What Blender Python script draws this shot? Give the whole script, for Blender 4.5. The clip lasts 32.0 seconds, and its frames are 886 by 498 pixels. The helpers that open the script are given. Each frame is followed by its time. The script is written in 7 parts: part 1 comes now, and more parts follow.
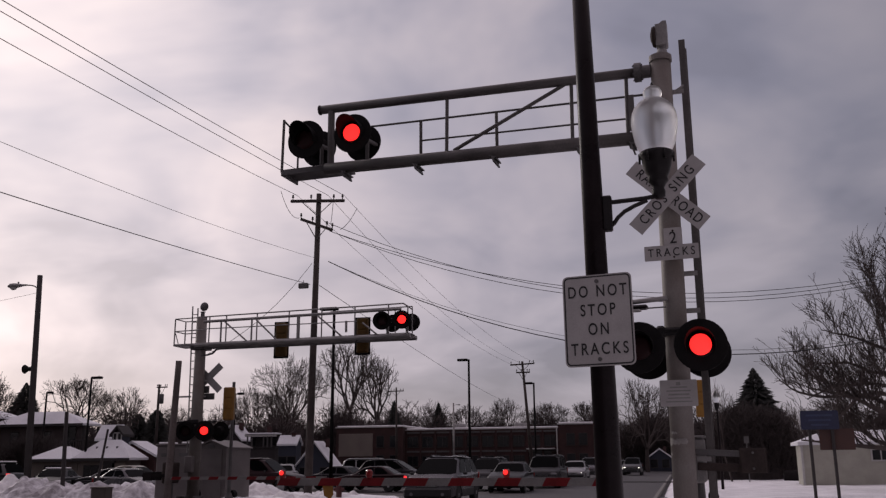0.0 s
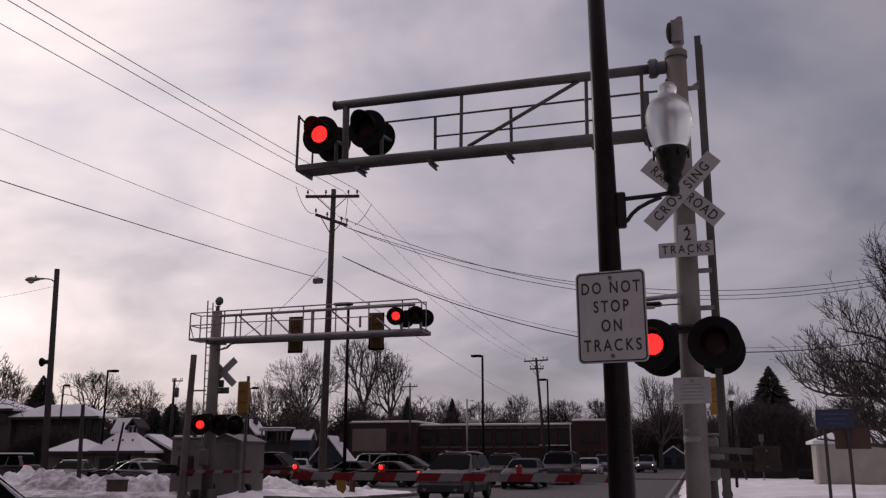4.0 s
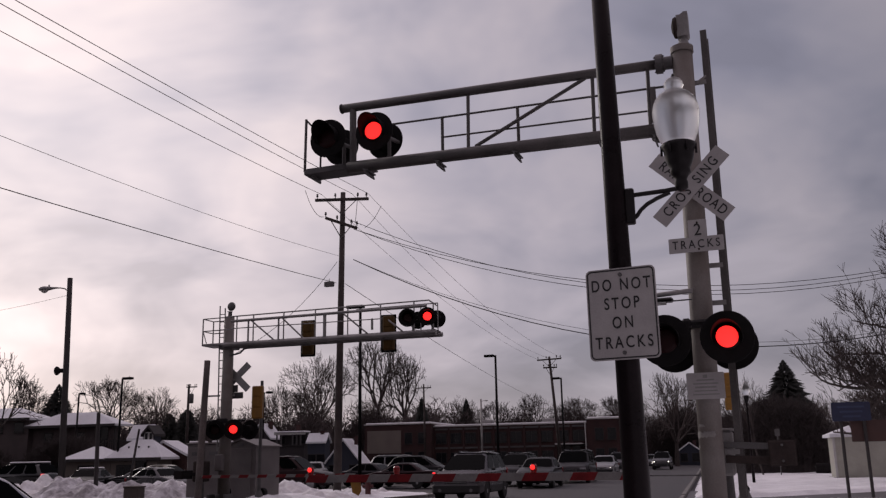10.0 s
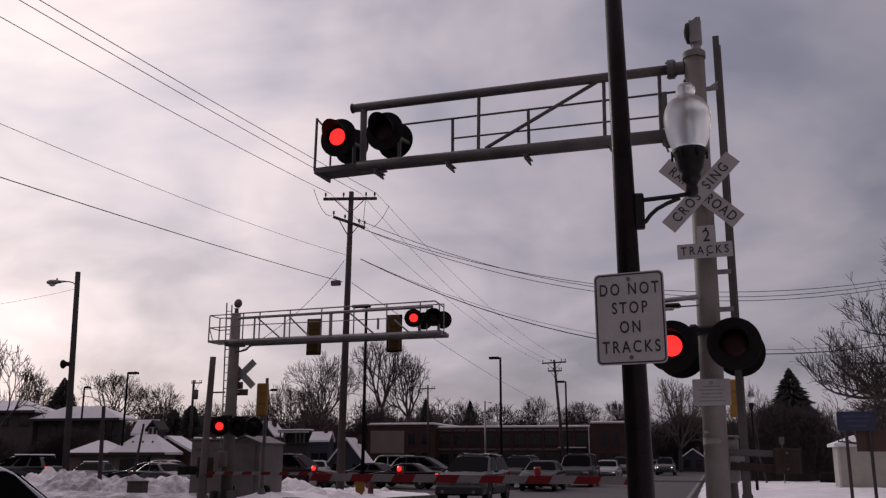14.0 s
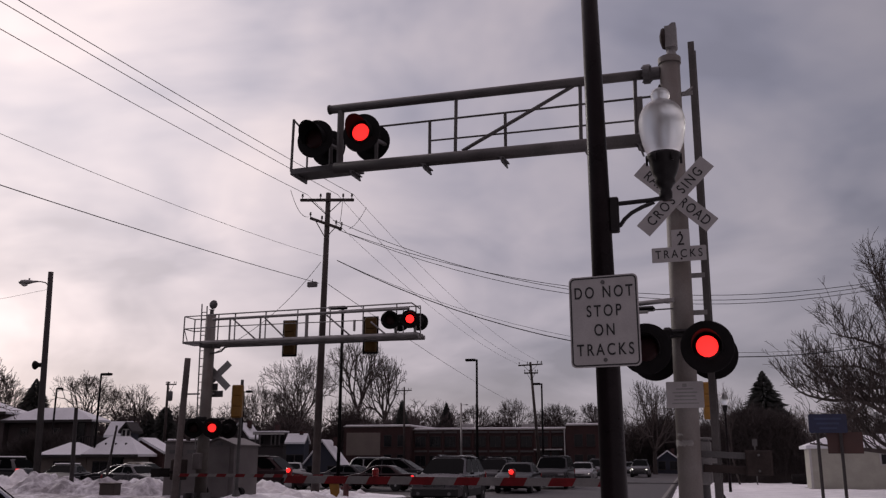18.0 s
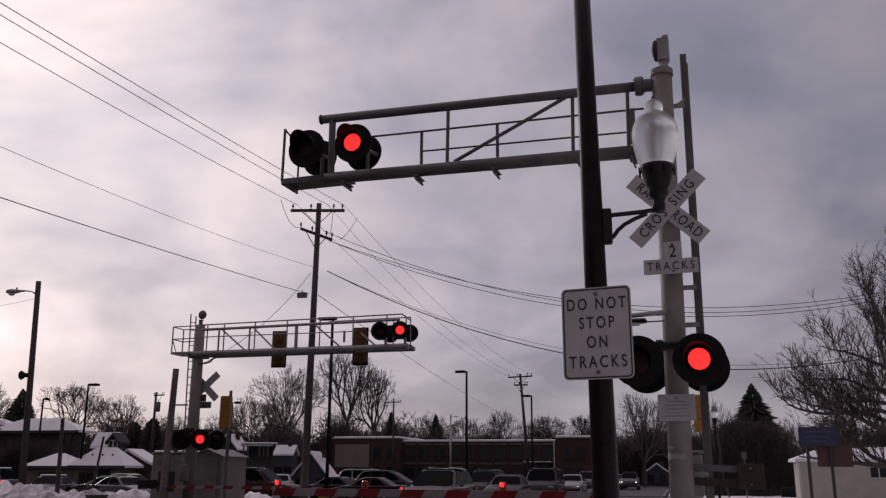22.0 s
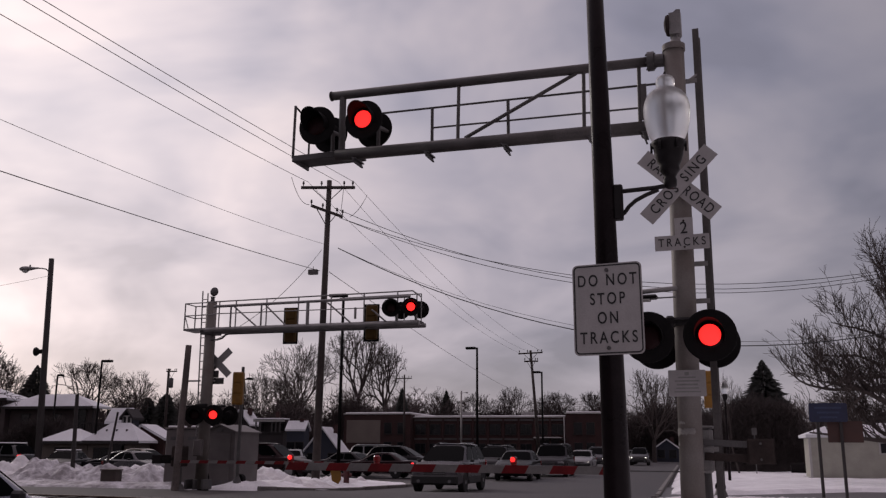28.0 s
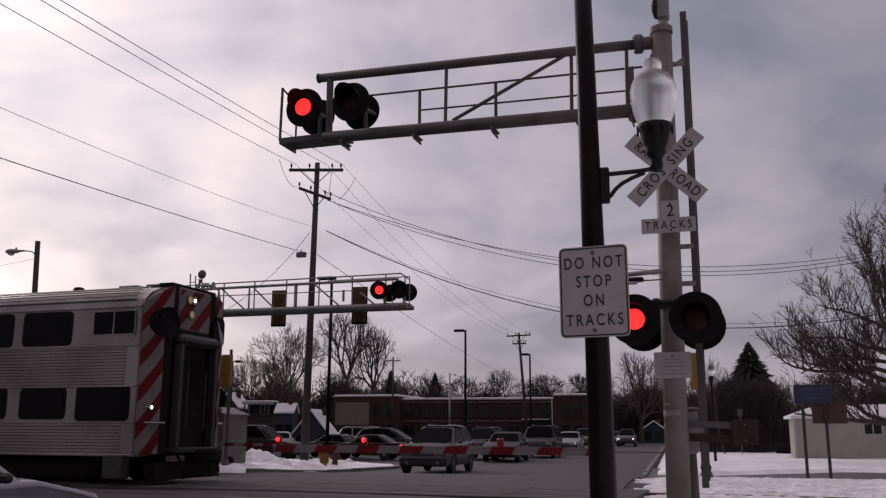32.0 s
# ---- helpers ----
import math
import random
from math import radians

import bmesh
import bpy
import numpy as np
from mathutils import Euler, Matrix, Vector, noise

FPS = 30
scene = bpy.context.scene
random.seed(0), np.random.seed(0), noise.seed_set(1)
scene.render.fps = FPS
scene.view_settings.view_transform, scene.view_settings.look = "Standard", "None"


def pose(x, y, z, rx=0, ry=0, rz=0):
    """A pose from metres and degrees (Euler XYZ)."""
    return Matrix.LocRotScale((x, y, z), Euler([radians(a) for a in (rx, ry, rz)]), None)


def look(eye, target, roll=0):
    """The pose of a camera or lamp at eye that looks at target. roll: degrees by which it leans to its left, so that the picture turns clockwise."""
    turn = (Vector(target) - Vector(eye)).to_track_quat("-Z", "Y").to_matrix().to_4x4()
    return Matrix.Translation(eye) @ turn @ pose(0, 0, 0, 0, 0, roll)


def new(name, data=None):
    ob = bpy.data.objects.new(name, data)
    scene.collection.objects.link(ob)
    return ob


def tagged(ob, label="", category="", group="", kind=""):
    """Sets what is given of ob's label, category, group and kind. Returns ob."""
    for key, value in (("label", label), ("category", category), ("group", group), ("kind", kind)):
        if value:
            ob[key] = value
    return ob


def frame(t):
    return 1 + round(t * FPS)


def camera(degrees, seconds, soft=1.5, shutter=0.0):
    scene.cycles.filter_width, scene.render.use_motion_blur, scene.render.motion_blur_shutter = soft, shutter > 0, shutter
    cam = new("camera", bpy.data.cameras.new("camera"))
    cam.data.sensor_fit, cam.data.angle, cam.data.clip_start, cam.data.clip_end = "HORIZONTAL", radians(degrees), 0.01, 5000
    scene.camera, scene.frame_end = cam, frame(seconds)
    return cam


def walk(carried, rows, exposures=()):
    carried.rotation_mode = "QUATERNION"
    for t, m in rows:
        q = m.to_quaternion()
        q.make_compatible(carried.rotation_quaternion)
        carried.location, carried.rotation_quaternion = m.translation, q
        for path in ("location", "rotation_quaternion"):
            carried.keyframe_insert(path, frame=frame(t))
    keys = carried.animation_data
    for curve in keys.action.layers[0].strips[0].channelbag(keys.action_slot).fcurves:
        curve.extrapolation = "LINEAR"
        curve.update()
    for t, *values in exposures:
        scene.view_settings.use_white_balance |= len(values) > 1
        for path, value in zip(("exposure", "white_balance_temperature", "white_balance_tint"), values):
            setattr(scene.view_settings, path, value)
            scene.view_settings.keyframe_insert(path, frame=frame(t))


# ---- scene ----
cam = camera(53.0, 32.0, soft=1.3)
PATH = [
    (0.0, look((-0.012, 0.006, 1.606), (-0.25633, 0.94789, 1.83750), -0.43)),
    (0.5, look((-0.006, 0.010, 1.604), (-0.24849, 0.95152, 1.83670), -0.30)),
    (1.0, look((-0.002, 0.002, 1.607), (-0.24460, 0.94271, 1.84187), 0.03)),
    (1.5, look((0.002, 0.002, 1.606), (-0.23970, 0.94329, 1.84383), -0.25)),
    (2.0, look((0.004, 0.000, 1.606), (-0.24080, 0.94090, 1.84220), -0.20)),
    (2.5, look((0.003, 0.001, 1.603), (-0.24528, 0.94061, 1.83714), -0.32)),
    (3.0, look((0.002, -0.002, 1.601), (-0.25384, 0.93725, 1.83017), -0.30)),
    (3.5, look((0.001, -0.004, 1.601), (-0.25869, 0.93482, 1.82729), 0.04)),
    (5.5, look((-0.000, 0.001, 1.604), (-0.26414, 0.93716, 1.83578), -0.09)),
    (6.0, look((0.006, 0.000, 1.603), (-0.25986, 0.93575, 1.83530), -0.84)),
    (6.5, look((0.004, 0.004, 1.600), (-0.26015, 0.93988, 1.83184), -0.62)),
    (7.0, look((0.000, 0.004, 1.599), (-0.26284, 0.94133, 1.82924), -0.77)),
    (7.5, look((-0.007, 0.009, 1.603), (-0.27045, 0.94615, 1.83318), -0.50)),
    (8.0, look((-0.005, 0.012, 1.601), (-0.27212, 0.94790, 1.83204), -0.79)),
    (8.5, look((-0.005, 0.010, 1.603), (-0.27534, 0.94537, 1.83357), -1.04)),
    (9.0, look((0.002, -0.005, 1.599), (-0.27159, 0.92897, 1.83028), -0.94)),
    (9.5, look((0.014, -0.003, 1.600), (-0.25895, 0.93121, 1.82988), -1.01)),
    (10.0, look((0.014, -0.002, 1.598), (-0.25789, 0.93340, 1.82609), -1.03)),
    (10.5, look((0.008, 0.007, 1.604), (-0.26355, 0.94216, 1.83150), -0.57)),
    (11.0, look((-0.001, 0.000, 1.602), (-0.27732, 0.93343, 1.83199), -0.29)),
    (11.5, look((-0.001, 0.004, 1.603), (-0.28400, 0.93447, 1.83481), -0.11)),
    (12.0, look((-0.000, -0.002, 1.601), (-0.28511, 0.92856, 1.83231), -0.18)),
    (12.5, look((0.001, -0.003, 1.607), (-0.28640, 0.92718, 1.83586), 0.24)),
    (13.0, look((-0.001, -0.008, 1.600), (-0.28959, 0.92214, 1.82737), 0.21)),
    (13.5, look((0.002, -0.006, 1.598), (-0.28619, 0.92391, 1.82471), -0.22)),
    (14.0, look((0.000, -0.017, 1.596), (-0.27902, 0.91564, 1.82523), 0.18)),
    (14.5, look((-0.000, -0.006, 1.602), (-0.27047, 0.92816, 1.83430), -0.17)),
    (15.0, look((0.006, -0.009, 1.601), (-0.25781, 0.92648, 1.83591), 0.20)),
    (15.5, look((0.015, -0.023, 1.600), (-0.24363, 0.91341, 1.83569), -0.06)),
    (17.5, look((0.016, -0.025, 1.598), (-0.23896, 0.91302, 1.83202), 0.23)),
    (18.0, look((0.016, -0.026, 1.597), (-0.23831, 0.91306, 1.82837), 0.17)),
    (18.5, look((0.023, -0.021, 1.596), (-0.23074, 0.91965, 1.82328), -0.30)),
    (19.0, look((0.025, -0.020, 1.596), (-0.22564, 0.92182, 1.82043), -0.30)),
    (19.5, look((0.022, -0.027, 1.596), (-0.22519, 0.91568, 1.82119), -0.25)),
    (20.0, look((0.019, -0.007, 1.596), (-0.22806, 0.93657, 1.81877), -0.49)),
    (20.5, look((0.004, 0.010, 1.600), (-0.24947, 0.95035, 1.82648), 0.00)),
    (21.0, look((-0.005, 0.014, 1.605), (-0.25041, 0.95112, 1.85495), 0.14)),
    (21.5, look((-0.011, 0.022, 1.606), (-0.25210, 0.95828, 1.86048), 0.42)),
    (22.0, look((-0.014, 0.022, 1.604), (-0.25675, 0.96053, 1.84772), 0.31)),
    (22.5, look((-0.018, 0.020, 1.603), (-0.25886, 0.96128, 1.83722), 0.19)),
    (23.0, look((-0.014, 0.008, 1.602), (-0.25466, 0.94988, 1.83623), 0.38)),
    (23.5, look((-0.005, 0.009, 1.600), (-0.24946, 0.95000, 1.83568), 0.11)),
    (24.0, look((-0.006, 0.009, 1.602), (-0.25417, 0.94856, 1.83720), 0.22)),
    (24.5, look((-0.008, 0.006, 1.602), (-0.26194, 0.94466, 1.83741), 0.20)),
    (25.0, look((0.000, -0.005, 1.597), (-0.25555, 0.93275, 1.83149), -0.00)),
    (25.5, look((0.001, -0.014, 1.599), (-0.25742, 0.92463, 1.82820), 0.23)),
    (27.5, look((-0.010, 0.003, 1.595), (-0.27254, 0.94263, 1.81641), 0.40)),
    (28.0, look((-0.016, 0.000, 1.595), (-0.27157, 0.94234, 1.81358), 0.37)),
    (28.5, look((-0.012, 0.008, 1.599), (-0.26695, 0.95040, 1.81579), 0.35)),
    (29.0, look((-0.007, 0.011, 1.595), (-0.26025, 0.95435, 1.80984), 0.68)),
    (29.5, look((-0.010, 0.009, 1.594), (-0.26088, 0.95320, 1.80638), -0.23)),
    (30.0, look((-0.017, 0.014, 1.592), (-0.26612, 0.96023, 1.80015), -0.30)),
    (30.5, look((-0.015, 0.011, 1.595), (-0.26650, 0.95738, 1.79779), -0.03)),
    (31.0, look((-0.009, -0.009, 1.591), (-0.25835, 0.93885, 1.79184), 0.25)),
    (31.5, look((0.003, -0.003, 1.591), (-0.24408, 0.94522, 1.79142), 0.24)),
    (32.0, look((0.003, -0.006, 1.593), (-0.24109, 0.94305, 1.79248), 0.23)),
]
walk(cam, PATH, exposures=[(0.0, 0.0), (29.8, 0.0), (31.0, 0.06), (32.0, 0.13)])

# ---- light ----
SUN_AZ, SUN_EL = radians(-52.0), radians(20.0)      # bearing from +y (to the left), height
SUN_DIR = Vector((math.sin(SUN_AZ) * math.cos(SUN_EL), math.cos(SUN_AZ) * math.cos(SUN_EL), math.sin(SUN_EL)))


def build_world():
    w = bpy.data.worlds.new("winter_sky")
    scene.world = w
    w.use_nodes = True
    nt = w.node_tree
    N, L = nt.nodes, nt.links
    N.clear()
    out, bg = N.new("ShaderNodeOutputWorld"), N.new("ShaderNodeBackground")
    sky = N.new("ShaderNodeTexSky")
    sky.sky_type, sky.sun_disc = "NISHITA", False
    sky.sun_elevation, sky.sun_rotation = SUN_EL, SUN_AZ
    tc = N.new("ShaderNodeTexCoord")
    # cloud sheet: brightness falls off away from the veiled sun
    dot = N.new("ShaderNodeVectorMath")
    dot.operation = "DOT_PRODUCT"
    dot.inputs[1].default_value = SUN_DIR
    L.new(tc.outputs["Generated"], dot.inputs[0])
    glow = N.new("ShaderNodeValToRGB")
    glow.color_ramp.interpolation = "B_SPLINE"
    e = glow.color_ramp.elements
    e[0].position, e[0].color = 0.0, SKY_BACK
    e[1].position, e[1].color = 1.0, SKY_SUN
    for p, c in SKY_STOPS:
        k = e.new(p)
        k.color = c
    rng = N.new("ShaderNodeMapRange")
    rng.inputs["From Min"].default_value, rng.inputs["From Max"].default_value = -1.0, 1.0
    L.new(dot.outputs["Value"], rng.inputs["Value"])
    L.new(rng.outputs["Result"], glow.inputs["Fac"])
    # cloud structure, projected on a flat layer overhead
    sep = N.new("ShaderNodeSeparateXYZ")
    L.new(tc.outputs["Generated"], sep.inputs[0])
    up = N.new("ShaderNodeMath")
    up.operation = "ADD"
    up.inputs[1].default_value = 0.40
    L.new(sep.outputs["Z"], up.inputs[0])
    upm = N.new("ShaderNodeMath")
    upm.operation = "MAXIMUM"
    upm.inputs[1].default_value = 0.12
    L.new(up.outputs[0], upm.inputs[0])
    div = N.new("ShaderNodeVectorMath")
    div.operation = "DIVIDE"
    comb = N.new("ShaderNodeCombineXYZ")
    for s in ("X", "Y", "Z"):
        L.new(upm.outputs[0], comb.inputs[s])
    L.new(tc.outputs["Generated"], div.inputs[0])
    L.new(comb.outputs[0], div.inputs[1])
    mp = N.new("ShaderNodeMapping")
    mp.inputs["Rotation"].default_value = (0, 0, radians(62))
    mp.inputs["Scale"].default_value = (1.0, 1.2, 1.0)
    L.new(div.outputs[0], mp.inputs["Vector"])
    n1, n2 = N.new("ShaderNodeTexNoise"), N.new("ShaderNodeTexNoise")
    for n, s, d, r in ((n1, 2.3, 4.0, 0.5), (n2, 6.5, 3.0, 0.45)):
        n.inputs["Scale"].default_value, n.inputs["Detail"].default_value, n.inputs["Roughness"].default_value = s, d, r
        L.new(mp.outputs[0], n.inputs["Vector"])
    n1.inputs["Distortion"].default_value = 0.6
    mixn = N.new("ShaderNodeMath")
    mixn.operation = "MULTIPLY_ADD"
    mixn.inputs[1].default_value = 0.3
    L.new(n2.outputs["Fac"], mixn.inputs[0])
    L.new(n1.outputs["Fac"], mixn.inputs[2])
    ramp = N.new("ShaderNodeMapRange")
    for k, v in (("From Min", 0.46), ("From Max", 0.84), ("To Min", CLOUD_LO), ("To Max", CLOUD_HI)):
        ramp.inputs[k].default_value = v
    L.new(mixn.outputs[0], ramp.inputs["Value"])
    # the sheet thins to a paler haze towards the horizon
    low = N.new("ShaderNodeMapRange")
    for k, v in (("From Min", 0.0), ("From Max", 0.6), ("To Min", HAZE_LOW), ("To Max", HAZE_HIGH)):
        low.inputs[k].default_value = v
    L.new(sep.outputs["Z"], low.inputs["Value"])
    # an overcast sky is brightest overhead
    zen = N.new("ShaderNodeMapRange")
    for k, v in (("From Min", 0.55), ("From Max", 1.0), ("To Min", 0.0), ("To Max", 1.0)):
        zen.inputs[k].default_value = v
    L.new(sep.outputs["Z"], zen.inputs["Value"])
    top = N.new("ShaderNodeMix")
    top.data_type = "RGBA"
    top.inputs["A"].default_value, top.inputs["B"].default_value = (1, 1, 1, 1), ZENITH
    L.new(zen.outputs["Result"], top.inputs["Factor"])
    over = N.new("ShaderNodeVectorMath")
    over.operation = "MULTIPLY"
    L.new(glow.outputs["Color"], over.inputs[0])
    L.new(top.outputs["Result"], over.inputs[1])
    both = N.new("ShaderNodeMath")
    both.operation = "MULTIPLY"
    L.new(ramp.outputs["Result"], both.inputs[0])
    L.new(low.outputs["Result"], both.inputs[1])
    mul = N.new("ShaderNodeVectorMath")
    mul.operation = "SCALE"
    L.new(over.outputs[0], mul.inputs[0])
    L.new(both.outputs[0], mul.inputs["Scale"])
    # thin breaks show a little of the blue behind
    skys = N.new("ShaderNodeVectorMath")
    skys.operation = "SCALE"
    skys.inputs["Scale"].default_value = 0.07
    L.new(sky.outputs["Color"], skys.inputs[0])
    add = N.new("ShaderNodeMix")
    add.data_type = "RGBA"
    add.inputs["Factor"].default_value = 0.9
    L.new(skys.outputs[0], add.inputs["A"])
    L.new(mul.outputs[0], add.inputs["B"])
    # thicker cloud is warmer, thin cloud bluer
    thin = N.new("ShaderNodeMapRange")
    thin.inputs["From Min"].default_value, thin.inputs["From Max"].default_value = 0.5, 0.8
    L.new(mixn.outputs[0], thin.inputs["Value"])
    tint = N.new("ShaderNodeMix")
    tint.data_type = "RGBA"
    tint.inputs["A"].default_value, tint.inputs["B"].default_value = (0.95, 0.975, 1.045, 1), (1.05, 1.01, 0.97, 1)
    L.new(thin.outputs["Result"], tint.inputs["Factor"])
    # haze near the horizon is warmer
    rise = N.new("ShaderNodeMapRange")
    rise.inputs["From Min"].default_value, rise.inputs["From Max"].default_value = 0.0, 0.34
    L.new(sep.outputs["Z"], rise.inputs["Value"])
    warm = N.new("ShaderNodeMix")
    warm.data_type = "RGBA"
    warm.inputs["A"].default_value = (1.03, 0.985, 0.98, 1)
    L.new(rise.outputs["Result"], warm.inputs["Factor"])
    L.new(tint.outputs["Result"], warm.inputs["B"])
    hue = N.new("ShaderNodeVectorMath")
    hue.operation = "MULTIPLY"
    L.new(add.outputs["Result"], hue.inputs[0])
    L.new(warm.outputs["Result"], hue.inputs[1])
    bg.inputs["Strength"].default_value = 1.0
    L.new(hue.outputs[0], bg.inputs["Color"])
    L.new(bg.outputs[0], out.inputs[0])


HAZE_LOW, HAZE_HIGH, ZENITH = 0.985, 0.995, (3.05, 2.75, 2.68, 1)
SKY_BACK, SKY_SUN = (0.25, 0.205, 0.225, 1), (1.08, 0.948, 0.962, 1)
SKY_STOPS = ((0.5, (0.272, 0.235, 0.262, 1)), (0.70, (0.268, 0.249, 0.289, 1)), (0.84, (0.342, 0.318, 0.379, 1)), (0.93, (0.452, 0.409, 0.470, 1)))
CLOUD_LO, CLOUD_HI = 0.74, 1.25
build_world()
sun = new("sun", bpy.data.lights.new("sun", "SUN"))
sun.data.energy, sun.data.angle, sun.data.color = 0.6, radians(14), (1.0, 0.91, 0.87)
sun.matrix_world = look((0, 0, 30), Vector((0, 0, 30)) - SUN_DIR)


# ---- helpers of this scene ----
def gz(y):
    """Height of the ground: the crossing lies a little higher than the streets."""
    def s(a, b, v):
        q = min(max((v - a) / (b - a), 0.0), 1.0)
        return q * q * (3 - 2 * q)
    return 0.3 * (s(8, 13, y) - s(24, 33, y))


def part(name, bm, material, parent=None, label="", smooth=False):
    me = bpy.data.meshes.new(name)
    if smooth:
        for f in bm.faces:
            f.smooth = True
    bm.to_mesh(me)
    bm.free()
    me.materials.append(material)
    ob = new(name, me)
    ob.parent = parent
    return tagged(ob, label)


def raw(name, verts, faces, material, parent=None, label="", smooth=False):
    me = bpy.data.meshes.new(name)
    me.from_pydata(verts, [], faces)
    if smooth:
        me.polygons.foreach_set("use_smooth", [True] * len(me.polygons))
    me.materials.append(material)
    ob = new(name, me)
    ob.parent = parent
    return tagged(ob, label)


def thing(name, m, label, category, group="", kind=""):
    ob = new(name)
    ob.empty_display_size = 0.2
    ob.matrix_basis = m
    return tagged(ob, label, category, group, kind)


def box(bm, c, s, m=None, bevel=0.0):
    t = Matrix.Translation(c) @ Matrix.Diagonal((*s, 1))
    g = bmesh.ops.create_cube(bm, size=1, matrix=(m @ t) if m else t)
    if bevel:
        edges = list({e for v in g["verts"] for e in v.link_edges})
        bmesh.ops.bevel(bm, geom=edges, offset=bevel, segments=1, affect="EDGES", profile=0.5)
    return bm


def cyl(bm, a, b, r0, r1=None, n=12, caps=True):
    a, b = Vector(a), Vector(b)
    d = b - a
    q = d.to_track_quat("Z", "Y").to_matrix().to_4x4()
    bmesh.ops.create_cone(bm, cap_ends=caps, segments=n, radius1=r0, radius2=r0 if r1 is None else r1, depth=d.length,
                          matrix=Matrix.Translation((a + b) / 2) @ q)
    return bm


def lathe(bm, profile, n=20, m=None):
    """Turns (radius, height) pairs round z."""
    m = m or Matrix()
    rings = []
    for r, z in profile:
        rings.append([bm.verts.new(m @ Vector((max(r, 1e-4) * math.cos(2 * math.pi * k / n), max(r, 1e-4) * math.sin(2 * math.pi * k / n), z))) for k in range(n)])
    for a, b in zip(rings, rings[1:]):
        for k in range(n):
            bm.faces.new((a[k], a[(k + 1) % n], b[(k + 1) % n], b[k]))
    bm.faces.new(list(reversed(rings[0])))
    bm.faces.new(rings[-1])
    return bm


def prism(bm, outline, y0, y1, m=None):
    """A flat outline of (x, z) pairs given depth from y0 to y1."""
    m = m or Matrix()
    a = [bm.verts.new(m @ Vector((x, y0, z))) for x, z in outline]
    b = [bm.verts.new(m @ Vector((x, y1, z))) for x, z in outline]
    n = len(outline)
    bm.faces.new(a)
    bm.faces.new(list(reversed(b)))
    for k in range(n):
        bm.faces.new((a[k], b[k], b[(k + 1) % n], a[(k + 1) % n]))
    bmesh.ops.recalc_face_normals(bm, faces=bm.faces)
    return bm


def B():
    return bmesh.new()


def one(f, *a, **k):
    bm = bmesh.new()
    f(bm, *a, **k)
    return bm


def tube_path(points, r, n=5):
    """Vertices and faces of a thin tube along points."""
    vs, fs = [], []
    pts = [Vector(p) for p in points]
    for i, p in enumerate(pts):
        d = (pts[min(i + 1, len(pts) - 1)] - pts[max(i - 1, 0)]).normalized()
        s = d.cross(Vector((0, 0, 1)))
        s = s.normalized() if s.length > 1e-3 else Vector((1, 0, 0))
        u = s.cross(d)
        for k in range(n):
            a = 2 * math.pi * k / n
            vs.append(p + r * (math.cos(a) * s + math.sin(a) * u))
        if i:
            for k in range(n):
                fs.append(((i - 1) * n + k, (i - 1) * n + (k + 1) % n, i * n + (k + 1) % n, i * n + k))
    fs += [tuple(range(n)), tuple(range((len(pts) - 1) * n, len(pts) * n))]
    return [tuple(v) for v in vs], fs


def text_mesh(name, body, size, material, parent, m, spacing=1.0, bold=0.0, width=1.0):
    cu = bpy.data.curves.new(name, "FONT")
    cu.body, cu.size, cu.align_x, cu.align_y = body, size, "CENTER", "CENTER"
    cu.space_character, cu.offset, cu.extrude = spacing, bold, 0.0015
    tmp = new(name, cu)
    bpy.context.view_layer.update()
    me = bpy.data.meshes.new_from_object(tmp)
    bpy.data.objects.remove(tmp)
    bpy.data.curves.remove(cu)
    me.transform(m @ Matrix.Diagonal((width, 1, 1, 1)))
    # one object a letter
    bm = bmesh.new()
    bm.from_mesh(me)
    bpy.data.meshes.remove(me)
    left = set(bm.verts)
    while left:
        isle, todo = set(), [left.pop()]
        while todo:
            v = todo.pop()
            isle.add(v)
            for e in v.link_edges:
                o = e.other_vert(v)
                if o in left:
                    left.discard(o)
                    todo.append(o)
        idx = {v: i for i, v in enumerate(isle)}
        faces = [[idx[v] for v in f.verts] for f in bm.faces if f.verts[0] in isle]
        raw(name, [tuple(v.co) for v in isle], faces, material, parent)
    bm.free()


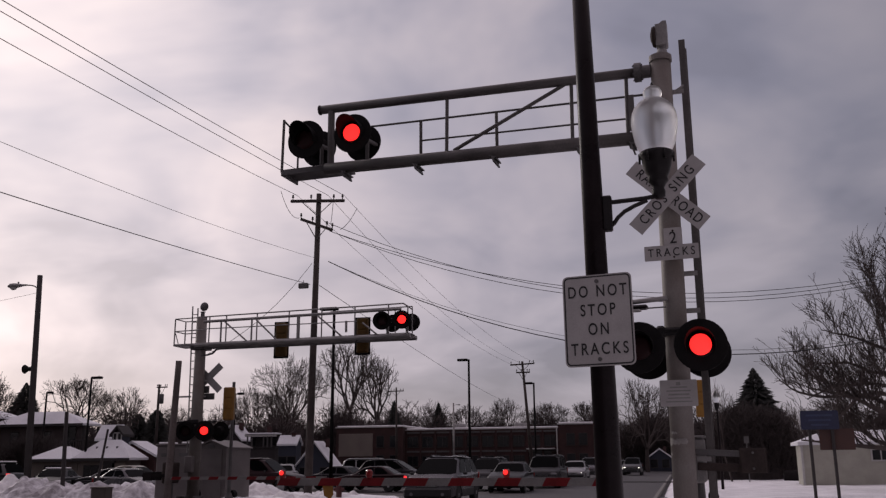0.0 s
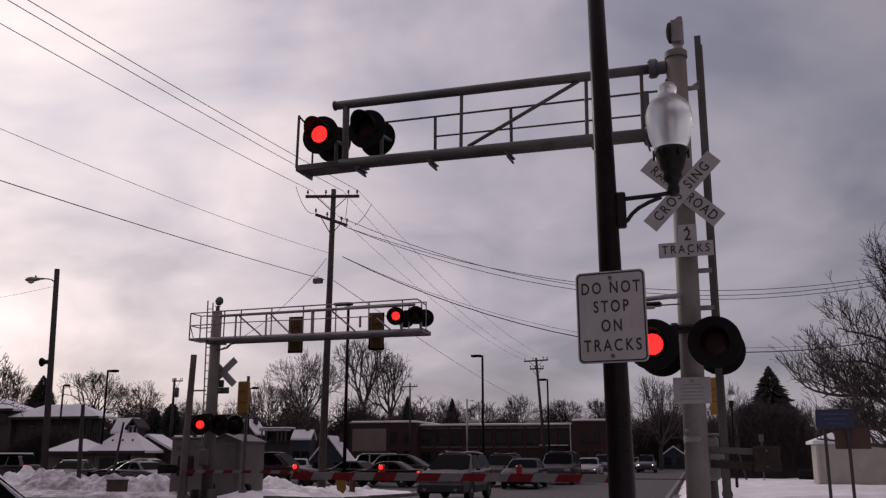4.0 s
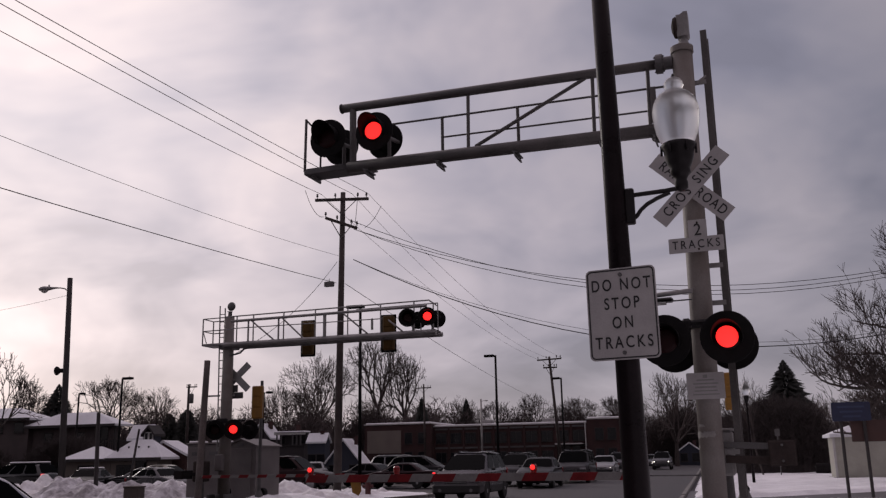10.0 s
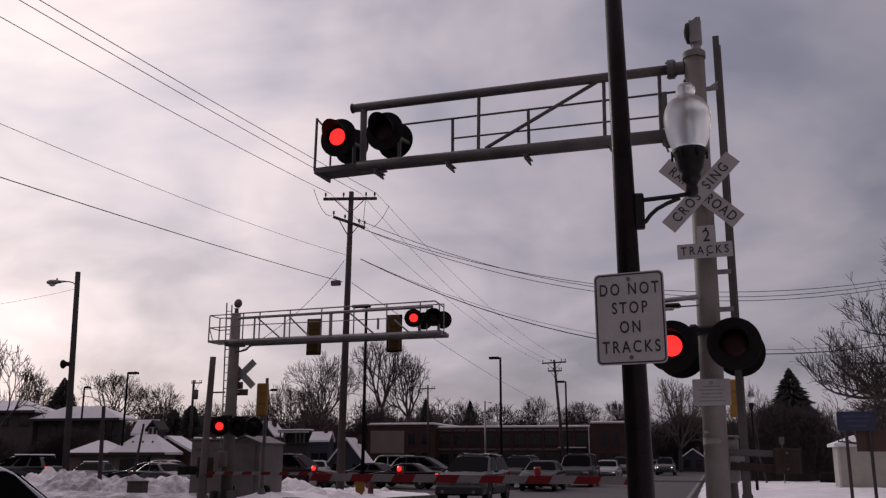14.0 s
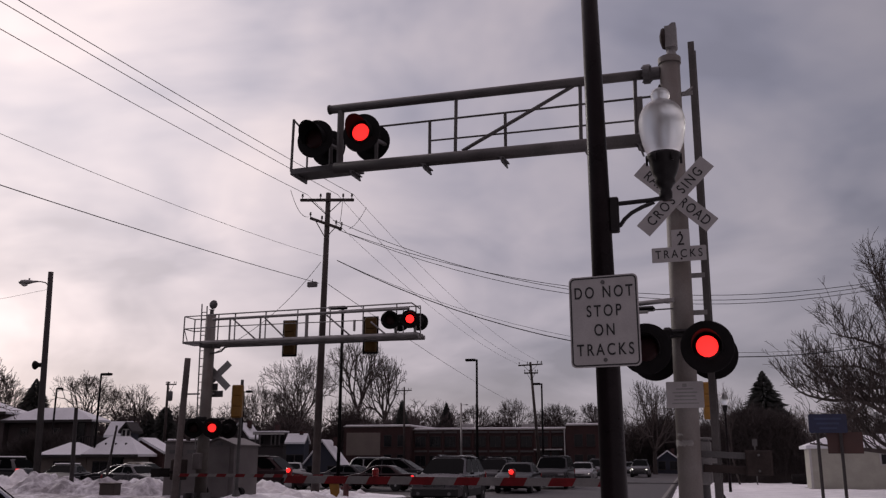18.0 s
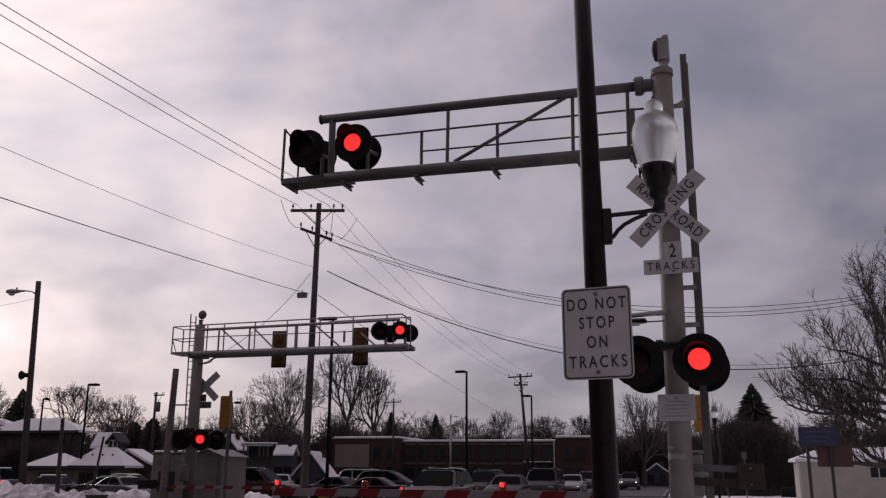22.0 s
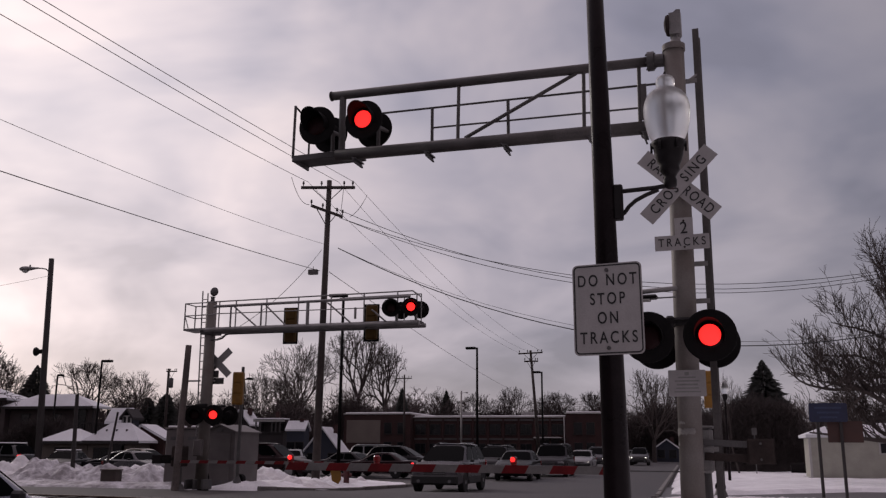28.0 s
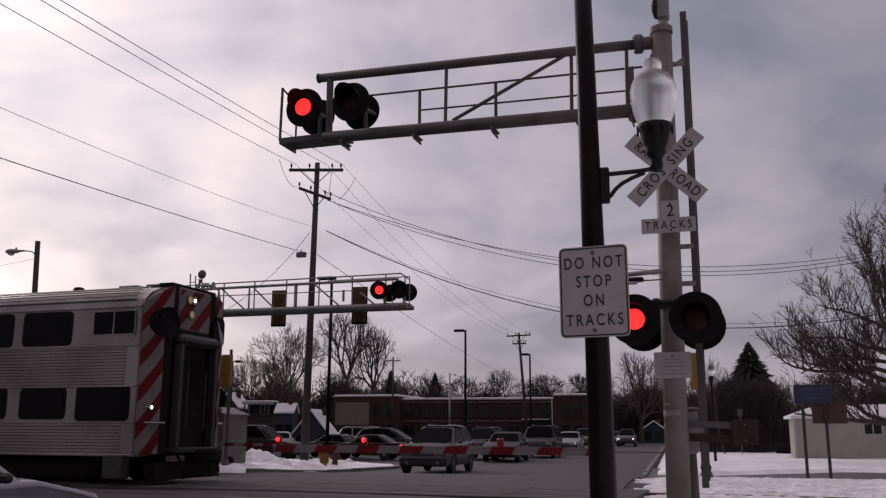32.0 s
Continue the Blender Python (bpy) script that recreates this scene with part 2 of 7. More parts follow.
# ---- materials ----
def mat(name, color, rough=0.6, metal=0.0, var=0.25, scale=3.0, fine=40.0, bump=0.0, second=None, spec=0.5, obj=0.0, stretch=None):
    """Paint, metal, stone: base colour with stains at one scale and grain at another, and fine relief."""
    m = bpy.data.materials.new(name)
    m.use_nodes = True
    nt = m.node_tree
    N, L = nt.nodes, nt.links
    bs = N["Principled BSDF"]
    tc = N.new("ShaderNodeTexCoord")
    a, b = N.new("ShaderNodeTexNoise"), N.new("ShaderNodeTexNoise")
    for n, s, d in ((a, scale, 6.0), (b, fine, 4.0)):
        n.inputs["Scale"].default_value, n.inputs["Detail"].default_value = s, d
        L.new(tc.outputs["Object"], n.inputs["Vector"])
    if stretch:
        mp = N.new("ShaderNodeMapping")
        mp.inputs["Scale"].default_value = stretch
        L.new(tc.outputs["Object"], mp.inputs["Vector"])
        L.new(mp.outputs[0], a.inputs["Vector"])
    r = N.new("ShaderNodeValToRGB")
    c2 = second or tuple(c * (1 - var) for c in color)
    r.color_ramp.elements[0].position, r.color_ramp.elements[0].color = 0.36, (*c2, 1)
    r.color_ramp.elements[1].position, r.color_ramp.elements[1].color = 0.64, (*color, 1)
    L.new(a.outputs["Fac"], r.inputs["Fac"])
    mx = N.new("ShaderNodeMix")
    mx.data_type, mx.blend_type = "RGBA", "MULTIPLY"
    mx.inputs["Factor"].default_value = 0.6
    g = N.new("ShaderNodeMapRange")
    g.inputs["From Min"].default_value, g.inputs["From Max"].default_value = 0.3, 0.7
    g.inputs["To Min"].default_value, g.inputs["To Max"].default_value = 1.0 - var, 1.0 + 0.3 * var
    L.new(b.outputs["Fac"], g.inputs["Value"])
    L.new(r.outputs["Color"], mx.inputs["A"])
    L.new(g.outputs["Result"], mx.inputs["B"])
    last = mx.outputs["Result"]
    if obj:
        oi = N.new("ShaderNodeObjectInfo")
        o = N.new("ShaderNodeMapRange")
        o.inputs["To Min"].default_value, o.inputs["To Max"].default_value = 1 - obj, 1 + obj
        L.new(oi.outputs["Random"], o.inputs["Value"])
        m2 = N.new("ShaderNodeMix")
        m2.data_type, m2.blend_type = "RGBA", "MULTIPLY"
        m2.inputs["Factor"].default_value = 1.0
        L.new(last, m2.inputs["A"])
        L.new(o.outputs["Result"], m2.inputs["B"])
        last = m2.outputs["Result"]
    L.new(last, bs.inputs["Base Color"])
    rr = N.new("ShaderNodeMapRange")
    rr.inputs["To Min"].default_value, rr.inputs["To Max"].default_value = max(rough - 0.12, 0.03), min(rough + 0.12, 1)
    L.new(a.outputs["Fac"], rr.inputs["Value"])
    L.new(rr.outputs["Result"], bs.inputs["Roughness"])
    bs.inputs["Metallic"].default_value = metal
    bs.inputs["Specular IOR Level"].default_value = spec
    if bump:
        bp = N.new("ShaderNodeBump")
        bp.inputs["Strength"].default_value, bp.inputs["Distance"].default_value = 0.6, bump
        L.new(b.outputs["Fac"], bp.inputs["Height"])
        L.new(bp.outputs["Normal"], bs.inputs["Normal"])
    return m


def glowing(name, color, strength):
    m = bpy.data.materials.new(name)
    m.use_nodes = True
    bs = m.node_tree.nodes["Principled BSDF"]
    bs.inputs["Base Color"].default_value = (*color, 1)
    bs.inputs["Emission Color"].default_value = (*color, 1)
    bs.inputs["Emission Strength"].default_value = strength
    return m


def clear_glass(name, tint, rough, ior):
    """Moulded glass that bends what is behind it."""
    m = bpy.data.materials.new(name)
    m.use_nodes = True
    bs = m.node_tree.nodes["Principled BSDF"]
    bs.inputs["Base Color"].default_value = (*tint, 1)
    bs.inputs["Roughness"].default_value = rough
    bs.inputs["IOR"].default_value = ior
    bs.inputs["Transmission Weight"].default_value = 1.0
    return m


M = dict(
    galv=mat("aluminium_paint", (0.30, 0.29, 0.285), 0.5, 0.35, 0.3, 2.5, 60, 0.002),
    galv_dark=mat("weathered_steel", (0.13, 0.125, 0.125), 0.55, 0.4, 0.35, 3, 60, 0.002),
    mast=mat("mast_paint", (0.20, 0.185, 0.172), 0.6, 0.1, 0.22, 1.8, 50, 0.002, second=(0.135, 0.115, 0.10)),
    flake=mat("bare_primer", (0.25, 0.236, 0.224), 0.6, 0.0, 0.3, 9, 60),
    arm=mat("arm_steel", (0.105, 0.096, 0.093), 0.5, 0.25, 0.35, 2.0, 50, 0.002),
    black=mat("black_paint", (0.014, 0.012, 0.013), 0.4, 0.0, 0.3, 6, 60, 0.001, spec=0.2),
    matt_black=mat("matt_black", (0.0115, 0.0105, 0.011), 0.7, 0.0, 0.3, 6, 60, 0.001, spec=0.1),
    pole_black=mat("pole_paint", (0.017, 0.0125, 0.014), 0.3, 0.0, 0.35, 4, 60, 0.0003, spec=0.08),
    sign_white=mat("sign_sheeting", (0.36, 0.345, 0.34), 0.5, 0.0, 0.12, 5, 80),
    sign_text=mat("sign_ink", (0.012, 0.012, 0.013), 0.5, 0.0, 0.2),
    sign_back=mat("sign_back", (0.33, 0.33, 0.33), 0.45, 0.6, 0.2),
    blue=mat("blue_sign", (0.012, 0.018, 0.055), 0.5, 0.0, 0.2),
    brown=mat("brown_board", (0.06, 0.027, 0.022), 0.7, 0.0, 0.2),
    # signal yellow darkened: shade on the overhead heads is in the colour
    yellow_shaded=mat("signal_yellow_shaded", (0.105, 0.06, 0.017), 0.6, 0.0, 0.25, 5, spec=0.2),
    yellow=mat("signal_yellow", (0.27, 0.13, 0.013), 0.5, 0.0, 0.2, 6),
    red_lens=mat("dark_red_lens", (0.02, 0.003, 0.004), 0.5, 0.0, 0.2, 10, spec=0.2),
    red_glow=glowing("lit_red_lens", (1.0, 0.022, 0.02), 1.7),
    grey_wood=mat("weathered_wood", (0.17, 0.142, 0.135), 0.9, 0.0, 0.45, 2, 30, 0.006, second=(0.10, 0.086, 0.08)),
    wood=mat("pole_wood", (0.065, 0.051, 0.047), 0.9, 0.0, 0.45, 2, 30, 0.006),
    gate_red=mat("gate_red", (0.16, 0.009, 0.012), 0.6, 0.0, 0.3, 6, spec=0.2),
    gate_white=mat("gate_white", (0.175, 0.166, 0.162), 0.5, 0.0, 0.2, 6),
    wire=mat("cable", (0.02, 0.02, 0.022), 0.6, 0.0, 0.2),
    insul=mat("insulator", (0.05, 0.04, 0.04), 0.3, 0.0, 0.2),
    asphalt=mat("asphalt", (0.044, 0.038, 0.039), 0.85, 0.0, 0.5, 0.35, 25, 0.006),
    concrete=mat("kerb_concrete", (0.22, 0.21, 0.20), 0.9, 0.0, 0.4, 1.2, 30, 0.004),
    snow=mat("snow", (0.88, 0.88, 0.90), 0.75, 0.0, 0.18, 0.9, 14, 0.05),
    snow_rough=mat("trodden_snow", (0.82, 0.82, 0.84), 0.8, 0.0, 0.3, 1.3, 7, 0.08, second=(0.62, 0.6, 0.6)),
    snow_dirty=mat("dirty_snow", (0.64, 0.63, 0.66), 0.85, 0.0, 0.4, 2.0, 8, 0.09, second=(0.26, 0.245, 0.255)),
    ballast=mat("ballast", (0.16, 0.15, 0.145), 0.95, 0.0, 0.6, 1.5, 18, 0.03),
    rail=mat("rail_steel", (0.20, 0.15, 0.12), 0.4, 0.8, 0.4, 3),
    panel=mat("crossing_panel", (0.07, 0.068, 0.066), 0.9, 0.0, 0.4, 1.5, 30, 0.004),
    paint_red=mat("stripe_red", (0.13, 0.008, 0.012), 0.65, 0.0, 0.3, 6, spec=0.15),
    paint_white=mat("stripe_white", (0.19, 0.178, 0.172), 0.6, 0.0, 0.3, 3, spec=0.2),
    cabinet=mat("cabinet_grey", (0.155, 0.138, 0.136), 0.6, 0.15, 0.25, 1.5),
    rust_box=mat("utility_box", (0.07, 0.052, 0.045), 0.7, 0.0, 0.3, 3),
    brick=mat("dark_brick", (0.055, 0.024, 0.023), 0.9, 0.0, 0.4, 0.8, 9, 0.01),
    tan=mat("tan_panel", (0.19, 0.16, 0.14), 0.85, 0.0, 0.15, 0.6),
    siding=mat("pale_siding", (0.40, 0.39, 0.335), 0.75, 0.0, 0.15, 1.5),
    siding_grey=mat("grey_siding", (0.036, 0.03, 0.032), 0.8, 0.0, 0.25, 1.0),
    siding_brown=mat("brown_siding", (0.085, 0.066, 0.066), 0.85, 0.0, 0.25, 0.8),
    siding_blue=mat("blue_siding", (0.03, 0.035, 0.054), 0.8, 0.0, 0.2, 1.0),
    trim=mat("white_trim", (0.48, 0.47, 0.46), 0.6, 0.0, 0.15),
    dark_wood=mat("dark_trim", (0.035, 0.03, 0.03), 0.8, 0.0, 0.3),
    window=mat("dark_window", (0.010, 0.011, 0.014), 0.12, 0.0, 0.3, 1.0, spec=0.3),
    roof=mat("shingles", (0.07, 0.065, 0.065), 0.9, 0.0, 0.4, 2, 20, 0.01),
    bark=mat("bark", (0.062, 0.049, 0.045), 0.95, 0.0, 0.4, 4, 40, 0.01),
    twig=mat("twigs", (0.085, 0.068, 0.063), 0.95, 0.0, 0.3, 4, 40),
    far_twig=mat("far_twigs", (0.085, 0.066, 0.064), 0.95, 0.0, 0.3, 0.4, 4),
    needle=mat("needles", (0.042, 0.045, 0.04), 0.9, 0.0, 0.5, 3, 20),
    tyre=mat("tyre", (0.016, 0.016, 0.016), 0.85, 0.0, 0.3, 8),
    rim=mat("rim", (0.35, 0.35, 0.36), 0.35, 0.8, 0.2, 8),
    carglass=mat("car_glass", (0.003, 0.0035, 0.004), 0.2, 0.0, 0.2, 2, spec=0.01),
    plastic=mat("black_plastic", (0.015, 0.015, 0.016), 0.6, 0.0, 0.2, 8),
    lamp_clear=mat("headlamp", (0.22, 0.22, 0.23), 0.12, 0.3, 0.2, 8),
    tail=mat("tail_lamp", (0.22, 0.008, 0.01), 0.15, 0.0, 0.2, 8),
    tail_lit=glowing("tail_lamp_lit", (1.0, 0.03, 0.035), 1.2),
    head_lit=glowing("headlamp_lit", (1.0, 0.93, 0.8), 4.0),
    steel=mat("stainless", (0.30, 0.28, 0.272), 0.30, 1.0, 0.45, 0.7, 30, 0.001, second=(0.18, 0.163, 0.155)),
    steel_dirty=mat("stainless_flutes", (0.26, 0.243, 0.235), 0.33, 1.0, 0.35, 0.6, 30, 0.002, second=(0.15, 0.137, 0.128)),
    under=mat("underframe", (0.021, 0.018, 0.018), 0.9, 0.0, 0.4, 3, spec=0.1),
    globe=clear_glass("lamp_globe", (0.84, 0.84, 0.83), 0.37, 1.2),
)
PAINT = dict(
    pale=mat("pale_silver_paint", (0.23, 0.225, 0.27), 0.25, 0.3, 0.1, 2),
    silver=mat("silver_paint", (0.062, 0.058, 0.065), 0.28, 0.3, 0.2, 2, spec=0.3), white=mat("white_paint", (0.24, 0.24, 0.245), 0.3, 0.0, 0.15, 2),
    black=mat("black_car_paint", (0.015, 0.015, 0.017), 0.2, 0.0, 0.3, 2), maroon=mat("maroon_paint", (0.020, 0.005, 0.007), 0.35, 0.0, 0.2, 2, spec=0.18),
    grey=mat("grey_paint", (0.024, 0.022, 0.025), 0.38, 0.1, 0.2, 2, spec=0.15),
    tan=mat("tan_paint", (0.22, 0.20, 0.17), 0.3, 0.4, 0.2, 2), blue=mat("blue_paint", (0.07, 0.075, 0.12), 0.22, 0.4, 0.2, 2))


# ---- ground, road, tracks ----
def sheet(name, x0, x1, y0, y1, nx, ny, height, material, kind="structure", label="", skirt=0.0):
    xs, ys = np.linspace(x0, x1, nx + 1), np.linspace(y0, y1, ny + 1)
    vs = [(x, y, height(x, y)) for y in ys for x in xs]
    fs = [(j * (nx + 1) + i, j * (nx + 1) + i + 1, (j + 1) * (nx + 1) + i + 1, (j + 1) * (nx + 1) + i) for j in range(ny) for i in range(nx)]
    if skirt:
        ring = [i for i in range(nx + 1)] + [(j + 1) * (nx + 1) - 1 for j in range(1, ny + 1)] + [ny * (nx + 1) + i for i in range(nx - 1, -1, -1)] + [j * (nx + 1) for j in range(ny - 1, 0, -1)]
        low = {}
        for i in ring:
            low[i] = len(vs)
            vs.append((vs[i][0], vs[i][1], vs[i][2] - skirt))
        for a, b in zip(ring, ring[1:] + ring[:1]):
            fs.append((b, a, low[a], low[b]))
    ob = raw(name, vs, fs, material, smooth=not skirt)
    return tagged(ob, label, kind=kind)


def nz(x, y, s, seed=0.0):
    return noise.noise(Vector((x * s, y * s, seed)))


def corner_x(y):
    """Where the kerb of the far street corner runs."""
    ks = ((24.0, -13.75), (26.0, -13.25), (27.0, -12.95), (29.5, -12.72), (32.7, -12.0), (35.5, -11.1), (38.0, -11.1))
    for (y0, x0), (y1, x1) in zip(ks, ks[1:]):
        if y <= y1:
            return x0 + (x1 - x0) * max(y - y0, 0) / (y1 - y0)
    return ks[-1][1]


def build_ground():
    # one asphalt and earth sheet to the horizon, finer near the crossing
    ys = [-400, -100, -30] + [y * 1.0 for y in range(-6, 46)] + [60, 90, 140, 250, 500, 1200, 3000]
    xs = [-3000, -800, -300, -120, -60, -40, -30, -22, -16, -8, 0, 8, 16, 30, 60, 120, 300, 800, 3000]
    vs = [(x, y, gz(y) - 0.01) for y in ys for x in xs]
    n = len(xs)
    fs = [(j * n + i, j * n + i + 1, (j + 1) * n + i + 1, (j + 1) * n + i) for j in range(len(ys) - 1) for i in range(n - 1)]
    tagged(raw("ground", vs, fs, M["asphalt"], smooth=True), "grey winter asphalt and packed earth", kind="structure")
    # the street that crosses the tracks
    def road_z(x, y):
        return gz(y) + 0.012 + 0.05 * (1 - ((x + 6.9) / 5.8) ** 2)
    tagged(sheet("road", -12.6, -1.2, -20, 260, 8, 300, road_z, M["road"]), "worn dark grey asphalt street with pale salt marks", kind="structure")
    # verges: snow that thins out raggedly towards its edges
    def verge(a, b, c, d, amp, seed, base=0.11, rough=0.0):
        def f(x, y):
            e = min(x - a, b - x, y - c, d - y) + rough * (0.5 * nz(x, y, 0.8, seed + 7) + 0.35 * nz(x, y, 2.6, seed + 8) - 0.3)
            k = min(max(e, 0) / 0.8, 1)
            fine = rough * (0.05 * nz(x, y, 3.6, seed + 1) + 0.035 * nz(x, y, 8.0, seed + 2))
            return gz(y) + (0.02 if e > 0 else -0.06) + base * k + amp * k * (0.5 + 0.5 * nz(x, y, 0.7, seed) + 0.25 * nz(x, y, 2.3, seed + 3)) + fine * k
        return f
    near_edge = lambda x: 30.0 + 0.8 * min(max(x - 2.5, 0), 5)
    far_edge = lambda x: 33.4 + 0.9 * min(max(x - 1.5, 0), 5.5)
    trodden, lawn = verge(-1.15, 24.5, 12.2, 36.0, 0.04, 1, 0.03, 1.0), verge(-1.0, 80, 32.0, 120, 0.16, 5, 0.09)
    tagged(sheet("verge_right", -1.15, 24, 12.75, 34.2, 250, 210, lambda x, y: trodden(x, min(y + 36.0 - near_edge(x), 36.0) if y > near_edge(x) - 1.5 else y), M["snow_rough"], skirt=0.3), "trodden snow on the verge beyond the tracks", kind="structure")
    tagged(sheet("verge_right_far", -1.0, 80, 33.4, 120, 110, 130, lambda x, y: lawn(x, y) if y > far_edge(x) + 0.3 else gz(y) - 0.06, M["snow"], skirt=0.3), "smooth snow-covered lawn", kind="structure")
    tagged(sheet("pavement_path", -1.0, 60, 29.0, 39.5, 60, 20, lambda x, y: gz(y) + 0.04 + 0.01 * nz(x, y, 0.8), M["wet"], skirt=0.2), "cleared grey footpath between snow banks", kind="structure")
    tagged(sheet("verge_near", -0.9, 30, -10, 12.74, 60, 40, verge(-0.9, 30, -10, 12.74, 0.08, 9), M["snow"], skirt=0.3), "trodden snow beside the street", kind="structure")
    tagged(sheet("verge_left", -60, -14.6, 26.2, 30.5, 170, 24, verge(-60, -14.6, 26.2, 30.5, 0.14, 12), M["snow_dirty"], skirt=0.3), "grey trodden snow along the tracks", kind="structure")
    def corner(x, y):
        e = min(x + (14.8 if y < 30.5 else 24), corner_x(y) - 0.12 - x, y - 26.0, 37.7 - y)
        k = min(max(e, 0) / 0.9, 1)
        return gz(y) + (0.09 if e > 0 else -0.06) + k * (0.10 + 0.20 * min(max(-12.2 - x, 0) / 2.0, 1) * (0.6 + 0.5 * nz(x, y, 0.6, 15) + 0.3 * nz(x, y, 1.7, 18))) + k * 0.03 * nz(x, y, 4.0, 21)
    tagged(sheet("verge_corner", -24, -10.9, 26.0, 37.7, 110, 90, corner, M["snow"]), "snow heaped on the street corner", kind="structure")
    tagged(sheet("verge_left_near", -60, -12.8, -10, 11.5, 60, 30, verge(-60, -12.8, -10, 11.5, 0.1, 19), M["snow_dirty"], skirt=0.3), "trodden snow left of the street", kind="structure")
    # kerbs
    def kerb(name, x, y0, y1):
        k = thing(name, pose(0, 0, 0), "low grey concrete kerb beside the street", "kerb", kind="structure")
        y = y0
        while y < y1 - 0.1:
            e = min(y + 2.98, y1)
            bm = B()
            box(bm, (0, (e - y) / 2, 0), (0.16, e - y, 0.24), bevel=0.02)
            p = part("kerb_stone", bm, M["concrete"], k)
            p.location = (x, y, gz((y + e) / 2) + 0.03)
            p.rotation_euler = (math.atan2(gz(e) - gz(y), e - y), 0, 0)
            y = e + 0.02
    kc = thing("kerb_left", pose(0, 0, 0), "low grey concrete kerb turning round the snowy corner", "kerb", kind="structure")
    line = [(corner_x(y), y) for y in (26.4, 27.2, 28.3, 29.6, 31.2, 32.8, 34.2, 35.4)] + [(-11.15, 36.4), (-11.8, 37.2), (-12.8, 37.7)] + [(-15.5 - 2.6 * k, 37.85) for k in range(4)]
    for (ax, ay), (bx, by) in zip(line, line[1:]):
        ln = math.hypot(bx - ax, by - ay)
        p = part("kerb_stone", one(box, (0, ln / 2, 0), (0.16, ln - 0.02, 0.24), bevel=0.02), M["concrete"], kc)
        p.matrix_basis = Matrix.Translation((ax, ay, gz((ay + by) / 2) + 0.03)) @ Matrix.Rotation(math.atan2(by - ay, bx - ax) - math.pi / 2, 4, "Z") @ Matrix.Rotation(math.atan2(gz(by) - gz(ay), ln), 4, "X")
    kerb("kerb_right", -1.1, 28.3, 90)
    kerb("kerb_near", -1.0, -6, 12.4)


def build_tracks():
    for yc in (14.03, 18.08):
        tr = thing("railway_track", pose(0, yc, gz(yc), 0, 0, -4.2), "two steel rails on ties in dark ballast", "railway track", kind="structure")
        for x0, x1 in ((-150, -13.6), (-0.4, 80)):
            vs, fs = [], []
            prof = [(-2.0, -0.12), (-1.5, 0.02), (1.5, 0.02), (2.0, -0.12)]
            xs = np.linspace(x0, x1, 60)
            for x in xs:
                vs += [(x, y, z + 0.02 * nz(x, y * 3, 1.3)) for y, z in prof]
            for i in range(len(xs) - 1):
                for k in range(3):
                    fs.append((i * 4 + k, (i + 1) * 4 + k, (i + 1) * 4 + k + 1, i * 4 + k + 1))
            raw("ballast_bed", vs, fs, M["ballast"], tr)
        for s in (-0.7535, 0.7535):
            bm = B()
            prism(bm, [(-0.07, 0.0), (0.07, 0.0), (0.07, 0.015), (0.012, 0.03), (0.012, 0.11), (0.036, 0.125), (0.036, 0.15), (-0.036, 0.15), (-0.036, 0.125), (-0.012, 0.11), (-0.012, 0.03), (-0.07, 0.015)], -150, 80)
            r = part("rail", bm, M["rail"], tr)
            r.matrix_basis = pose(0, s, -0.07, 0, 0, -90)
        tie = None
        for x in list(np.arange(-42, -13.8, 0.6)) + list(np.arange(0.2, 14, 0.6)):
            if tie is None:
                tie = part("tie", one(box, (0, 0, 0), (0.22, 2.5, 0.14), bevel=0.01), M["wood"], tr)
                o = tie
            else:
                o = new("tie", tie.data)
                o.parent = tr
            o.location = (x, 0, -0.02)
        for x in np.arange(-12.9, -3.0, 2.45):
            for y, w in ((-1.17, 0.7), (0.0, 1.34), (1.17, 0.7)):
                bm = one(box, (0, 0, 0), (2.42, w, 0.1), bevel=0.01)
                p = part("crossing_panel", bm, M["panel"], tr)
                p.location = (x + 1.2, y, 0.035)


M["road"] = mat("street_asphalt", (0.047, 0.040, 0.042), 0.7, 0.0, 0.5, 0.9, 12, 0.012, second=(0.020, 0.0175, 0.0185), stretch=(1.0, 0.14, 1.0))
M["wet"] = mat("wet_path", (0.10, 0.094, 0.096), 0.6, 0.0, 0.4, 0.6, 20, 0.004)


# ---- crossing signals ----
M["weight"] = mat("cast_iron", (0.05, 0.038, 0.035), 0.85, 0.0, 0.35, 4, 30, 0.003, spec=0.2)
GLOWS = {"left": [], "right": []}          # lit discs, keyed in motions()


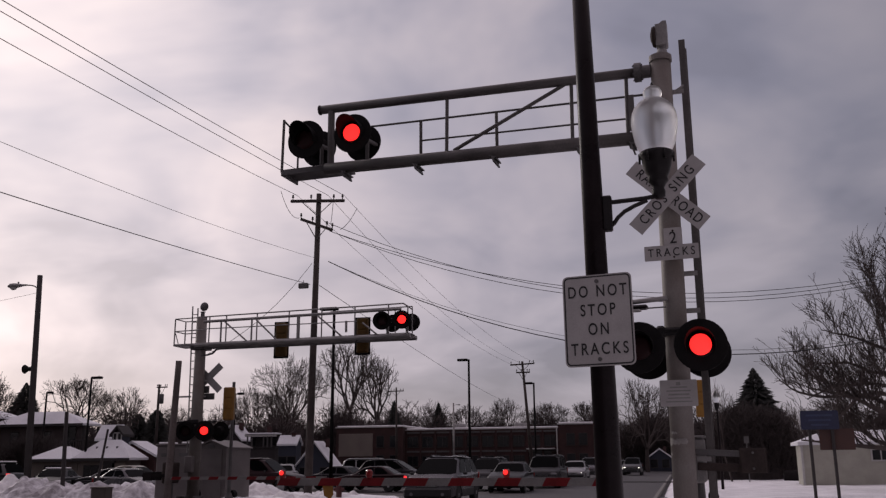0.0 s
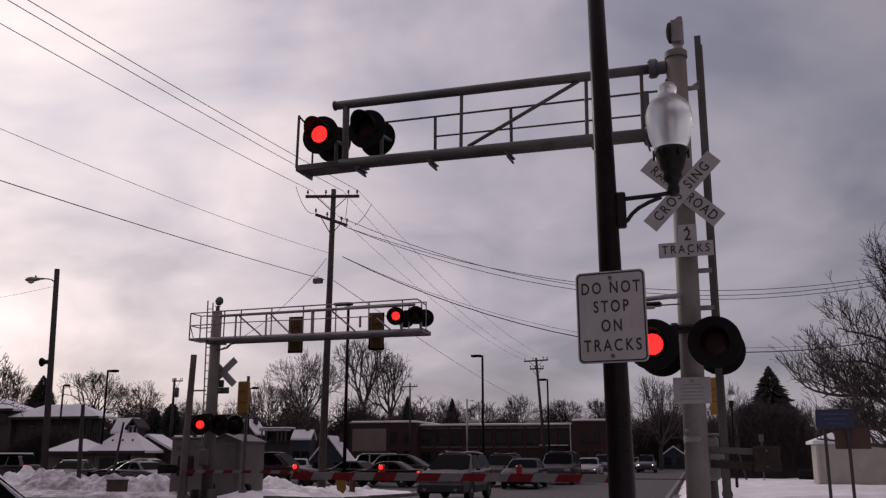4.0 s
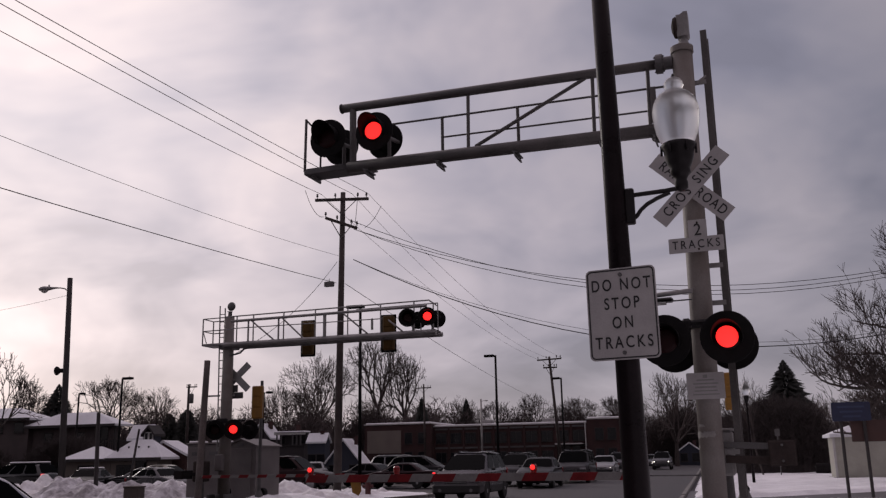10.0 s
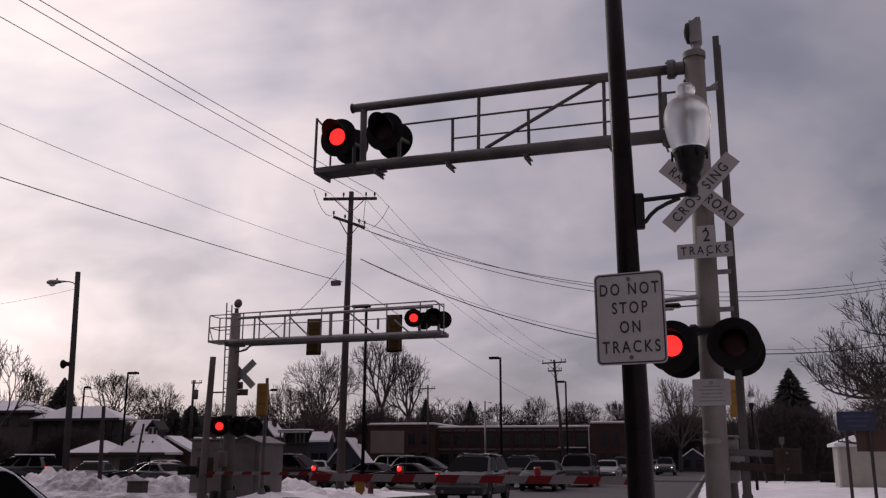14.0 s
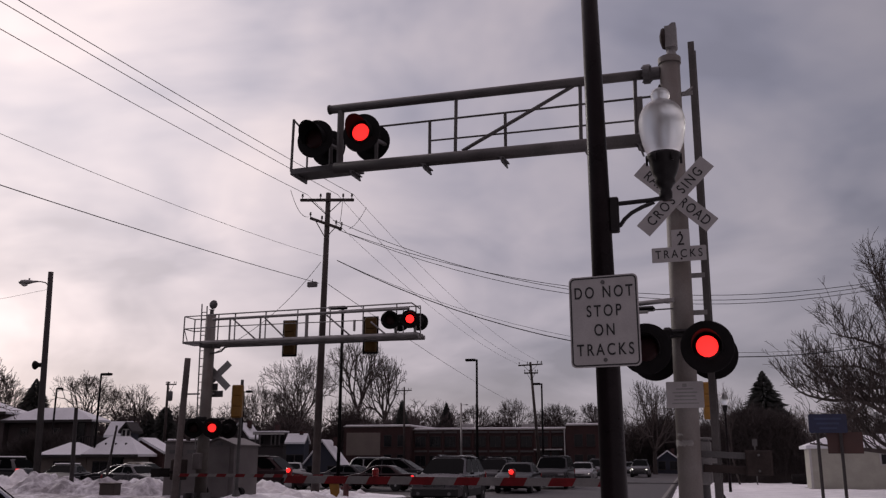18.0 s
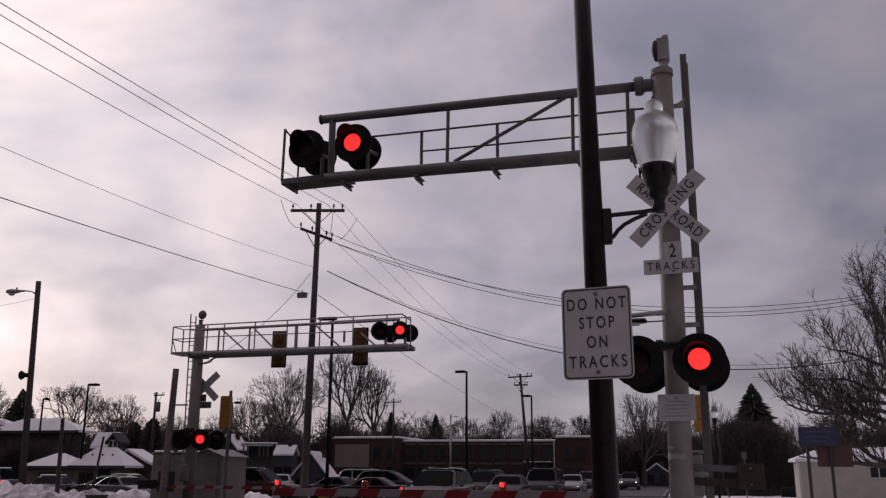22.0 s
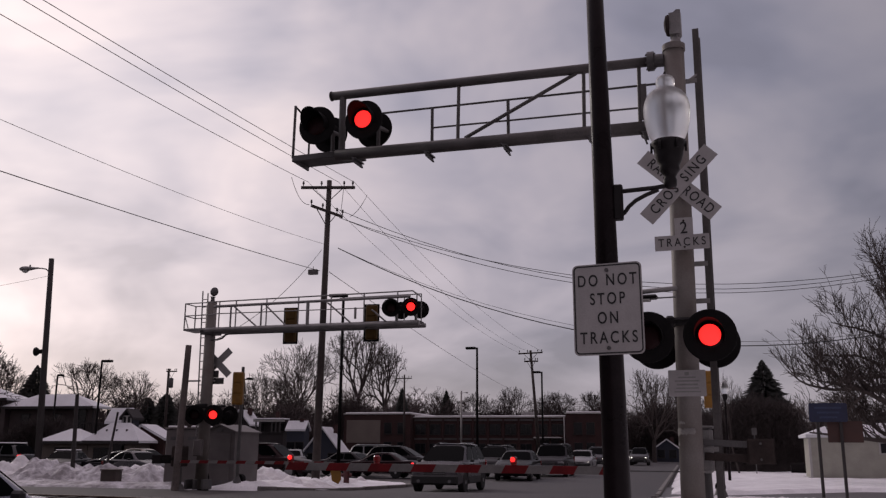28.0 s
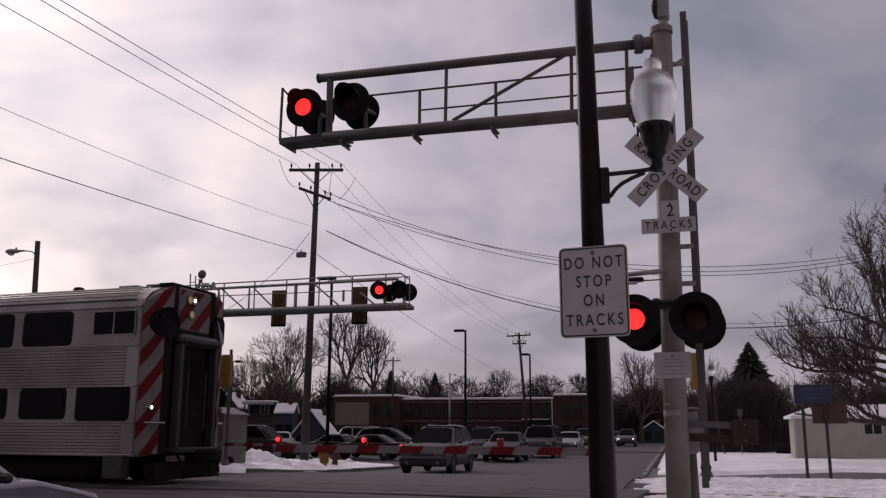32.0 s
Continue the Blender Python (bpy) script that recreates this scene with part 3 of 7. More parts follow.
def flasher(parent, c, facing, side=None, r=0.305, yaw=0.0):
    """One flashing-light unit: black background disc, visor, dark lens and the lit disc that rises through it. facing: -1 to the camera's side; yaw: degrees by which it is turned."""
    f = facing
    lamp = part("lamp_unit", one(cyl, (0, -0.16 * f, 0), (0, -0.01 * f, 0), 0.12, 0.17, 20), M["matt_black"], parent, "black flashing-light unit")
    lamp.matrix_basis = pose(*c, 0, 0, yaw)
    face = Matrix.Rotation(radians(90 if f < 0 else -90), 4, "X")
    part("background_disc", one(lathe, [(r - 0.012, -0.012), (r, -0.006), (r, 0.006), (r - 0.012, 0.012)], 32, face), M["matt_black"], lamp)
    # visor: a hood open below
    bm = B()
    n, ln, rings = 18, 0.30, []
    for rr in (0.178, 0.170):
        for d in (0.0, 1.0):
            row = []
            for k in range(n + 1):
                a = radians(-25 + 230 * k / n)
                reach = ln * d * (0.45 + 0.55 * max(math.sin(a), -0.2))
                row.append(bm.verts.new((rr * math.cos(a), f * (0.012 + reach), rr * math.sin(a))))
            rings.append(row)
    for a, b in ((0, 1), (3, 2), (1, 3)):
        for k in range(n):
            bm.faces.new((rings[a][k], rings[a][k + 1], rings[b][k + 1], rings[b][k]))
    part("visor", bm, M["matt_black"], lamp)
    if side is not None:
        home = Vector((0, f * 0.014, 0))
        part("lens", one(lathe, [(0.15, -0.002), (0.15, 0.006), (0.10, 0.016), (0.0, 0.022)], 28, Matrix.Translation(home) @ face), M["red_lens"], lamp, "unlit dark red lens", True)
        g = part("lit_lens", one(lathe, [(0.124, 0.0), (0.124, 0.014), (0.09, 0.022), (0.0, 0.028)], 28, face), M["red_glow"], lamp, "glowing red lens", True)
        g.location = home
        GLOWS[side].append((g, home, f))
    return lamp


def plate(name, w, h, t, material, parent, m, r=0.04, label=""):
    """A flat panel with rounded corners in its own xz plane."""
    pts = []
    for cx, cz, a0 in ((w / 2 - r, h / 2 - r, 0), (-w / 2 + r, h / 2 - r, 90), (-w / 2 + r, -h / 2 + r, 180), (w / 2 - r, -h / 2 + r, 270)):
        for k in range(5):
            a = radians(a0 + 22.5 * k)
            pts.append((cx + r * math.cos(a), cz + r * math.sin(a)))
    return part(name, one(prism, pts, -t / 2, t / 2, m), material, parent, label)


def near_cantilever():
    base = gz(11.15)
    T = thing("cantilever_signal", pose(0.06, 11.15, base, 0, 0, -4.2), "grey steel crossing signal mast with a cantilever arm over the street", "crossing signal", "crossing signals")
    z = lambda v: v - base
    ms = B()
    cyl(ms, (-0.06, 0, 0.05), (0, 0, z(6.72)), 0.142, 0.131, 24)
    mast = part("mast", ms, M["mast"], T, "pale grey round steel mast", True)
    bm = B()
    cyl(bm, (0, 0, z(6.66)), (0, 0, z(6.74)), 0.146, 0.146, 24)
    cyl(bm, (0, 0, z(6.74)), (0, 0, z(6.765)), 0.146, 0.10, 24)
    part("cap", bm, M["mast"], mast)
    # flaked paint round the mast, ragged bands of pale primer
    rnd = random.Random(8)
    for zc, zh, a0, a1 in ((1.80, 0.05, 180, 300), (1.90, 0.02, 215, 250), (1.66, 0.03, 178, 212)):
        n, bm = 16, B()
        rows = []
        for k in range(n + 1):
            a = radians(a0 + (a1 - a0) * k / n)
            h = zh * rnd.uniform(0.55, 1.0) * (0.15 if k in (0, n) else 1)
            o = rnd.uniform(-0.012, 0.012)
            rows.append([bm.verts.new((-0.045 + 0.1425 * math.cos(a), 0.1425 * math.sin(a), z(zc) + o + d)) for d in (-h, h)])
        for p, q in zip(rows, rows[1:]):
            bm.faces.new((p[0], q[0], q[1], p[1]))
        part("paint_flake", bm, M["flake"], mast, "ragged patch of flaked paint")
    bm = B()
    box(bm, (0, 0, 0.06), (0.5, 0.5, 0.05), bevel=0.01)
    fl = part("base_plate", bm, M["galv"], T)
    for sx in (-0.19, 0.19):
        for sy in (-0.19, 0.19):
            part("bolt", one(cyl, (sx, sy, 0.0), (sx, sy, 0.16), 0.02, None, 8), M["galv_dark"], fl)
    # gong bell on the cap: pale case with a dark gong on its street side
    bm = B()
    cyl(bm, (0.03, 0, z(6.76)), (0.03, 0, z(6.83)), 0.075, 0.06, 14)
    cyl(bm, (0.03, 0, z(6.83)), (0.03, 0, z(6.87)), 0.04, 0.04, 12)
    prism(bm, [(-0.035, 6.87), (0.095, 6.87), (0.112, 6.9), (0.112, 7.20), (0.06, 7.205), (0.02, 7.17), (-0.035, 7.17)], -0.09, 0.09, Matrix.Translation((0, 0, -base)))
    bl = part("bell", bm, M["galv"], T, "grey warning bell on the mast top")
    part("gong", one(lathe, [(0.13, 0.0), (0.145, 0.02), (0.13, 0.05), (0.05, 0.075)], 20, Matrix.Translation((-0.03, 0, z(7.03))) @ Matrix.Rotation(radians(-90), 4, "Y")), M["weight"], bl, "dark rusty gong")
    # arm: two chords that climb a little towards the tip
    top = lambda x: z(6.555 - 0.0245 * x)
    bot = lambda x: z(5.648 - 0.0195 * x)
    for name, at, r, x1 in (("top_chord", top, 0.066, -4.93), ("bottom_chord", bot, 0.088, -4.82)):
        bm = B()
        cyl(bm, (0.0, 0, at(0)), (x1, 0, at(x1)), r, r * 0.97, 18)
        ch = part(name, bm, M["arm"], T, "grey weathered steel tube", True)
        bm = B()
        cyl(bm, (-0.255, 0, at(-0.25)), (-0.34, 0, at(-0.34)), r + 0.062, None, 18)
        cyl(bm, (-0.13, 0, at(-0.13)), (-0.255, 0, at(-0.255)), r + 0.02, None, 18)
        fl = part("flange", bm, M["galv_dark"], ch)
        for k in range(6):
            q = radians(60 * k + 30)
            part("flange_bolt", one(cyl, (-0.36, (r + 0.04) * math.cos(q), at(-0.3) + (r + 0.04) * math.sin(q)), (-0.235, (r + 0.04) * math.cos(q), at(-0.3) + (r + 0.04) * math.sin(q)), 0.012, None, 6), M["galv_dark"], ch)
    part("tip_cap", one(cyl, (-4.93, 0, top(-4.93)), (-4.945, 0, top(-4.945)), 0.074, None, 18), M["galv_dark"], T)

    def bar(name, a, b, r, par=None):
        return part(name, one(cyl, a, b, r, None, 8), M["arm"], par or T)
    bar("end_post", (-4.745, 0, bot(-4.7)), (-4.75, 0, top(-4.75)), 0.053)
    for x in (-2.965, -1.20, -0.47):
        bar("web_post", (x, 0, bot(x)), (x + 0.015, 0, top(x)), 0.026)
    bar("web_brace", (-2.86, 0, z(5.79)), (-1.28, 0, z(6.535)), 0.027)
    part("gusset", one(box, (-0.405, -0.03, z(6.0)), (0.075, 0.02, 0.50), bevel=0.004), M["arm"], T)
    # handrail on the far side of the walkway
    for x, zt in ((-3.39, 6.345), (-2.27, 6.325)):
        bar("rail_post", (x, 0.12, bot(x)), (x, 0.12, z(zt)), 0.024)
    bar("handrail", (-4.3, 0.12, z(6.363)), (-0.1, 0.12, z(6.287)), 0.016)
    bar("handrail", (-3.41, 0.12, z(6.045)), (-0.1, 0.12, z(5.975)), 0.014)
    # walkway brackets and end platform
    for x in (-4.53, -3.42, -2.29, -1.12, -0.43):
        bm = B()
        prism(bm, [(-0.05, 0.02), (0.045, 0.0), (0.045, -0.02), (0.012, -0.015), (0.03, -0.075), (0.005, -0.075), (-0.02, 0.0)], -0.04, 0.26, Matrix.Translation((x, -0.03, bot(x) - 0.075)))
        part("bracket", bm, M["galv_dark"], T)
    bm = B()
    box(bm, (-5.05, 0.22, z(5.79)), (0.98, 0.5, 0.03), bevel=0.006)
    box(bm, (-5.05, -0.02, z(5.76)), (0.98, 0.03, 0.09), bevel=0.006)
    box(bm, (-5.53, 0.22, z(5.76)), (0.03, 0.5, 0.09), bevel=0.006)
    pf = part("end_platform", bm, M["galv_dark"], T)
    bar("platform_post", (-5.533, -0.02, z(5.77)), (-5.522, -0.02, z(6.59)), 0.021, pf)
    bar("platform_post", (-5.535, 0.46, z(5.77)), (-5.53, 0.46, z(6.5)), 0.016, pf)
    bar("platform_rail", (-5.522, -0.02, z(6.58)), (-5.53, 0.46, z(6.5)), 0.014, pf)
    # overhead lights, front and back
    for x, s in ((-4.93, "left"), (-4.20, "right")):
        flasher(T, (x - 0.04, -0.36, z(6.095)), -1, s, 0.285)
        flasher(T, (x - 0.22, 0.42, z(6.24)), 1, None, 0.285)
        bar("lamp_bracket", (x + 0.02, -0.3, z(6.08)), (x, 0.4, z(6.18)), 0.03)
        bar("lamp_stem", (x + 0.02, 0.03, z(5.8)), (x + 0.02, 0.03, z(6.12)), 0.03)
    # crossbuck with its letters
    cb = Matrix.Translation((-0.015, -0.19, z(4.80)))
    for name, ang in (("crossbuck_blade", 45.3), ("crossbuck_blade", -43.7)):
        off = -0.006 if ang > 0 else 0.006
        mm = cb @ Matrix.Translation((0, off, 0)) @ Matrix.Rotation(radians(-ang), 4, "Y")
        bl = part(name, one(box, (0, 0, 0), (1.165, 0.008, 0.213), mm, bevel=0.0), M["sign_white"], T, "white blade with black capitals")
        mt = mm @ Matrix.Translation((0, -0.0065, 0)) @ Matrix.Rotation(radians(90), 4, "X")
        if ang > 0:
            for body, x in (("CROS", -0.255), ("SING", 0.265)):
                text_mesh("letter", body, 0.175, M["sign_text"], bl, mt @ Matrix.Translation((x, -0.003, 0)), 1.30, 0.0015, 0.80)
        else:
            for body, x in (("RAIL", -0.31), ("ROAD", 0.31)):
                text_mesh("letter", body, 0.175, M["sign_text"], bl, mt @ Matrix.Translation((x, -0.003, 0)), 1.22, 0.0015, 0.80)
    # number of tracks plate
    m2 = Matrix.Translation((-0.012, -0.19, z(4.063)))
    tp = plate("tracks_plate", 0.648, 0.186, 0.008, M["sign_white"], T, m2 @ Matrix.Translation((0, 0, 0)), 0.01, "white plate reading 2 TRACKS")
    plate("number_plate_top", 0.22, 0.215, 0.007, M["sign_white"], tp, m2 @ Matrix.Translation((0.03, 0, 0.2015)), 0.01)
    for bx, bz in ((0.03, 0.27), (0.03, -0.06)):
        part("bolt", one(cyl, (bx, -0.012, bz), (bx, 0.0, bz), 0.013, None, 8), M["weight"], tp).matrix_basis = m2
    text_mesh("letter", "TRACKS", 0.145, M["sign_text"], tp, m2 @ Matrix.Translation((0, -0.006, 0)) @ Matrix.Rotation(radians(90), 4, "X"), 1.42, 0.001, 0.82)
    text_mesh("letter", "2", 0.21, M["sign_text"], tp, m2 @ Matrix.Translation((0.03, -0.006, 0.175)) @ Matrix.Rotation(radians(90), 4, "X"), 1.0, 0.001, 0.9)
    # mast lights: clamp, cross arms with drooping hangers, front and back pair
    bm = B()
    for y in (-0.2, 0.2):
        vs, fs = tube_path([(-0.44, y, z(3.14)), (-0.36, y, z(3.155)), (-0.27, y, z(3.12)), (-0.16, y, z(3.11)), (0.16, y, z(3.11)), (0.3, y, z(3.14))], 0.02, 8)
        vv = [bm.verts.new(v) for v in vs]
        for f in fs:
            bm.faces.new([vv[i] for i in f])
    for x, w in ((-0.2, 0.12), (0.15, 0.1)):
        box(bm, (x, -0.19, z(3.10)), (w, 0.09, 0.13), bevel=0.03)
    box(bm, (-0.03, 0, z(3.10)), (0.36, 0.4, 0.09), bevel=0.03)
    part("cross_arm", bm, M["black"], T, "black clamp and cross arm")
    for x, s in ((-0.44, "left"), (0.262, "right")):
        flasher(T, (x, -0.42, z(2.89)), -1, s)
        flasher(T, (x + 0.02, 0.36, z(2.88)), 1)
        bm = B()
        cyl(bm, (x, -0.2, z(3.2)), (x, -0.28, z(2.95)), 0.035, None, 8)
        cyl(bm, (x + 0.02, 0.2, z(3.2)), (x + 0.02, 0.26, z(2.95)), 0.035, None, 8)
        part("lamp_hanger", bm, M["black"], T)
    # small luminaire on a short arm
    bm = B()
    cyl(bm, (-0.1, -0.16, z(3.505)), (-0.62, -0.16, z(3.475)), 0.03, None, 10)
    sa = part("side_arm", bm, M["galv"], T, "short grey tube arm", True)
    part("lamp_hood", one(box, (-0.47, -0.16, z(3.41)), (0.27, 0.16, 0.05), bevel=0.02), M["black"], sa, "small dark lamp hood")
    part("lens", one(box, (-0.50, -0.16, z(3.375)), (0.16, 0.12, 0.03), bevel=0.01), M["lens_grey"], sa)
    part("conduit", one(cyl, (-0.12, -0.15, z(3.40)), (-0.34, -0.16, z(3.395)), 0.009, None, 6), M["galv_dark"], sa)
    # notice plate with unreadable lines
    m3 = Matrix.Translation((-0.04, -0.175, z(2.36)))
    nt = plate("notice_plate", 0.43, 0.31, 0.006, M["sign_white"], T, m3, 0.015, "white notice plate with small dark lines")
    for i, (w, h) in enumerate(((0.05, 0.04), (0.2, 0.016), (0.28, 0.016), (0.24, 0.02), (0.26, 0.014), (0.3, 0.014))):
        part("text_bar", one(box, (0, -0.0045, 0.11 - i * 0.042), (w, 0.002, h), m3), M["bar_grey"], nt)
    # ladder, edge on
    lx = 0.262
    for y in (0.2, 0.62):
        bm = B()
        box(bm, (0, 0, 0), (0.082, 0.03, 6.1), bevel=0.004)
        bm.transform(Matrix.Translation((lx, y, z((7.03 if y < 0.5 else 7.09) - 3.05))) @ Matrix.Rotation(radians(0.25), 4, "Y"))
        part("ladder_rail", bm, M["arm"], T)
    for i in range(19):
        part("rung", one(cyl, (lx, 0.2, z(1.1 + i * 0.32)), (lx, 0.62, z(1.1 + i * 0.32)), 0.013, None, 6), M["galv_dark"], T)
    for zz in (1.6, 3.39, 3.86, 5.1, 6.3):
        bm = B()
        box(bm, (0.175, 0.19, z(zz)), (0.17, 0.02, 0.06))
        part("ladder_bracket", bm, M["galv"], T)
    part("ladder_brace", one(cyl, (0.12, 0.18, z(6.28)), (lx, 0.2, z(6.38)), 0.02, None, 8), M["galv"], T)
    return T


def near_gate():
    base = gz(11.5)
    T = thing("crossing_gate", pose(0.20, 11.55, base, 0, 0, -4.2), "lowered crossing gate with red and white striped arm", "crossing gate", "crossing gates")
    z = lambda v: v - base
    bm = B()
    box(bm, (-0.09, 0.0, z(1.585)), (0.33, 0.36, 0.53), bevel=0.03)
    hs = part("mechanism_box", bm, M["galv"], T, "grey gate machine housing")
    part("post", one(cyl, (0.0, 0, 0.02), (-0.02, 0, z(1.33)), 0.065, 0.06, 14), M["galv_dark"], T)
    part("lid", one(box, (-0.09, 0, z(1.862)), (0.36, 0.39, 0.03), bevel=0.01), M["galv"], hs)
    # counterweight arms: a pair of flat bars each, with cast plates bolted between the ends
    for y in (-0.25, 0.25):
        a = part("counterweight_arm", one(box, (0.30, y, z(1.665)), (0.72, 0.03, 0.075), Matrix.Translation((0.3, 0, z(1.6))) @ Matrix.Rotation(radians(3), 4, "Y") @ Matrix.Translation((-0.3, 0, -z(1.6))), bevel=0.006), M["galv_dark"], T)
        part("lower_bar", one(box, (0.32, y, z(1.50)), (0.66, 0.03, 0.09), Matrix.Translation((0.3, 0, z(1.6))) @ Matrix.Rotation(radians(3), 4, "Y") @ Matrix.Translation((-0.3, 0, -z(1.6))), bevel=0.006), M["weight"], a)
        for k in (-1, 0, 1):
            part("weight", one(box, (0.62, y + (0.06 if y > 0 else -0.06) + 0.028 * k, z(1.577)), (0.30 - 0.02 * abs(k), 0.024, 0.29 - 0.02 * (k < 0)), bevel=0.008), M["weight"], a, "dark brown cast counterweight")
        for dz in (-0.09, 0.09):
            part("weight_bolt", one(cyl, (0.62, y - 0.12, z(1.577) + dz), (0.62, y + 0.12, z(1.577) + dz), 0.016, None, 6), M["galv_dark"], a)
    # arm in stripes
    x0, x1 = -0.93, -5.62
    part("arm_bracket", one(box, (-0.53, -0.25, z(1.335)), (0.86, 0.02, 0.016), bevel=0.003), M["galv_dark"], T, "slim steel arm bracket")
    part("arm_core", one(box, ((x0 + x1) / 2, -0.27, z(1.335)), (x0 - x1, 0.035, 0.085)), M["gate_white"], T, "long thin white arm")
    n, p = 9, 0.62
    for i in range(n):
        for j, mt in ((0, "gate_red"), (1, "gate_white")):
            xa = x1 + i * p + j * 0.31
            xb = xa + 0.31
            if xb > x0:
                continue
            bm = B()
            sk = 0.055
            prism(bm, [(xa, -0.05), (xb, -0.05), (xb + sk, 0.05), (xa + sk, 0.05)], -0.293, -0.247, Matrix.Translation((0, 0, z(1.335))))
            part("stripe", bm, M[mt], T, "red stripe" if j == 0 else "white stripe")
    for x, s in ((-5.55, "on"), (-4.25, "left"), (-2.36, "right")):
        bm = B()
        cyl(bm, (x, -0.27, z(1.385)), (x, -0.27, z(1.41)), 0.04, None, 10)
        box(bm, (x, -0.27, z(1.445)), (0.09, 0.06, 0.10), bevel=0.02)
        g = part("arm_lamp", bm, M["tail"], T, "small red arm lamp")
        bm = B()
        lathe(bm, [(0.03, -0.006), (0.03, 0.006), (0.0, 0.014)], 16, Matrix.Rotation(radians(90), 4, "X"))
        d = part("lit_lens", bm, M["red_glow"], g, "glowing red lens")
        home = Vector((x, -0.303, z(1.455)))
        d.location = home
        if s != "on":
            GLOWS[s].append((d, home, -1))
    # hanging reflector
    bm = B()
    prism(bm, [(-0.08, 0.0), (0.07, 0.0), (0.08, -0.12), (0.04, -0.18), (-0.05, -0.14)], -0.285, -0.27, Matrix.Translation((-4.85, 0, z(1.29))))
    part("reflector", bm, M["yellow"], T, "yellow hanging reflector")
    return T


def traffic_signal(parent, c, turn, backplate=True, mt="yellow"):
    """A yellow three-section signal head seen from behind."""
    m = Matrix.Translation(c) @ Matrix.Rotation(radians(turn), 4, "Z")
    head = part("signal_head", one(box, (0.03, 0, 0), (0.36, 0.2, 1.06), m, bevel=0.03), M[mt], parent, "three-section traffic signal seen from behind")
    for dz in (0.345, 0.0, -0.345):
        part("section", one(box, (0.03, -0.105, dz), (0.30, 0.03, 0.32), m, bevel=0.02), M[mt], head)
        part("visor", one(cyl, (0, 0.1, dz), (0, 0.3, dz), 0.15, None, 14), M["matt_black"], head)
    if backplate:
        part("backplate", one(box, (0, 0.08, 0), (0.50, 0.03, 1.17), m, bevel=0.012), M["matt_black"], head, "black backplate")
    return head


def far_cantilever():
    base = 0.3
    T = thing("cantilever_signal", pose(-14.75, 25.6, base, 0, 0, -2.0), "pale steel crossing signal mast with cantilever walkway and traffic signals", "crossing signal", "crossing signals")
    z = lambda v: v - base
    mast = part("mast", one(cyl, (0.05, 0, 0), (0.03, 0, z(6.17)), 0.195, 0.165, 20), M["mast"], T, "pale grey round steel mast", True)
    part("mast_collar", one(box, (0.06, 0, z(5.16)), (0.5, 0.5, 0.13), bevel=0.02), M["galv_dark"], mast)
    bm = B()
    lathe(bm, [(0.07, 0.0), (0.06, 0.16), (0.1, 0.18)], 12, Matrix.Translation((0.05, 0, z(6.16))))
    lathe(bm, [(0.05, -0.02), (0.135, 0.03), (0.15, 0.06), (0.12, 0.11), (0.04, 0.14)], 20, Matrix.Translation((0.085, 0.07, z(6.51))) @ Matrix.Rotation(radians(90), 4, "X"))
    part("bell", bm, M["galv_dark"], T, "round grey warning bell")
    n = -0.3

    def bar(name, a, b, r, par=None, mt="galv"):
        return part(name, one(cyl, a, b, r, None, 8), M[mt], par or T)
    hand = lambda x: z(6.118 + 0.0085 * x)
    for y in (n, -n):
        bar("bottom_chord", (0.0, y, z(5.225)), (7.24, y, z(5.205)), 0.07)
    bar("top_chord", (0.3, n, z(5.965)), (6.95, n, z(6.015)), 0.045)
    bar("handrail", (0.3, n, hand(0.3)), (7.02, n, hand(7.02)), 0.022)
    bar("handrail", (7.02, n, hand(7.02)), (7.16, n, z(6.08)), 0.022)
    bar("handrail", (7.1, -n, hand(7.1)), (4.4, -n, hand(4.4)), 0.018)
    bar("mid_rail", (0.3, n, z(5.732)), (5.52, n, z(5.715)), 0.016)
    for x in (0.5, 1.10, 2.18, 3.28, 4.38, 5.47, 6.55, 7.16):
        bar("rail_post", (x, n, z(5.22)), (x, n, hand(x) if x < 7.1 else z(6.08)), 0.022)
    for x in (6.55, 7.1):
        bar("rail_post", (x, -n, z(5.22)), (x, -n, hand(x)), 0.018)
    for x, r in ((0.92, 0.03), (2.0, 0.03), (3.6, 0.055)):
        bar("truss_post", (x, n, z(5.22)), (x, n, z(5.97)), r)
    bar("truss_post", (5.19, n, z(5.4)), (5.19, n, z(5.74)), 0.04)
    for a0, b0 in ((1.04, 1.86), (2.15, 2.88), (4.26, 5.06), (5.72, 6.2)):
        bar("web_brace", (a0, n, z(5.93 if a0 < 5 else 5.66)), (b0, n, z(5.27)), 0.026)
    bar("end_rail", (7.16, n, z(6.08)), (7.1, -n, z(6.08)), 0.02)
    bm = B()
    for y in np.arange(-0.26, 0.27, 0.065):
        box(bm, (3.65, y, z(5.285)), (7.1, 0.012, 0.035))
    part("walkway_grating", bm, M["galv"], T)
    # rear platform with cage beside the mast
    pf = part("platform", one(box, (-0.36, 0, z(5.25)), (0.78, 0.7, 0.07), bevel=0.01), M["galv"], T)
    for x, y in ((-0.75, n), (-0.75, -n)):
        bar("platform_post", (x, y, z(5.25)), (x, y, z(6.10)), 0.022, pf)
    for zz in (5.70, 6.10):
        bar("platform_rail", (-0.75, n, z(zz)), (0.4, n, z(zz + 0.01)), 0.018, pf)
        bar("platform_rail", (-0.75, -n, z(zz)), (0.0, -n, z(zz)), 0.018, pf)
        bar("platform_rail", (-0.75, n, z(zz)), (-0.75, -n, z(zz)), 0.018, pf)
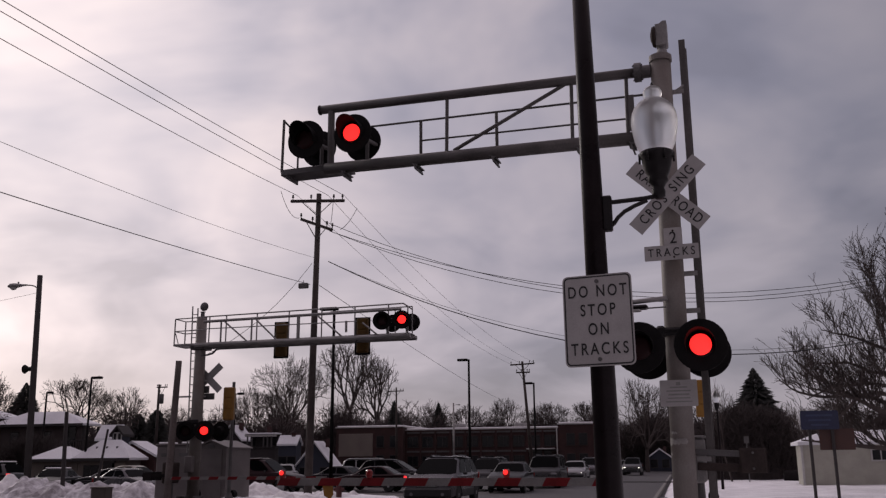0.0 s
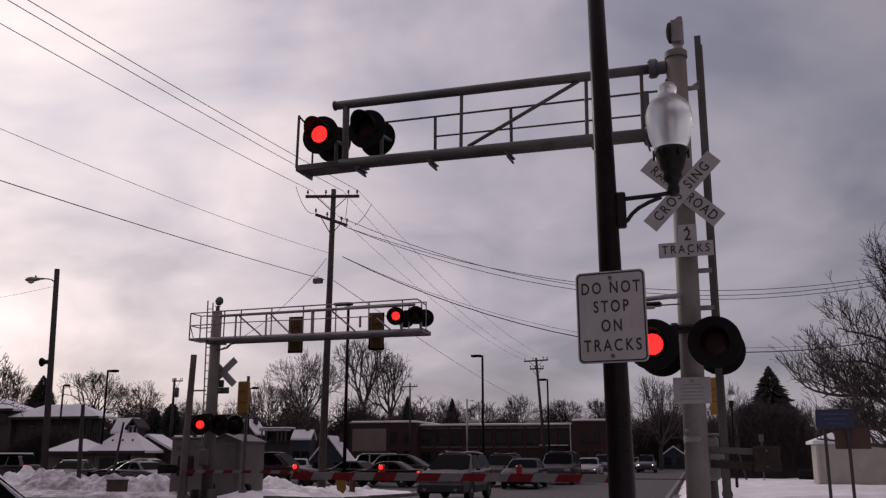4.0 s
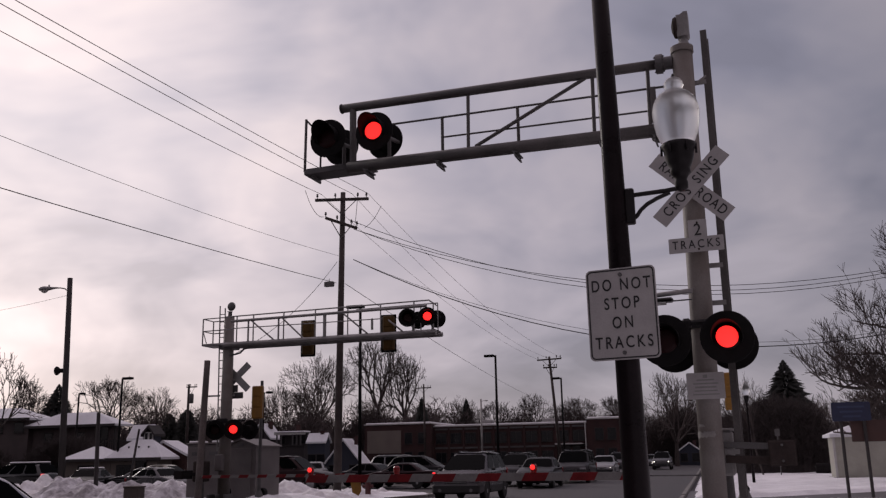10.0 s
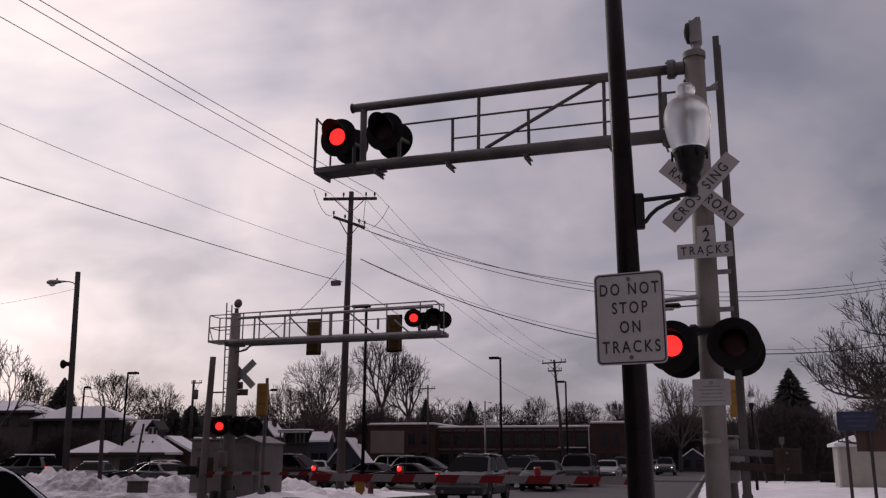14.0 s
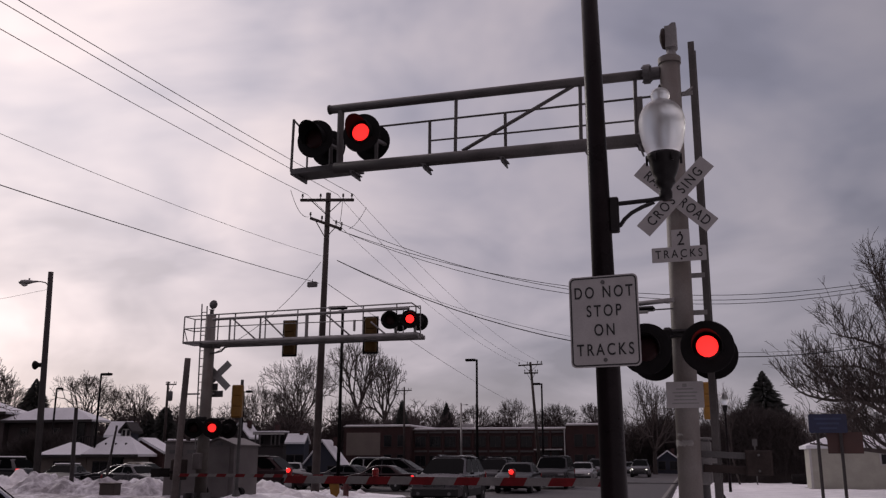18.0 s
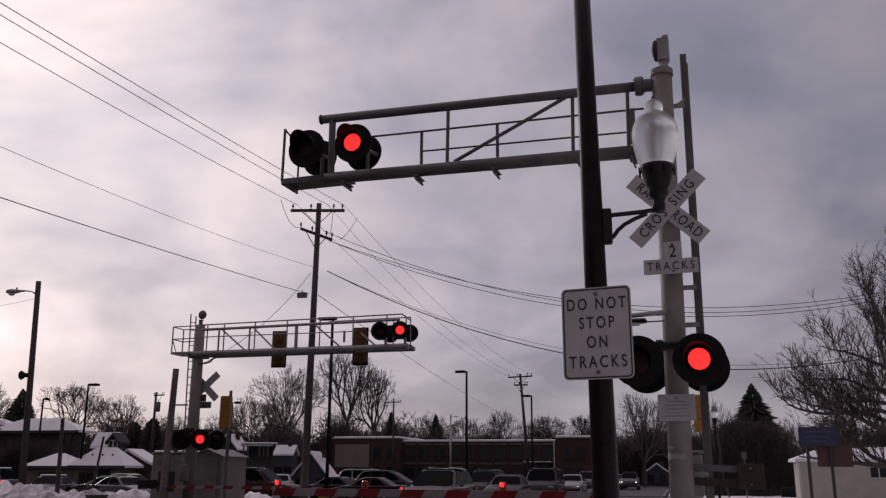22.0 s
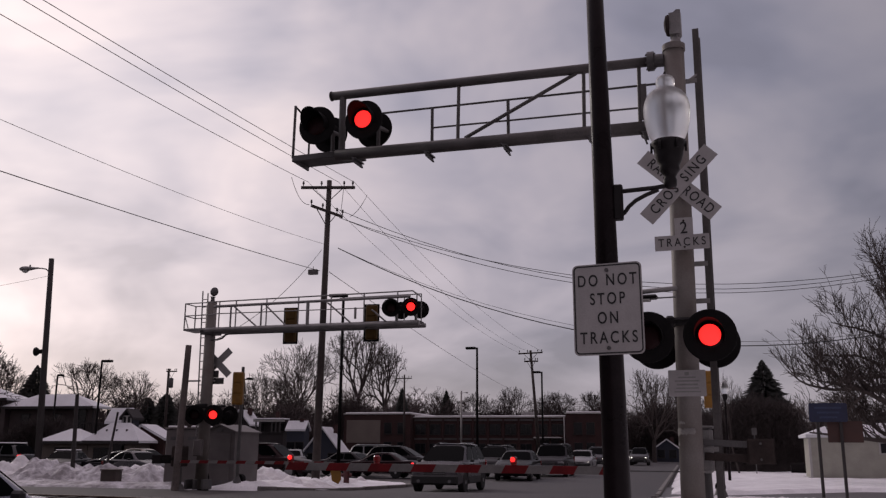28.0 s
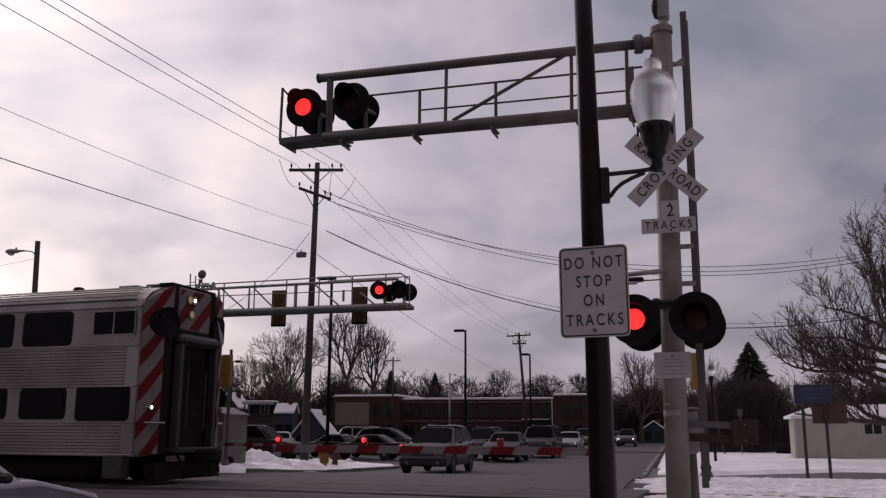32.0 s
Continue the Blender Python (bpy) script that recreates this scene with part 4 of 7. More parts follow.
    bar("platform_brace", (-0.73, n, z(5.66)), (-0.6, n, z(5.3)), 0.016, pf)
    # ladder, set a little askew
    for x in (0.0, 0.195):
        bar("ladder_rail", (x - 0.17, -0.1, z(1.9)), (x - 0.27, -0.1, z(6.53 - 0.4 * x)), 0.022)
    for i in range(18):
        zz = 2.0 + i * 0.25
        x = -0.17 - 0.1 * (zz - 1.9) / 4.63
        bar("rung", (x, -0.1, z(zz)), (x + 0.195, -0.1, z(zz)), 0.014)
    bar("ladder_bracket", (-0.62, -0.1, z(3.63)), (-0.15, -0.1, z(3.63)), 0.028)
    # conduit under the arm
    vs, fs = tube_path([(0.2, -0.2, z(4.90)), (0.42, -0.2, z(4.91)), (0.6, -0.2, z(4.95)), (0.72, -0.2, z(5.06)), (0.84, -0.2, z(5.085)), (5.45, -0.2, z(5.085)), (5.6, -0.2, z(5.2))], 0.03, 6)
    raw("conduit", vs, fs, M["galv_dark"], T)
    # lights at the tip
    for x, s in ((6.46, "left"), (7.08, "right")):
        flasher(T, (x, -0.62, z(5.64)), -1, s, 0.275, 22)
        flasher(T, (x - 0.12, 0.62, z(5.74)), 1, None, 0.275, 10)
        bar("lamp_stem", (x, -0.5, z(5.64)), (x - 0.12, 0.5, z(5.74)), 0.03, None, "galv_dark")
        bar("lamp_post", (x - 0.06, 0, z(5.25)), (x - 0.06, 0, z(5.7)), 0.03, None, "galv_dark")
    # two traffic signals for the other direction, their shade put into the colour
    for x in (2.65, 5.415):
        traffic_signal(T, (x, 0.42, z(5.375)), 6, True, "yellow_shaded")
        bar("signal_hanger", (x, 0.2, z(5.25)), (x, 0.42, z(5.25)), 0.03, None, "galv_dark")
    # crossbuck seen from behind
    for ang in (44, -44):
        mm = Matrix.Translation((0.235, 0.22, z(4.225))) @ Matrix.Rotation(radians(8), 4, "Z") @ Matrix.Translation((0, 0.006 if ang > 0 else -0.006, 0)) @ Matrix.Rotation(radians(-ang), 4, "Y")
        part("crossbuck_blade", one(box, (0, 0, 0), (1.16, 0.01, 0.225), mm), M["sign_back"], T, "plain grey back of a crossbuck blade")
    part("tracks_plate", one(box, (0.25, 0.22, z(3.64)), (0.5, 0.01, 0.20)), M["galv_dark"], T)
    part("number_plate_top", one(box, (0.2, 0.222, z(3.86)), (0.2, 0.01, 0.23)), M["galv_dark"], T)
    bar("crossbuck_stub", (0.1, 0.1, z(4.13)), (0.20, 0.2, z(4.13)), 0.03)
    bar("crossbuck_stub", (0.1, 0.1, z(3.64)), (0.20, 0.2, z(3.64)), 0.03)
    # lower pair
    bm = B()
    cyl(bm, (-0.75, 0, z(2.84)), (0.75, 0, z(2.84)), 0.035, None, 10)
    box(bm, (0, 0, z(2.84)), (0.36, 0.4, 0.14), bevel=0.02)
    part("cross_arm", bm, M["black"], T, "black clamp and cross arm")
    for x, s in ((-0.07, "left"), (0.58, "right")):
        flasher(T, (x, -0.42, z(2.55)), -1, s, 0.305, 24)
        flasher(T, (x + 0.08, 0.42, z(2.55)), 1)
        bar("lamp_hanger", (x + 0.05, 0, z(2.84)), (x, -0.25, z(2.6)), 0.03, None, "black")
    part("relay_box", one(box, (0.0, -0.2, z(1.55)), (0.28, 0.2, 0.5), bevel=0.02), M["cabinet"], T)
    bm = B()
    for x in (-0.3, 0.0, 0.3):
        box(bm, (x, -0.1, 0.15), (0.08, 0.5, 0.3), bevel=0.01)
    part("foundation_bolts", bm, M["galv_dark"], T)
    return T


def far_gate():
    T = thing("crossing_gate", pose(-15.15, 25.0, 0.28), "far crossing gate, lowered, with red and white striped arm", "crossing gate", "crossing gates")
    z = lambda v: v - 0.28
    part("post", one(cyl, (0, 0, 0), (0, 0, z(0.95)), 0.11, 0.09, 12), M["galv_dark"], T)
    part("pedestal", one(cyl, (0, 0, 0), (0, 0, 0.18), 0.24, 0.14, 12), M["galv_dark"], T)
    part("mechanism_box", one(box, (0, 0, z(1.3)), (0.38, 0.4, 0.62), bevel=0.03), M["weight"], T, "dark gate machine housing")
    for y in (-0.26, 0.26):
        a = part("counterweight_arm", one(box, (-0.35, y, z(1.22)), (0.9, 0.03, 0.09)), M["under"], T)
        part("weight", one(box, (-0.62, y, z(1.2)), (0.3, 0.08, 0.26), bevel=0.01), M["under"], a)
    part("arm_core", one(box, (2.6, -0.28, z(1.14)), (5.2, 0.03, 0.07)), M["gate_white"], T)
    for i in range(8):
        for j, mt in ((0, "gate_red"), (1, "gate_white")):
            xa = 0.2 + i * 0.62 + j * 0.31
            bm = B()
            prism(bm, [(xa, -0.045), (xa + 0.31, -0.045), (xa + 0.36, 0.045), (xa + 0.05, 0.045)], -0.3, -0.26, Matrix.Translation((0, 0, z(1.14))))
            part("stripe", bm, M[mt], T, "red stripe" if j == 0 else "white stripe")


def yellow_signal(name, x, y, head_z, top, turn, label):
    T = thing("traffic_signal", pose(x, y, gz(y)), label, "traffic signal", "corner traffic signals")
    g = gz(y)
    part("pole", one(cyl, (0, 0, 0), (0, 0, top - g), 0.06, 0.05, 12), M["galv_dark"], T)
    bm = B()
    lathe(bm, [(0.2, 0.0), (0.19, 0.12), (0.12, 0.3), (0.07, 0.42)], 12)
    part("base", bm, M["galv_dark"], T)
    traffic_signal(T, (-0.16, -0.02, head_z - g), turn, backplate=False)
    return T


def signal_cabinet():
    T = thing("signal_cabinet", pose(-16.25, 27.5, 0.25), "grey metal railroad signal cabinet with snow on top", "cabinet", "signal housings")
    part("body", one(box, (0, 0, 0.96), (1.36, 1.0, 1.9), bevel=0.03), M["cabinet"], T)
    for x in (-0.33, 0.33):
        d = part("door", one(box, (x, -0.512, 0.96), (0.62, 0.03, 1.7), bevel=0.01), M["cabinet"], T)
        part("handle", one(box, (x + (0.2 if x < 0 else -0.2), -0.54, 0.96), (0.03, 0.03, 0.16)), M["galv_dark"], d)
        part("vent", one(box, (x, -0.53, 1.6), (0.3, 0.01, 0.12)), M["galv_dark"], d)
    part("roof_lip", one(box, (0, 0, 1.93), (1.44, 1.08, 0.05), bevel=0.01), M["cabinet"], T)
    for x, w in ((-0.5, 0.28), (0.42, 0.4)):
        part("snow_cap", one(box, (x, -0.1, 1.985), (w, 0.8, 0.07), bevel=0.03), M["snow"], T, "patch of snow")
    part("conduit", one(cyl, (-0.72, -0.3, 0), (-0.72, -0.3, 1.8), 0.04, None, 8), M["galv_dark"], T)
    K = thing("signal_bungalow", pose(-14.87, 27.6, 0.25), "small grey metal equipment hut with a shallow gable roof", "equipment hut", "signal housings")
    bm = B()
    prism(bm, [(-0.56, 0.0), (0.56, 0.0), (0.56, 1.80), (0.0, 2.02), (-0.56, 1.80)], -0.7, 1.0)
    part("body", bm, M["cabinet"], K)
    bm = B()
    for sg in (-1, 1):
        prism(bm, [(0.0, 2.03), (sg * 0.62, 1.79), (sg * 0.62, 1.83), (0.0, 2.07)], -0.76, 1.06)
    part("roof", bm, M["cabinet"], K)
    part("door", one(box, (0.02, -0.715, 0.95), (0.8, 0.03, 1.6), bevel=0.01), M["cabinet"], K)
    part("vent", one(box, (0.0, -0.712, 1.86), (0.24, 0.02, 0.1)), M["galv_dark"], K)


M["bar_grey"] = mat("small_print", (0.24, 0.235, 0.23), 0.6, 0.0, 0.2)


# ---- posts, lamps and lines ----
def lamp_post():
    """The black street-light pole with the rectangular sign and the acorn globe."""
    g = gz(7.75)
    T = thing("lamp_post", pose(-0.635, 7.75, g), "black tapered steel pole with a bracket globe lamp", "street lamp", "street lamps")
    z = lambda v: v - g
    part("pole", one(cyl, (0.045, 0, 0), (-0.055, 0, z(9.0)), 0.122, 0.055, 24), M["pole_black"], T, "glossy black tapered pole", True)
    bm = B()
    lathe(bm, [(0.24, 0.0), (0.24, 0.08), (0.2, 0.12), (0.18, 0.3), (0.13, 0.42)], 20)
    part("base", bm, M["pole_black"], T)
    part("bracket_plate", one(box, (0.128, 0, z(3.73)), (0.085, 0.09, 0.32), bevel=0.012), M["black"], T)
    vs, fs = tube_path([(0.12, 0, z(3.83)), (0.3, 0, z(3.838)), (0.45, 0, z(3.845)), (0.583, 0, z(3.86))], 0.021, 8)
    raw("bracket_arm", vs, fs, M["black"], T)
    vs, fs = tube_path([(0.15, 0, z(3.615)), (0.18, 0, z(3.635)), (0.22, 0, z(3.69)), (0.28, 0, z(3.74)), (0.37, 0, z(3.785)), (0.48, 0, z(3.825))], 0.019, 8)
    raw("bracket_scroll", vs, fs, M["black"], T)
    gx = 0.583
    bm = B()
    lathe(bm, [(0.03, 3.83), (0.055, 3.85), (0.06, 3.90), (0.05, 3.93), (0.07, 3.97), (0.09, 3.99), (0.085, 4.03), (0.105, 4.07), (0.125, 4.13), (0.132, 4.2), (0.148, 4.225), (0.15, 4.255), (0.135, 4.265), (0.1, 4.27)], 24,
          Matrix.Translation((gx, 0, -g)))
    for k in range(6):
        a = 2 * math.pi * k / 6
        box(bm, (gx + 0.148 * math.cos(a), 0.148 * math.sin(a), z(4.21)), (0.02, 0.02, 0.09))
    lum = part("globe_holder", bm, M["black"], T, "ribbed black lamp base", True)
    # ribbed glass: a flute every ten degrees
    prof = [(0.125, 4.262), (0.15, 4.29), (0.178, 4.36), (0.196, 4.45), (0.204, 4.53), (0.204, 4.585), (0.192, 4.64), (0.170, 4.69), (0.140, 4.725), (0.105, 4.75), (0.08, 4.765), (0.076, 4.785), (0.084, 4.81), (0.084, 4.84), (0.068, 4.87), (0.04, 4.888), (0.012, 4.897)]
    bm = B()
    lathe(bm, prof, 72, Matrix.Translation((gx, 0, -g)))
    for v in bm.verts:
        d = Vector((v.co.x - gx, v.co.y, 0))
        k = round(math.degrees(math.atan2(d.y, d.x)) / 5)
        if k % 2 and v.co.z + g < 4.74:
            v.co -= d * 0.022
    part("globe", bm, M["globe"], lum, "clear ribbed acorn globe", True)
    part("finial", one(cyl, (gx, 0, z(4.895)), (gx, 0, z(4.93)), 0.02, 0.008, 10), M["black"], lum)


def track_sign():
    T = thing("road_sign", pose(-0.62, 7.605, 2.368, 0, 0, -8.0), "white rectangular sign reading DO NOT STOP ON TRACKS", "road sign")
    W, H = 0.60, 0.787
    m = Matrix.Translation((0, 0, H / 2)) @ Matrix.Rotation(radians(-0.3), 4, "Y")
    p = plate("panel", W, H, 0.006, M["sign_white"], T, m, 0.045)
    # black border line inside the edge
    def rr(w, h, r):
        pts = []
        for cx, cz, a0 in ((w / 2 - r, h / 2 - r, 0), (-w / 2 + r, h / 2 - r, 90), (-w / 2 + r, -h / 2 + r, 180), (w / 2 - r, -h / 2 + r, 270)):
            for k in range(6):
                a = radians(a0 + 18 * k)
                pts.append((cx + r * math.cos(a), cz + r * math.sin(a)))
        return pts
    bm = B()
    o, i = rr(W - 0.022, H - 0.022, 0.04), rr(W - 0.046, H - 0.046, 0.03)
    vo = [bm.verts.new(m @ Vector((x, -0.0045, zz))) for x, zz in o]
    vi = [bm.verts.new(m @ Vector((x, -0.0045, zz))) for x, zz in i]
    for k in range(len(o)):
        bm.faces.new((vo[k], vo[(k + 1) % len(o)], vi[(k + 1) % len(o)], vi[k]))
    part("border", bm, M["sign_text"], p)
    for body, dz in (("DO NOT", 0.245), ("STOP", 0.083), ("ON", -0.082), ("TRACKS", -0.250)):
        text_mesh("letter", body, 0.142, M["sign_text"], p, m @ Matrix.Translation((0.0, -0.0045, dz)) @ Matrix.Rotation(radians(90), 4, "X"), 1.36, 0.0015, 0.755 if body == "TRACKS" else 0.73)
    for dz in (0.335, -0.335):
        part("bolt", one(cyl, (0.0, -0.014, H / 2 + dz), (0.0, 0.0, H / 2 + dz), 0.018, None, 8), M["galv_dark"], p)
    for dz in (0.25, -0.25):
        part("strap", one(box, (0, 0.018, H / 2 + dz), (0.24, 0.03, 0.03)), M["galv_dark"], T)


def utility_pole(x, y, h, lean, arms, label, turn=0.0, r=0.17, group="utility poles", out=0.0):
    g = gz(y)
    T = thing("utility_pole", pose(x, y, g, 0, 0, turn), label, "utility pole", group)
    part("pole", one(cyl, (0, 0, -0.05), (lean, 0, h), r, r * 0.62, 14), M["wood"], T, "", True)
    for az, aw, slope in arms:
        ax = lean * az / h + out
        bm = B()
        box(bm, (ax, -0.14, az), (aw, 0.1, 0.12), Matrix.Translation((ax, 0, az)) @ Matrix.Rotation(radians(slope), 4, "Y") @ Matrix.Translation((-ax, 0, -az)), bevel=0.01)
        arm = part("crossarm", bm, M["wood"], T)
        for s in (-1, 1):
            part("brace", one(cyl, (ax + s * aw * 0.28, -0.18, az - 0.05 + s * aw * -0.28 * math.sin(radians(slope))), (ax, -0.12, az - 0.65), 0.02, None, 6), M["galv_dark"], arm)
        for k in (-0.46, -0.12, 0.30, 0.46):
            zz = az + 0.06 - k * aw * math.sin(radians(slope))
            bm = B()
            lathe(bm, [(0.02, 0.0), (0.02, 0.08), (0.05, 0.1), (0.05, 0.14), (0.035, 0.16), (0.045, 0.2), (0.02, 0.23)], 10, Matrix.Translation((ax + k * aw, -0.14, zz)))
            part("insulator", bm, M["insul"], arm)
    if out:
        part("transformer", one(lathe, [(0.05, -0.5), (0.22, -0.46), (0.24, -0.4), (0.24, 0.4), (0.2, 0.48), (0.05, 0.5)], 14, Matrix.Translation((0.34, -0.1, h - 1.45))), M["galv_dark"], T, "grey transformer can", True)
    return T


def wire(points, sag, r=0.014, label="thin black overhead power line", cat="power line"):
    """A line sagging between each pair of points."""
    pts = []
    for i, (a, b) in enumerate(zip(points, points[1:])):
        a, b = Vector(a), Vector(b)
        n = 28
        for k in range(n + (i == len(points) - 2)):
            q = k / n
            p = a.lerp(b, q)
            p.z -= 4 * sag * q * (1 - q)
            pts.append(p)
    vs, fs = tube_path(pts, r, 5)
    return tagged(raw("power_line", vs, fs, M["wire"], smooth=True), label, cat, "overhead lines")


def street_light(x, y, top, dx, head, label, turn=0.0, r=0.07, cobra=False, mt="matt_black", group="parking lamps", lean=0.0):
    """A pole with a box luminaire on a short arm, or a cobra head on a curved one. lean: how far the top stands out of plumb."""
    g = gz(y)
    T = thing("street_lamp", pose(x, y, g, 0, 0, turn), label, "street lamp", group)
    part("pole", one(cyl, (0, 0, 0), (lean, 0, top - g), r, r * 0.75, 12), M[mt], T, "", True)
    part("base", one(cyl, (0, 0, 0), (0, 0, 0.3), r * 2.2, r * 2.0, 12), M["concrete"], T)
    if cobra:
        z0, w = top - g, abs(dx) / 1.25
        sd = -1 if dx < 0 else 1
        at = lambda q: lean * q / z0
        low = z0 - 0.85 * w
        vs, fs = tube_path([(at(low), 0, low), (at(low) + sd * 0.12 * w, 0, low + 0.19 * w), (at(low) + sd * 0.3 * w, 0, low + 0.32 * w), (at(low) + sd * 0.58 * w, 0, low + 0.38 * w), (lean + dx * 0.85, 0, low + 0.39 * w)], 0.032 * w, 7)
        raw("arm", vs, fs, M["galv_dark"], T)
        m = Matrix.Translation((lean + dx, 0, low + 0.40 * w)) @ Matrix.Rotation(radians(90 * sd), 4, "Y") @ Matrix.Diagonal((w, w, w, 1))
        bm = B()
        lathe(bm, [(0.03, -0.56), (0.055, -0.50), (0.07, -0.3), (0.13, 0.0), (0.165, 0.22), (0.16, 0.40), (0.11, 0.54), (0.03, 0.60)], 18, m @ Matrix.Diagonal((0.8, 1.15, 1, 1)))
        h = part("luminaire", bm, M["galv"], T, "grey cobra-head lamp", True)
        part("lens", one(lathe, [(0.04, 0.0), (0.13, 0.05), (0.16, 0.12)], 14, Matrix.Translation((lean + dx + sd * 0.27 * w, 0, low + 0.18 * w)) @ Matrix.Diagonal((w * 1.15, w, w, 1))), M["lens_grey"], h, "bowl lens")
        part("photocell", one(cyl, (lean + dx, 0, low + 0.47 * w), (lean + dx, 0, low + 0.59 * w), 0.04 * w, None, 8), M["galv_dark"], h)
    else:
        part("arm", one(box, (dx * 0.35 + lean, 0, top - g - 0.06), (abs(dx) * 0.7, 0.05, 0.05)), M[mt], T)
        part("luminaire", one(box, (dx + lean, 0, top - g - 0.03), (head, 0.34, 0.16), bevel=0.02), M[mt], T)
    return T


M["lens_grey"] = mat("lamp_lens", (0.5, 0.5, 0.48), 0.2, 0.0, 0.1)


# ---- vehicles ----
def quad_panel(name, q, u0, u1, v0, v1, material, parent, lift=0.006, label="", thick=0.01):
    """A pane lying on the quad q (four corners, going round), cut to a part of it."""
    a, b, c, d = (Vector(p) for p in q)
    P = lambda u, v: (a.lerp(b, u)).lerp(d.lerp(c, u), v)
    n = (b - a).cross(d - a).normalized()
    r = 0.12
    uv = [(u0 + (u1 - u0) * r, v0), (u1 - (u1 - u0) * r, v0), (u1, v0 + (v1 - v0) * r), (u1, v1 - (v1 - v0) * r), (u1 - (u1 - u0) * r, v1), (u0 + (u1 - u0) * r, v1), (u0, v1 - (v1 - v0) * r), (u0, v0 + (v1 - v0) * r)]
    bm = B()
    top = [bm.verts.new(P(u, v) + n * lift) for u, v in uv]
    low = [bm.verts.new(P(u, v) + n * (lift - thick)) for u, v in uv]
    bm.faces.new(top)
    for k in range(8):
        bm.faces.new((top[k], low[k], low[(k + 1) % 8], top[(k + 1) % 8]))
    return part(name, bm, material, parent, label)


SHAPES = {
    # length, width, height, belt, hood height at the front, windscreen base, roof front, roof rear, rear glass base, tail height, wheel radius
    "sedan": (4.75, 1.80, 1.45, 0.97, 0.76, 0.85, 0.15, -1.05, -1.75, 1.0, 0.32),
    "suv": (4.60, 1.84, 1.70, 1.06, 0.90, 1.32, 0.28, -1.75, -2.2, 1.12, 0.37),
    "compact": (4.5, 1.74, 1.34, 0.90, 0.70, 0.85, 0.10, -1.0, -1.7, 0.92, 0.30),
    "van": (5.0, 1.95, 1.80, 1.10, 0.92, 1.35, 0.55, -2.05, -2.4, 1.12, 0.35),
}


def car(kind, paint, m, label, lit=None, front_plate=False, snow=False, name=None):
    """A car in parts; it faces +y of its own space, wheels on z = 0."""
    L, W, H, belt, hood, wb, rf, rr, rg, tail, wr = SHAPES[kind]
    T = thing(name or {"sedan": "car", "compact": "car", "suv": "suv", "van": "minivan"}[kind], m, label, "car", "vehicles")
    body_m = PAINT[paint]
    h2, low_car = L / 2, kind in ("sedan", "compact")
    ax_f, ax_r = h2 - 0.85, -h2 + 0.95
    low = 0.24 if low_car else 0.30
    pts = [(-h2 + 0.06, low + 0.05), (-h2, low + 0.25), (-h2 + 0.01, 0.62), (-h2 + 0.06, tail - 0.12), (-h2 + 0.14, tail)]
    if low_car:
        pts += [(rg, belt + 0.02)]
    pts += [(-0.5, belt), (wb - 0.05, belt), (wb + 0.15, belt - 0.005), (h2 - 0.75, hood + 0.09), (h2 - 0.28, hood + 0.01), (h2 - 0.08, hood - 0.10), (h2 - 0.01, 0.55), (h2, 0.42), (h2 - 0.06, low)]
    for ax in (ax_f, ax_r):
        R = wr + 0.07
        for k in range(9):
            a = math.pi * k / 8
            pts.append((ax + R * math.cos(a), max(wr + R * math.sin(a) * 1.0, low)))
    bm = B()
    rows = []
    for fx, ins in ((-1, 0.07), (-0.965, 0.02), (-0.82, 0.0), (0.0, -0.025), (0.82, 0.0), (0.965, 0.02), (1, 0.07)):
        row = []
        for y, z in pts:
            yy = y - math.copysign(min(ins, abs(y)), y) * (1.0 if abs(y) > h2 - 0.4 else 0.0)
            bulge = 1 - 0.035 * max(0, (z - 0.7)) / 0.4
            if abs(y) > h2 - 0.5:
                bulge *= 1 - 0.15 * ((abs(y) - h2 + 0.5) / 0.5) ** 2
            zz = z - ins if z > belt - 0.3 else z
            row.append(bm.verts.new((fx * W / 2 * bulge, yy, zz)))
        rows.append(row)
    n = len(pts)
    for a, b in zip(rows, rows[1:]):
        for k in range(n):
            bm.faces.new((a[k], a[(k + 1) % n], b[(k + 1) % n], b[k]))
    bm.faces.new(rows[0])
    bm.faces.new(list(reversed(rows[-1])))
    bmesh.ops.recalc_face_normals(bm, faces=bm.faces)
    body = part("body", bm, body_m, T)
    for f in body.data.polygons:
        f.use_smooth = abs(f.normal.x) < 0.9
    # cabin
    w0, w1 = W / 2 * 0.94, W / 2 * (0.74 if low_car else 0.71)
    if kind == "van":
        w1 = W / 2 * 0.80
    lowr = [(-w0, rg, belt - 0.03), (w0, rg, belt - 0.03), (w0, wb, belt - 0.03), (-w0, wb, belt - 0.03)]
    topr = [(-w1, rr, H - 0.05), (w1, rr, H - 0.05), (w1, rf, H - 0.05), (-w1, rf, H - 0.05)]
    bm = B()
    vl, vt = [bm.verts.new(p) for p in lowr], [bm.verts.new(p) for p in topr]
    vr = [bm.verts.new((x * 0.8, y + (0.16 if y < 0.0 else -0.16) * 1.2, H)) for x, y, z in topr]
    for k in range(4):
        bm.faces.new((vl[k], vl[(k + 1) % 4], vt[(k + 1) % 4], vt[k]))
        bm.faces.new((vt[k], vt[(k + 1) % 4], vr[(k + 1) % 4], vr[k]))
    bm.faces.new(vr)
    bmesh.ops.recalc_face_normals(bm, faces=bm.faces)
    bmesh.ops.bevel(bm, geom=[e for e in bm.edges if max(v.co.z for v in e.verts) > belt + 0.1], offset=0.12 if low_car else 0.19, segments=4, affect="EDGES", profile=0.5)
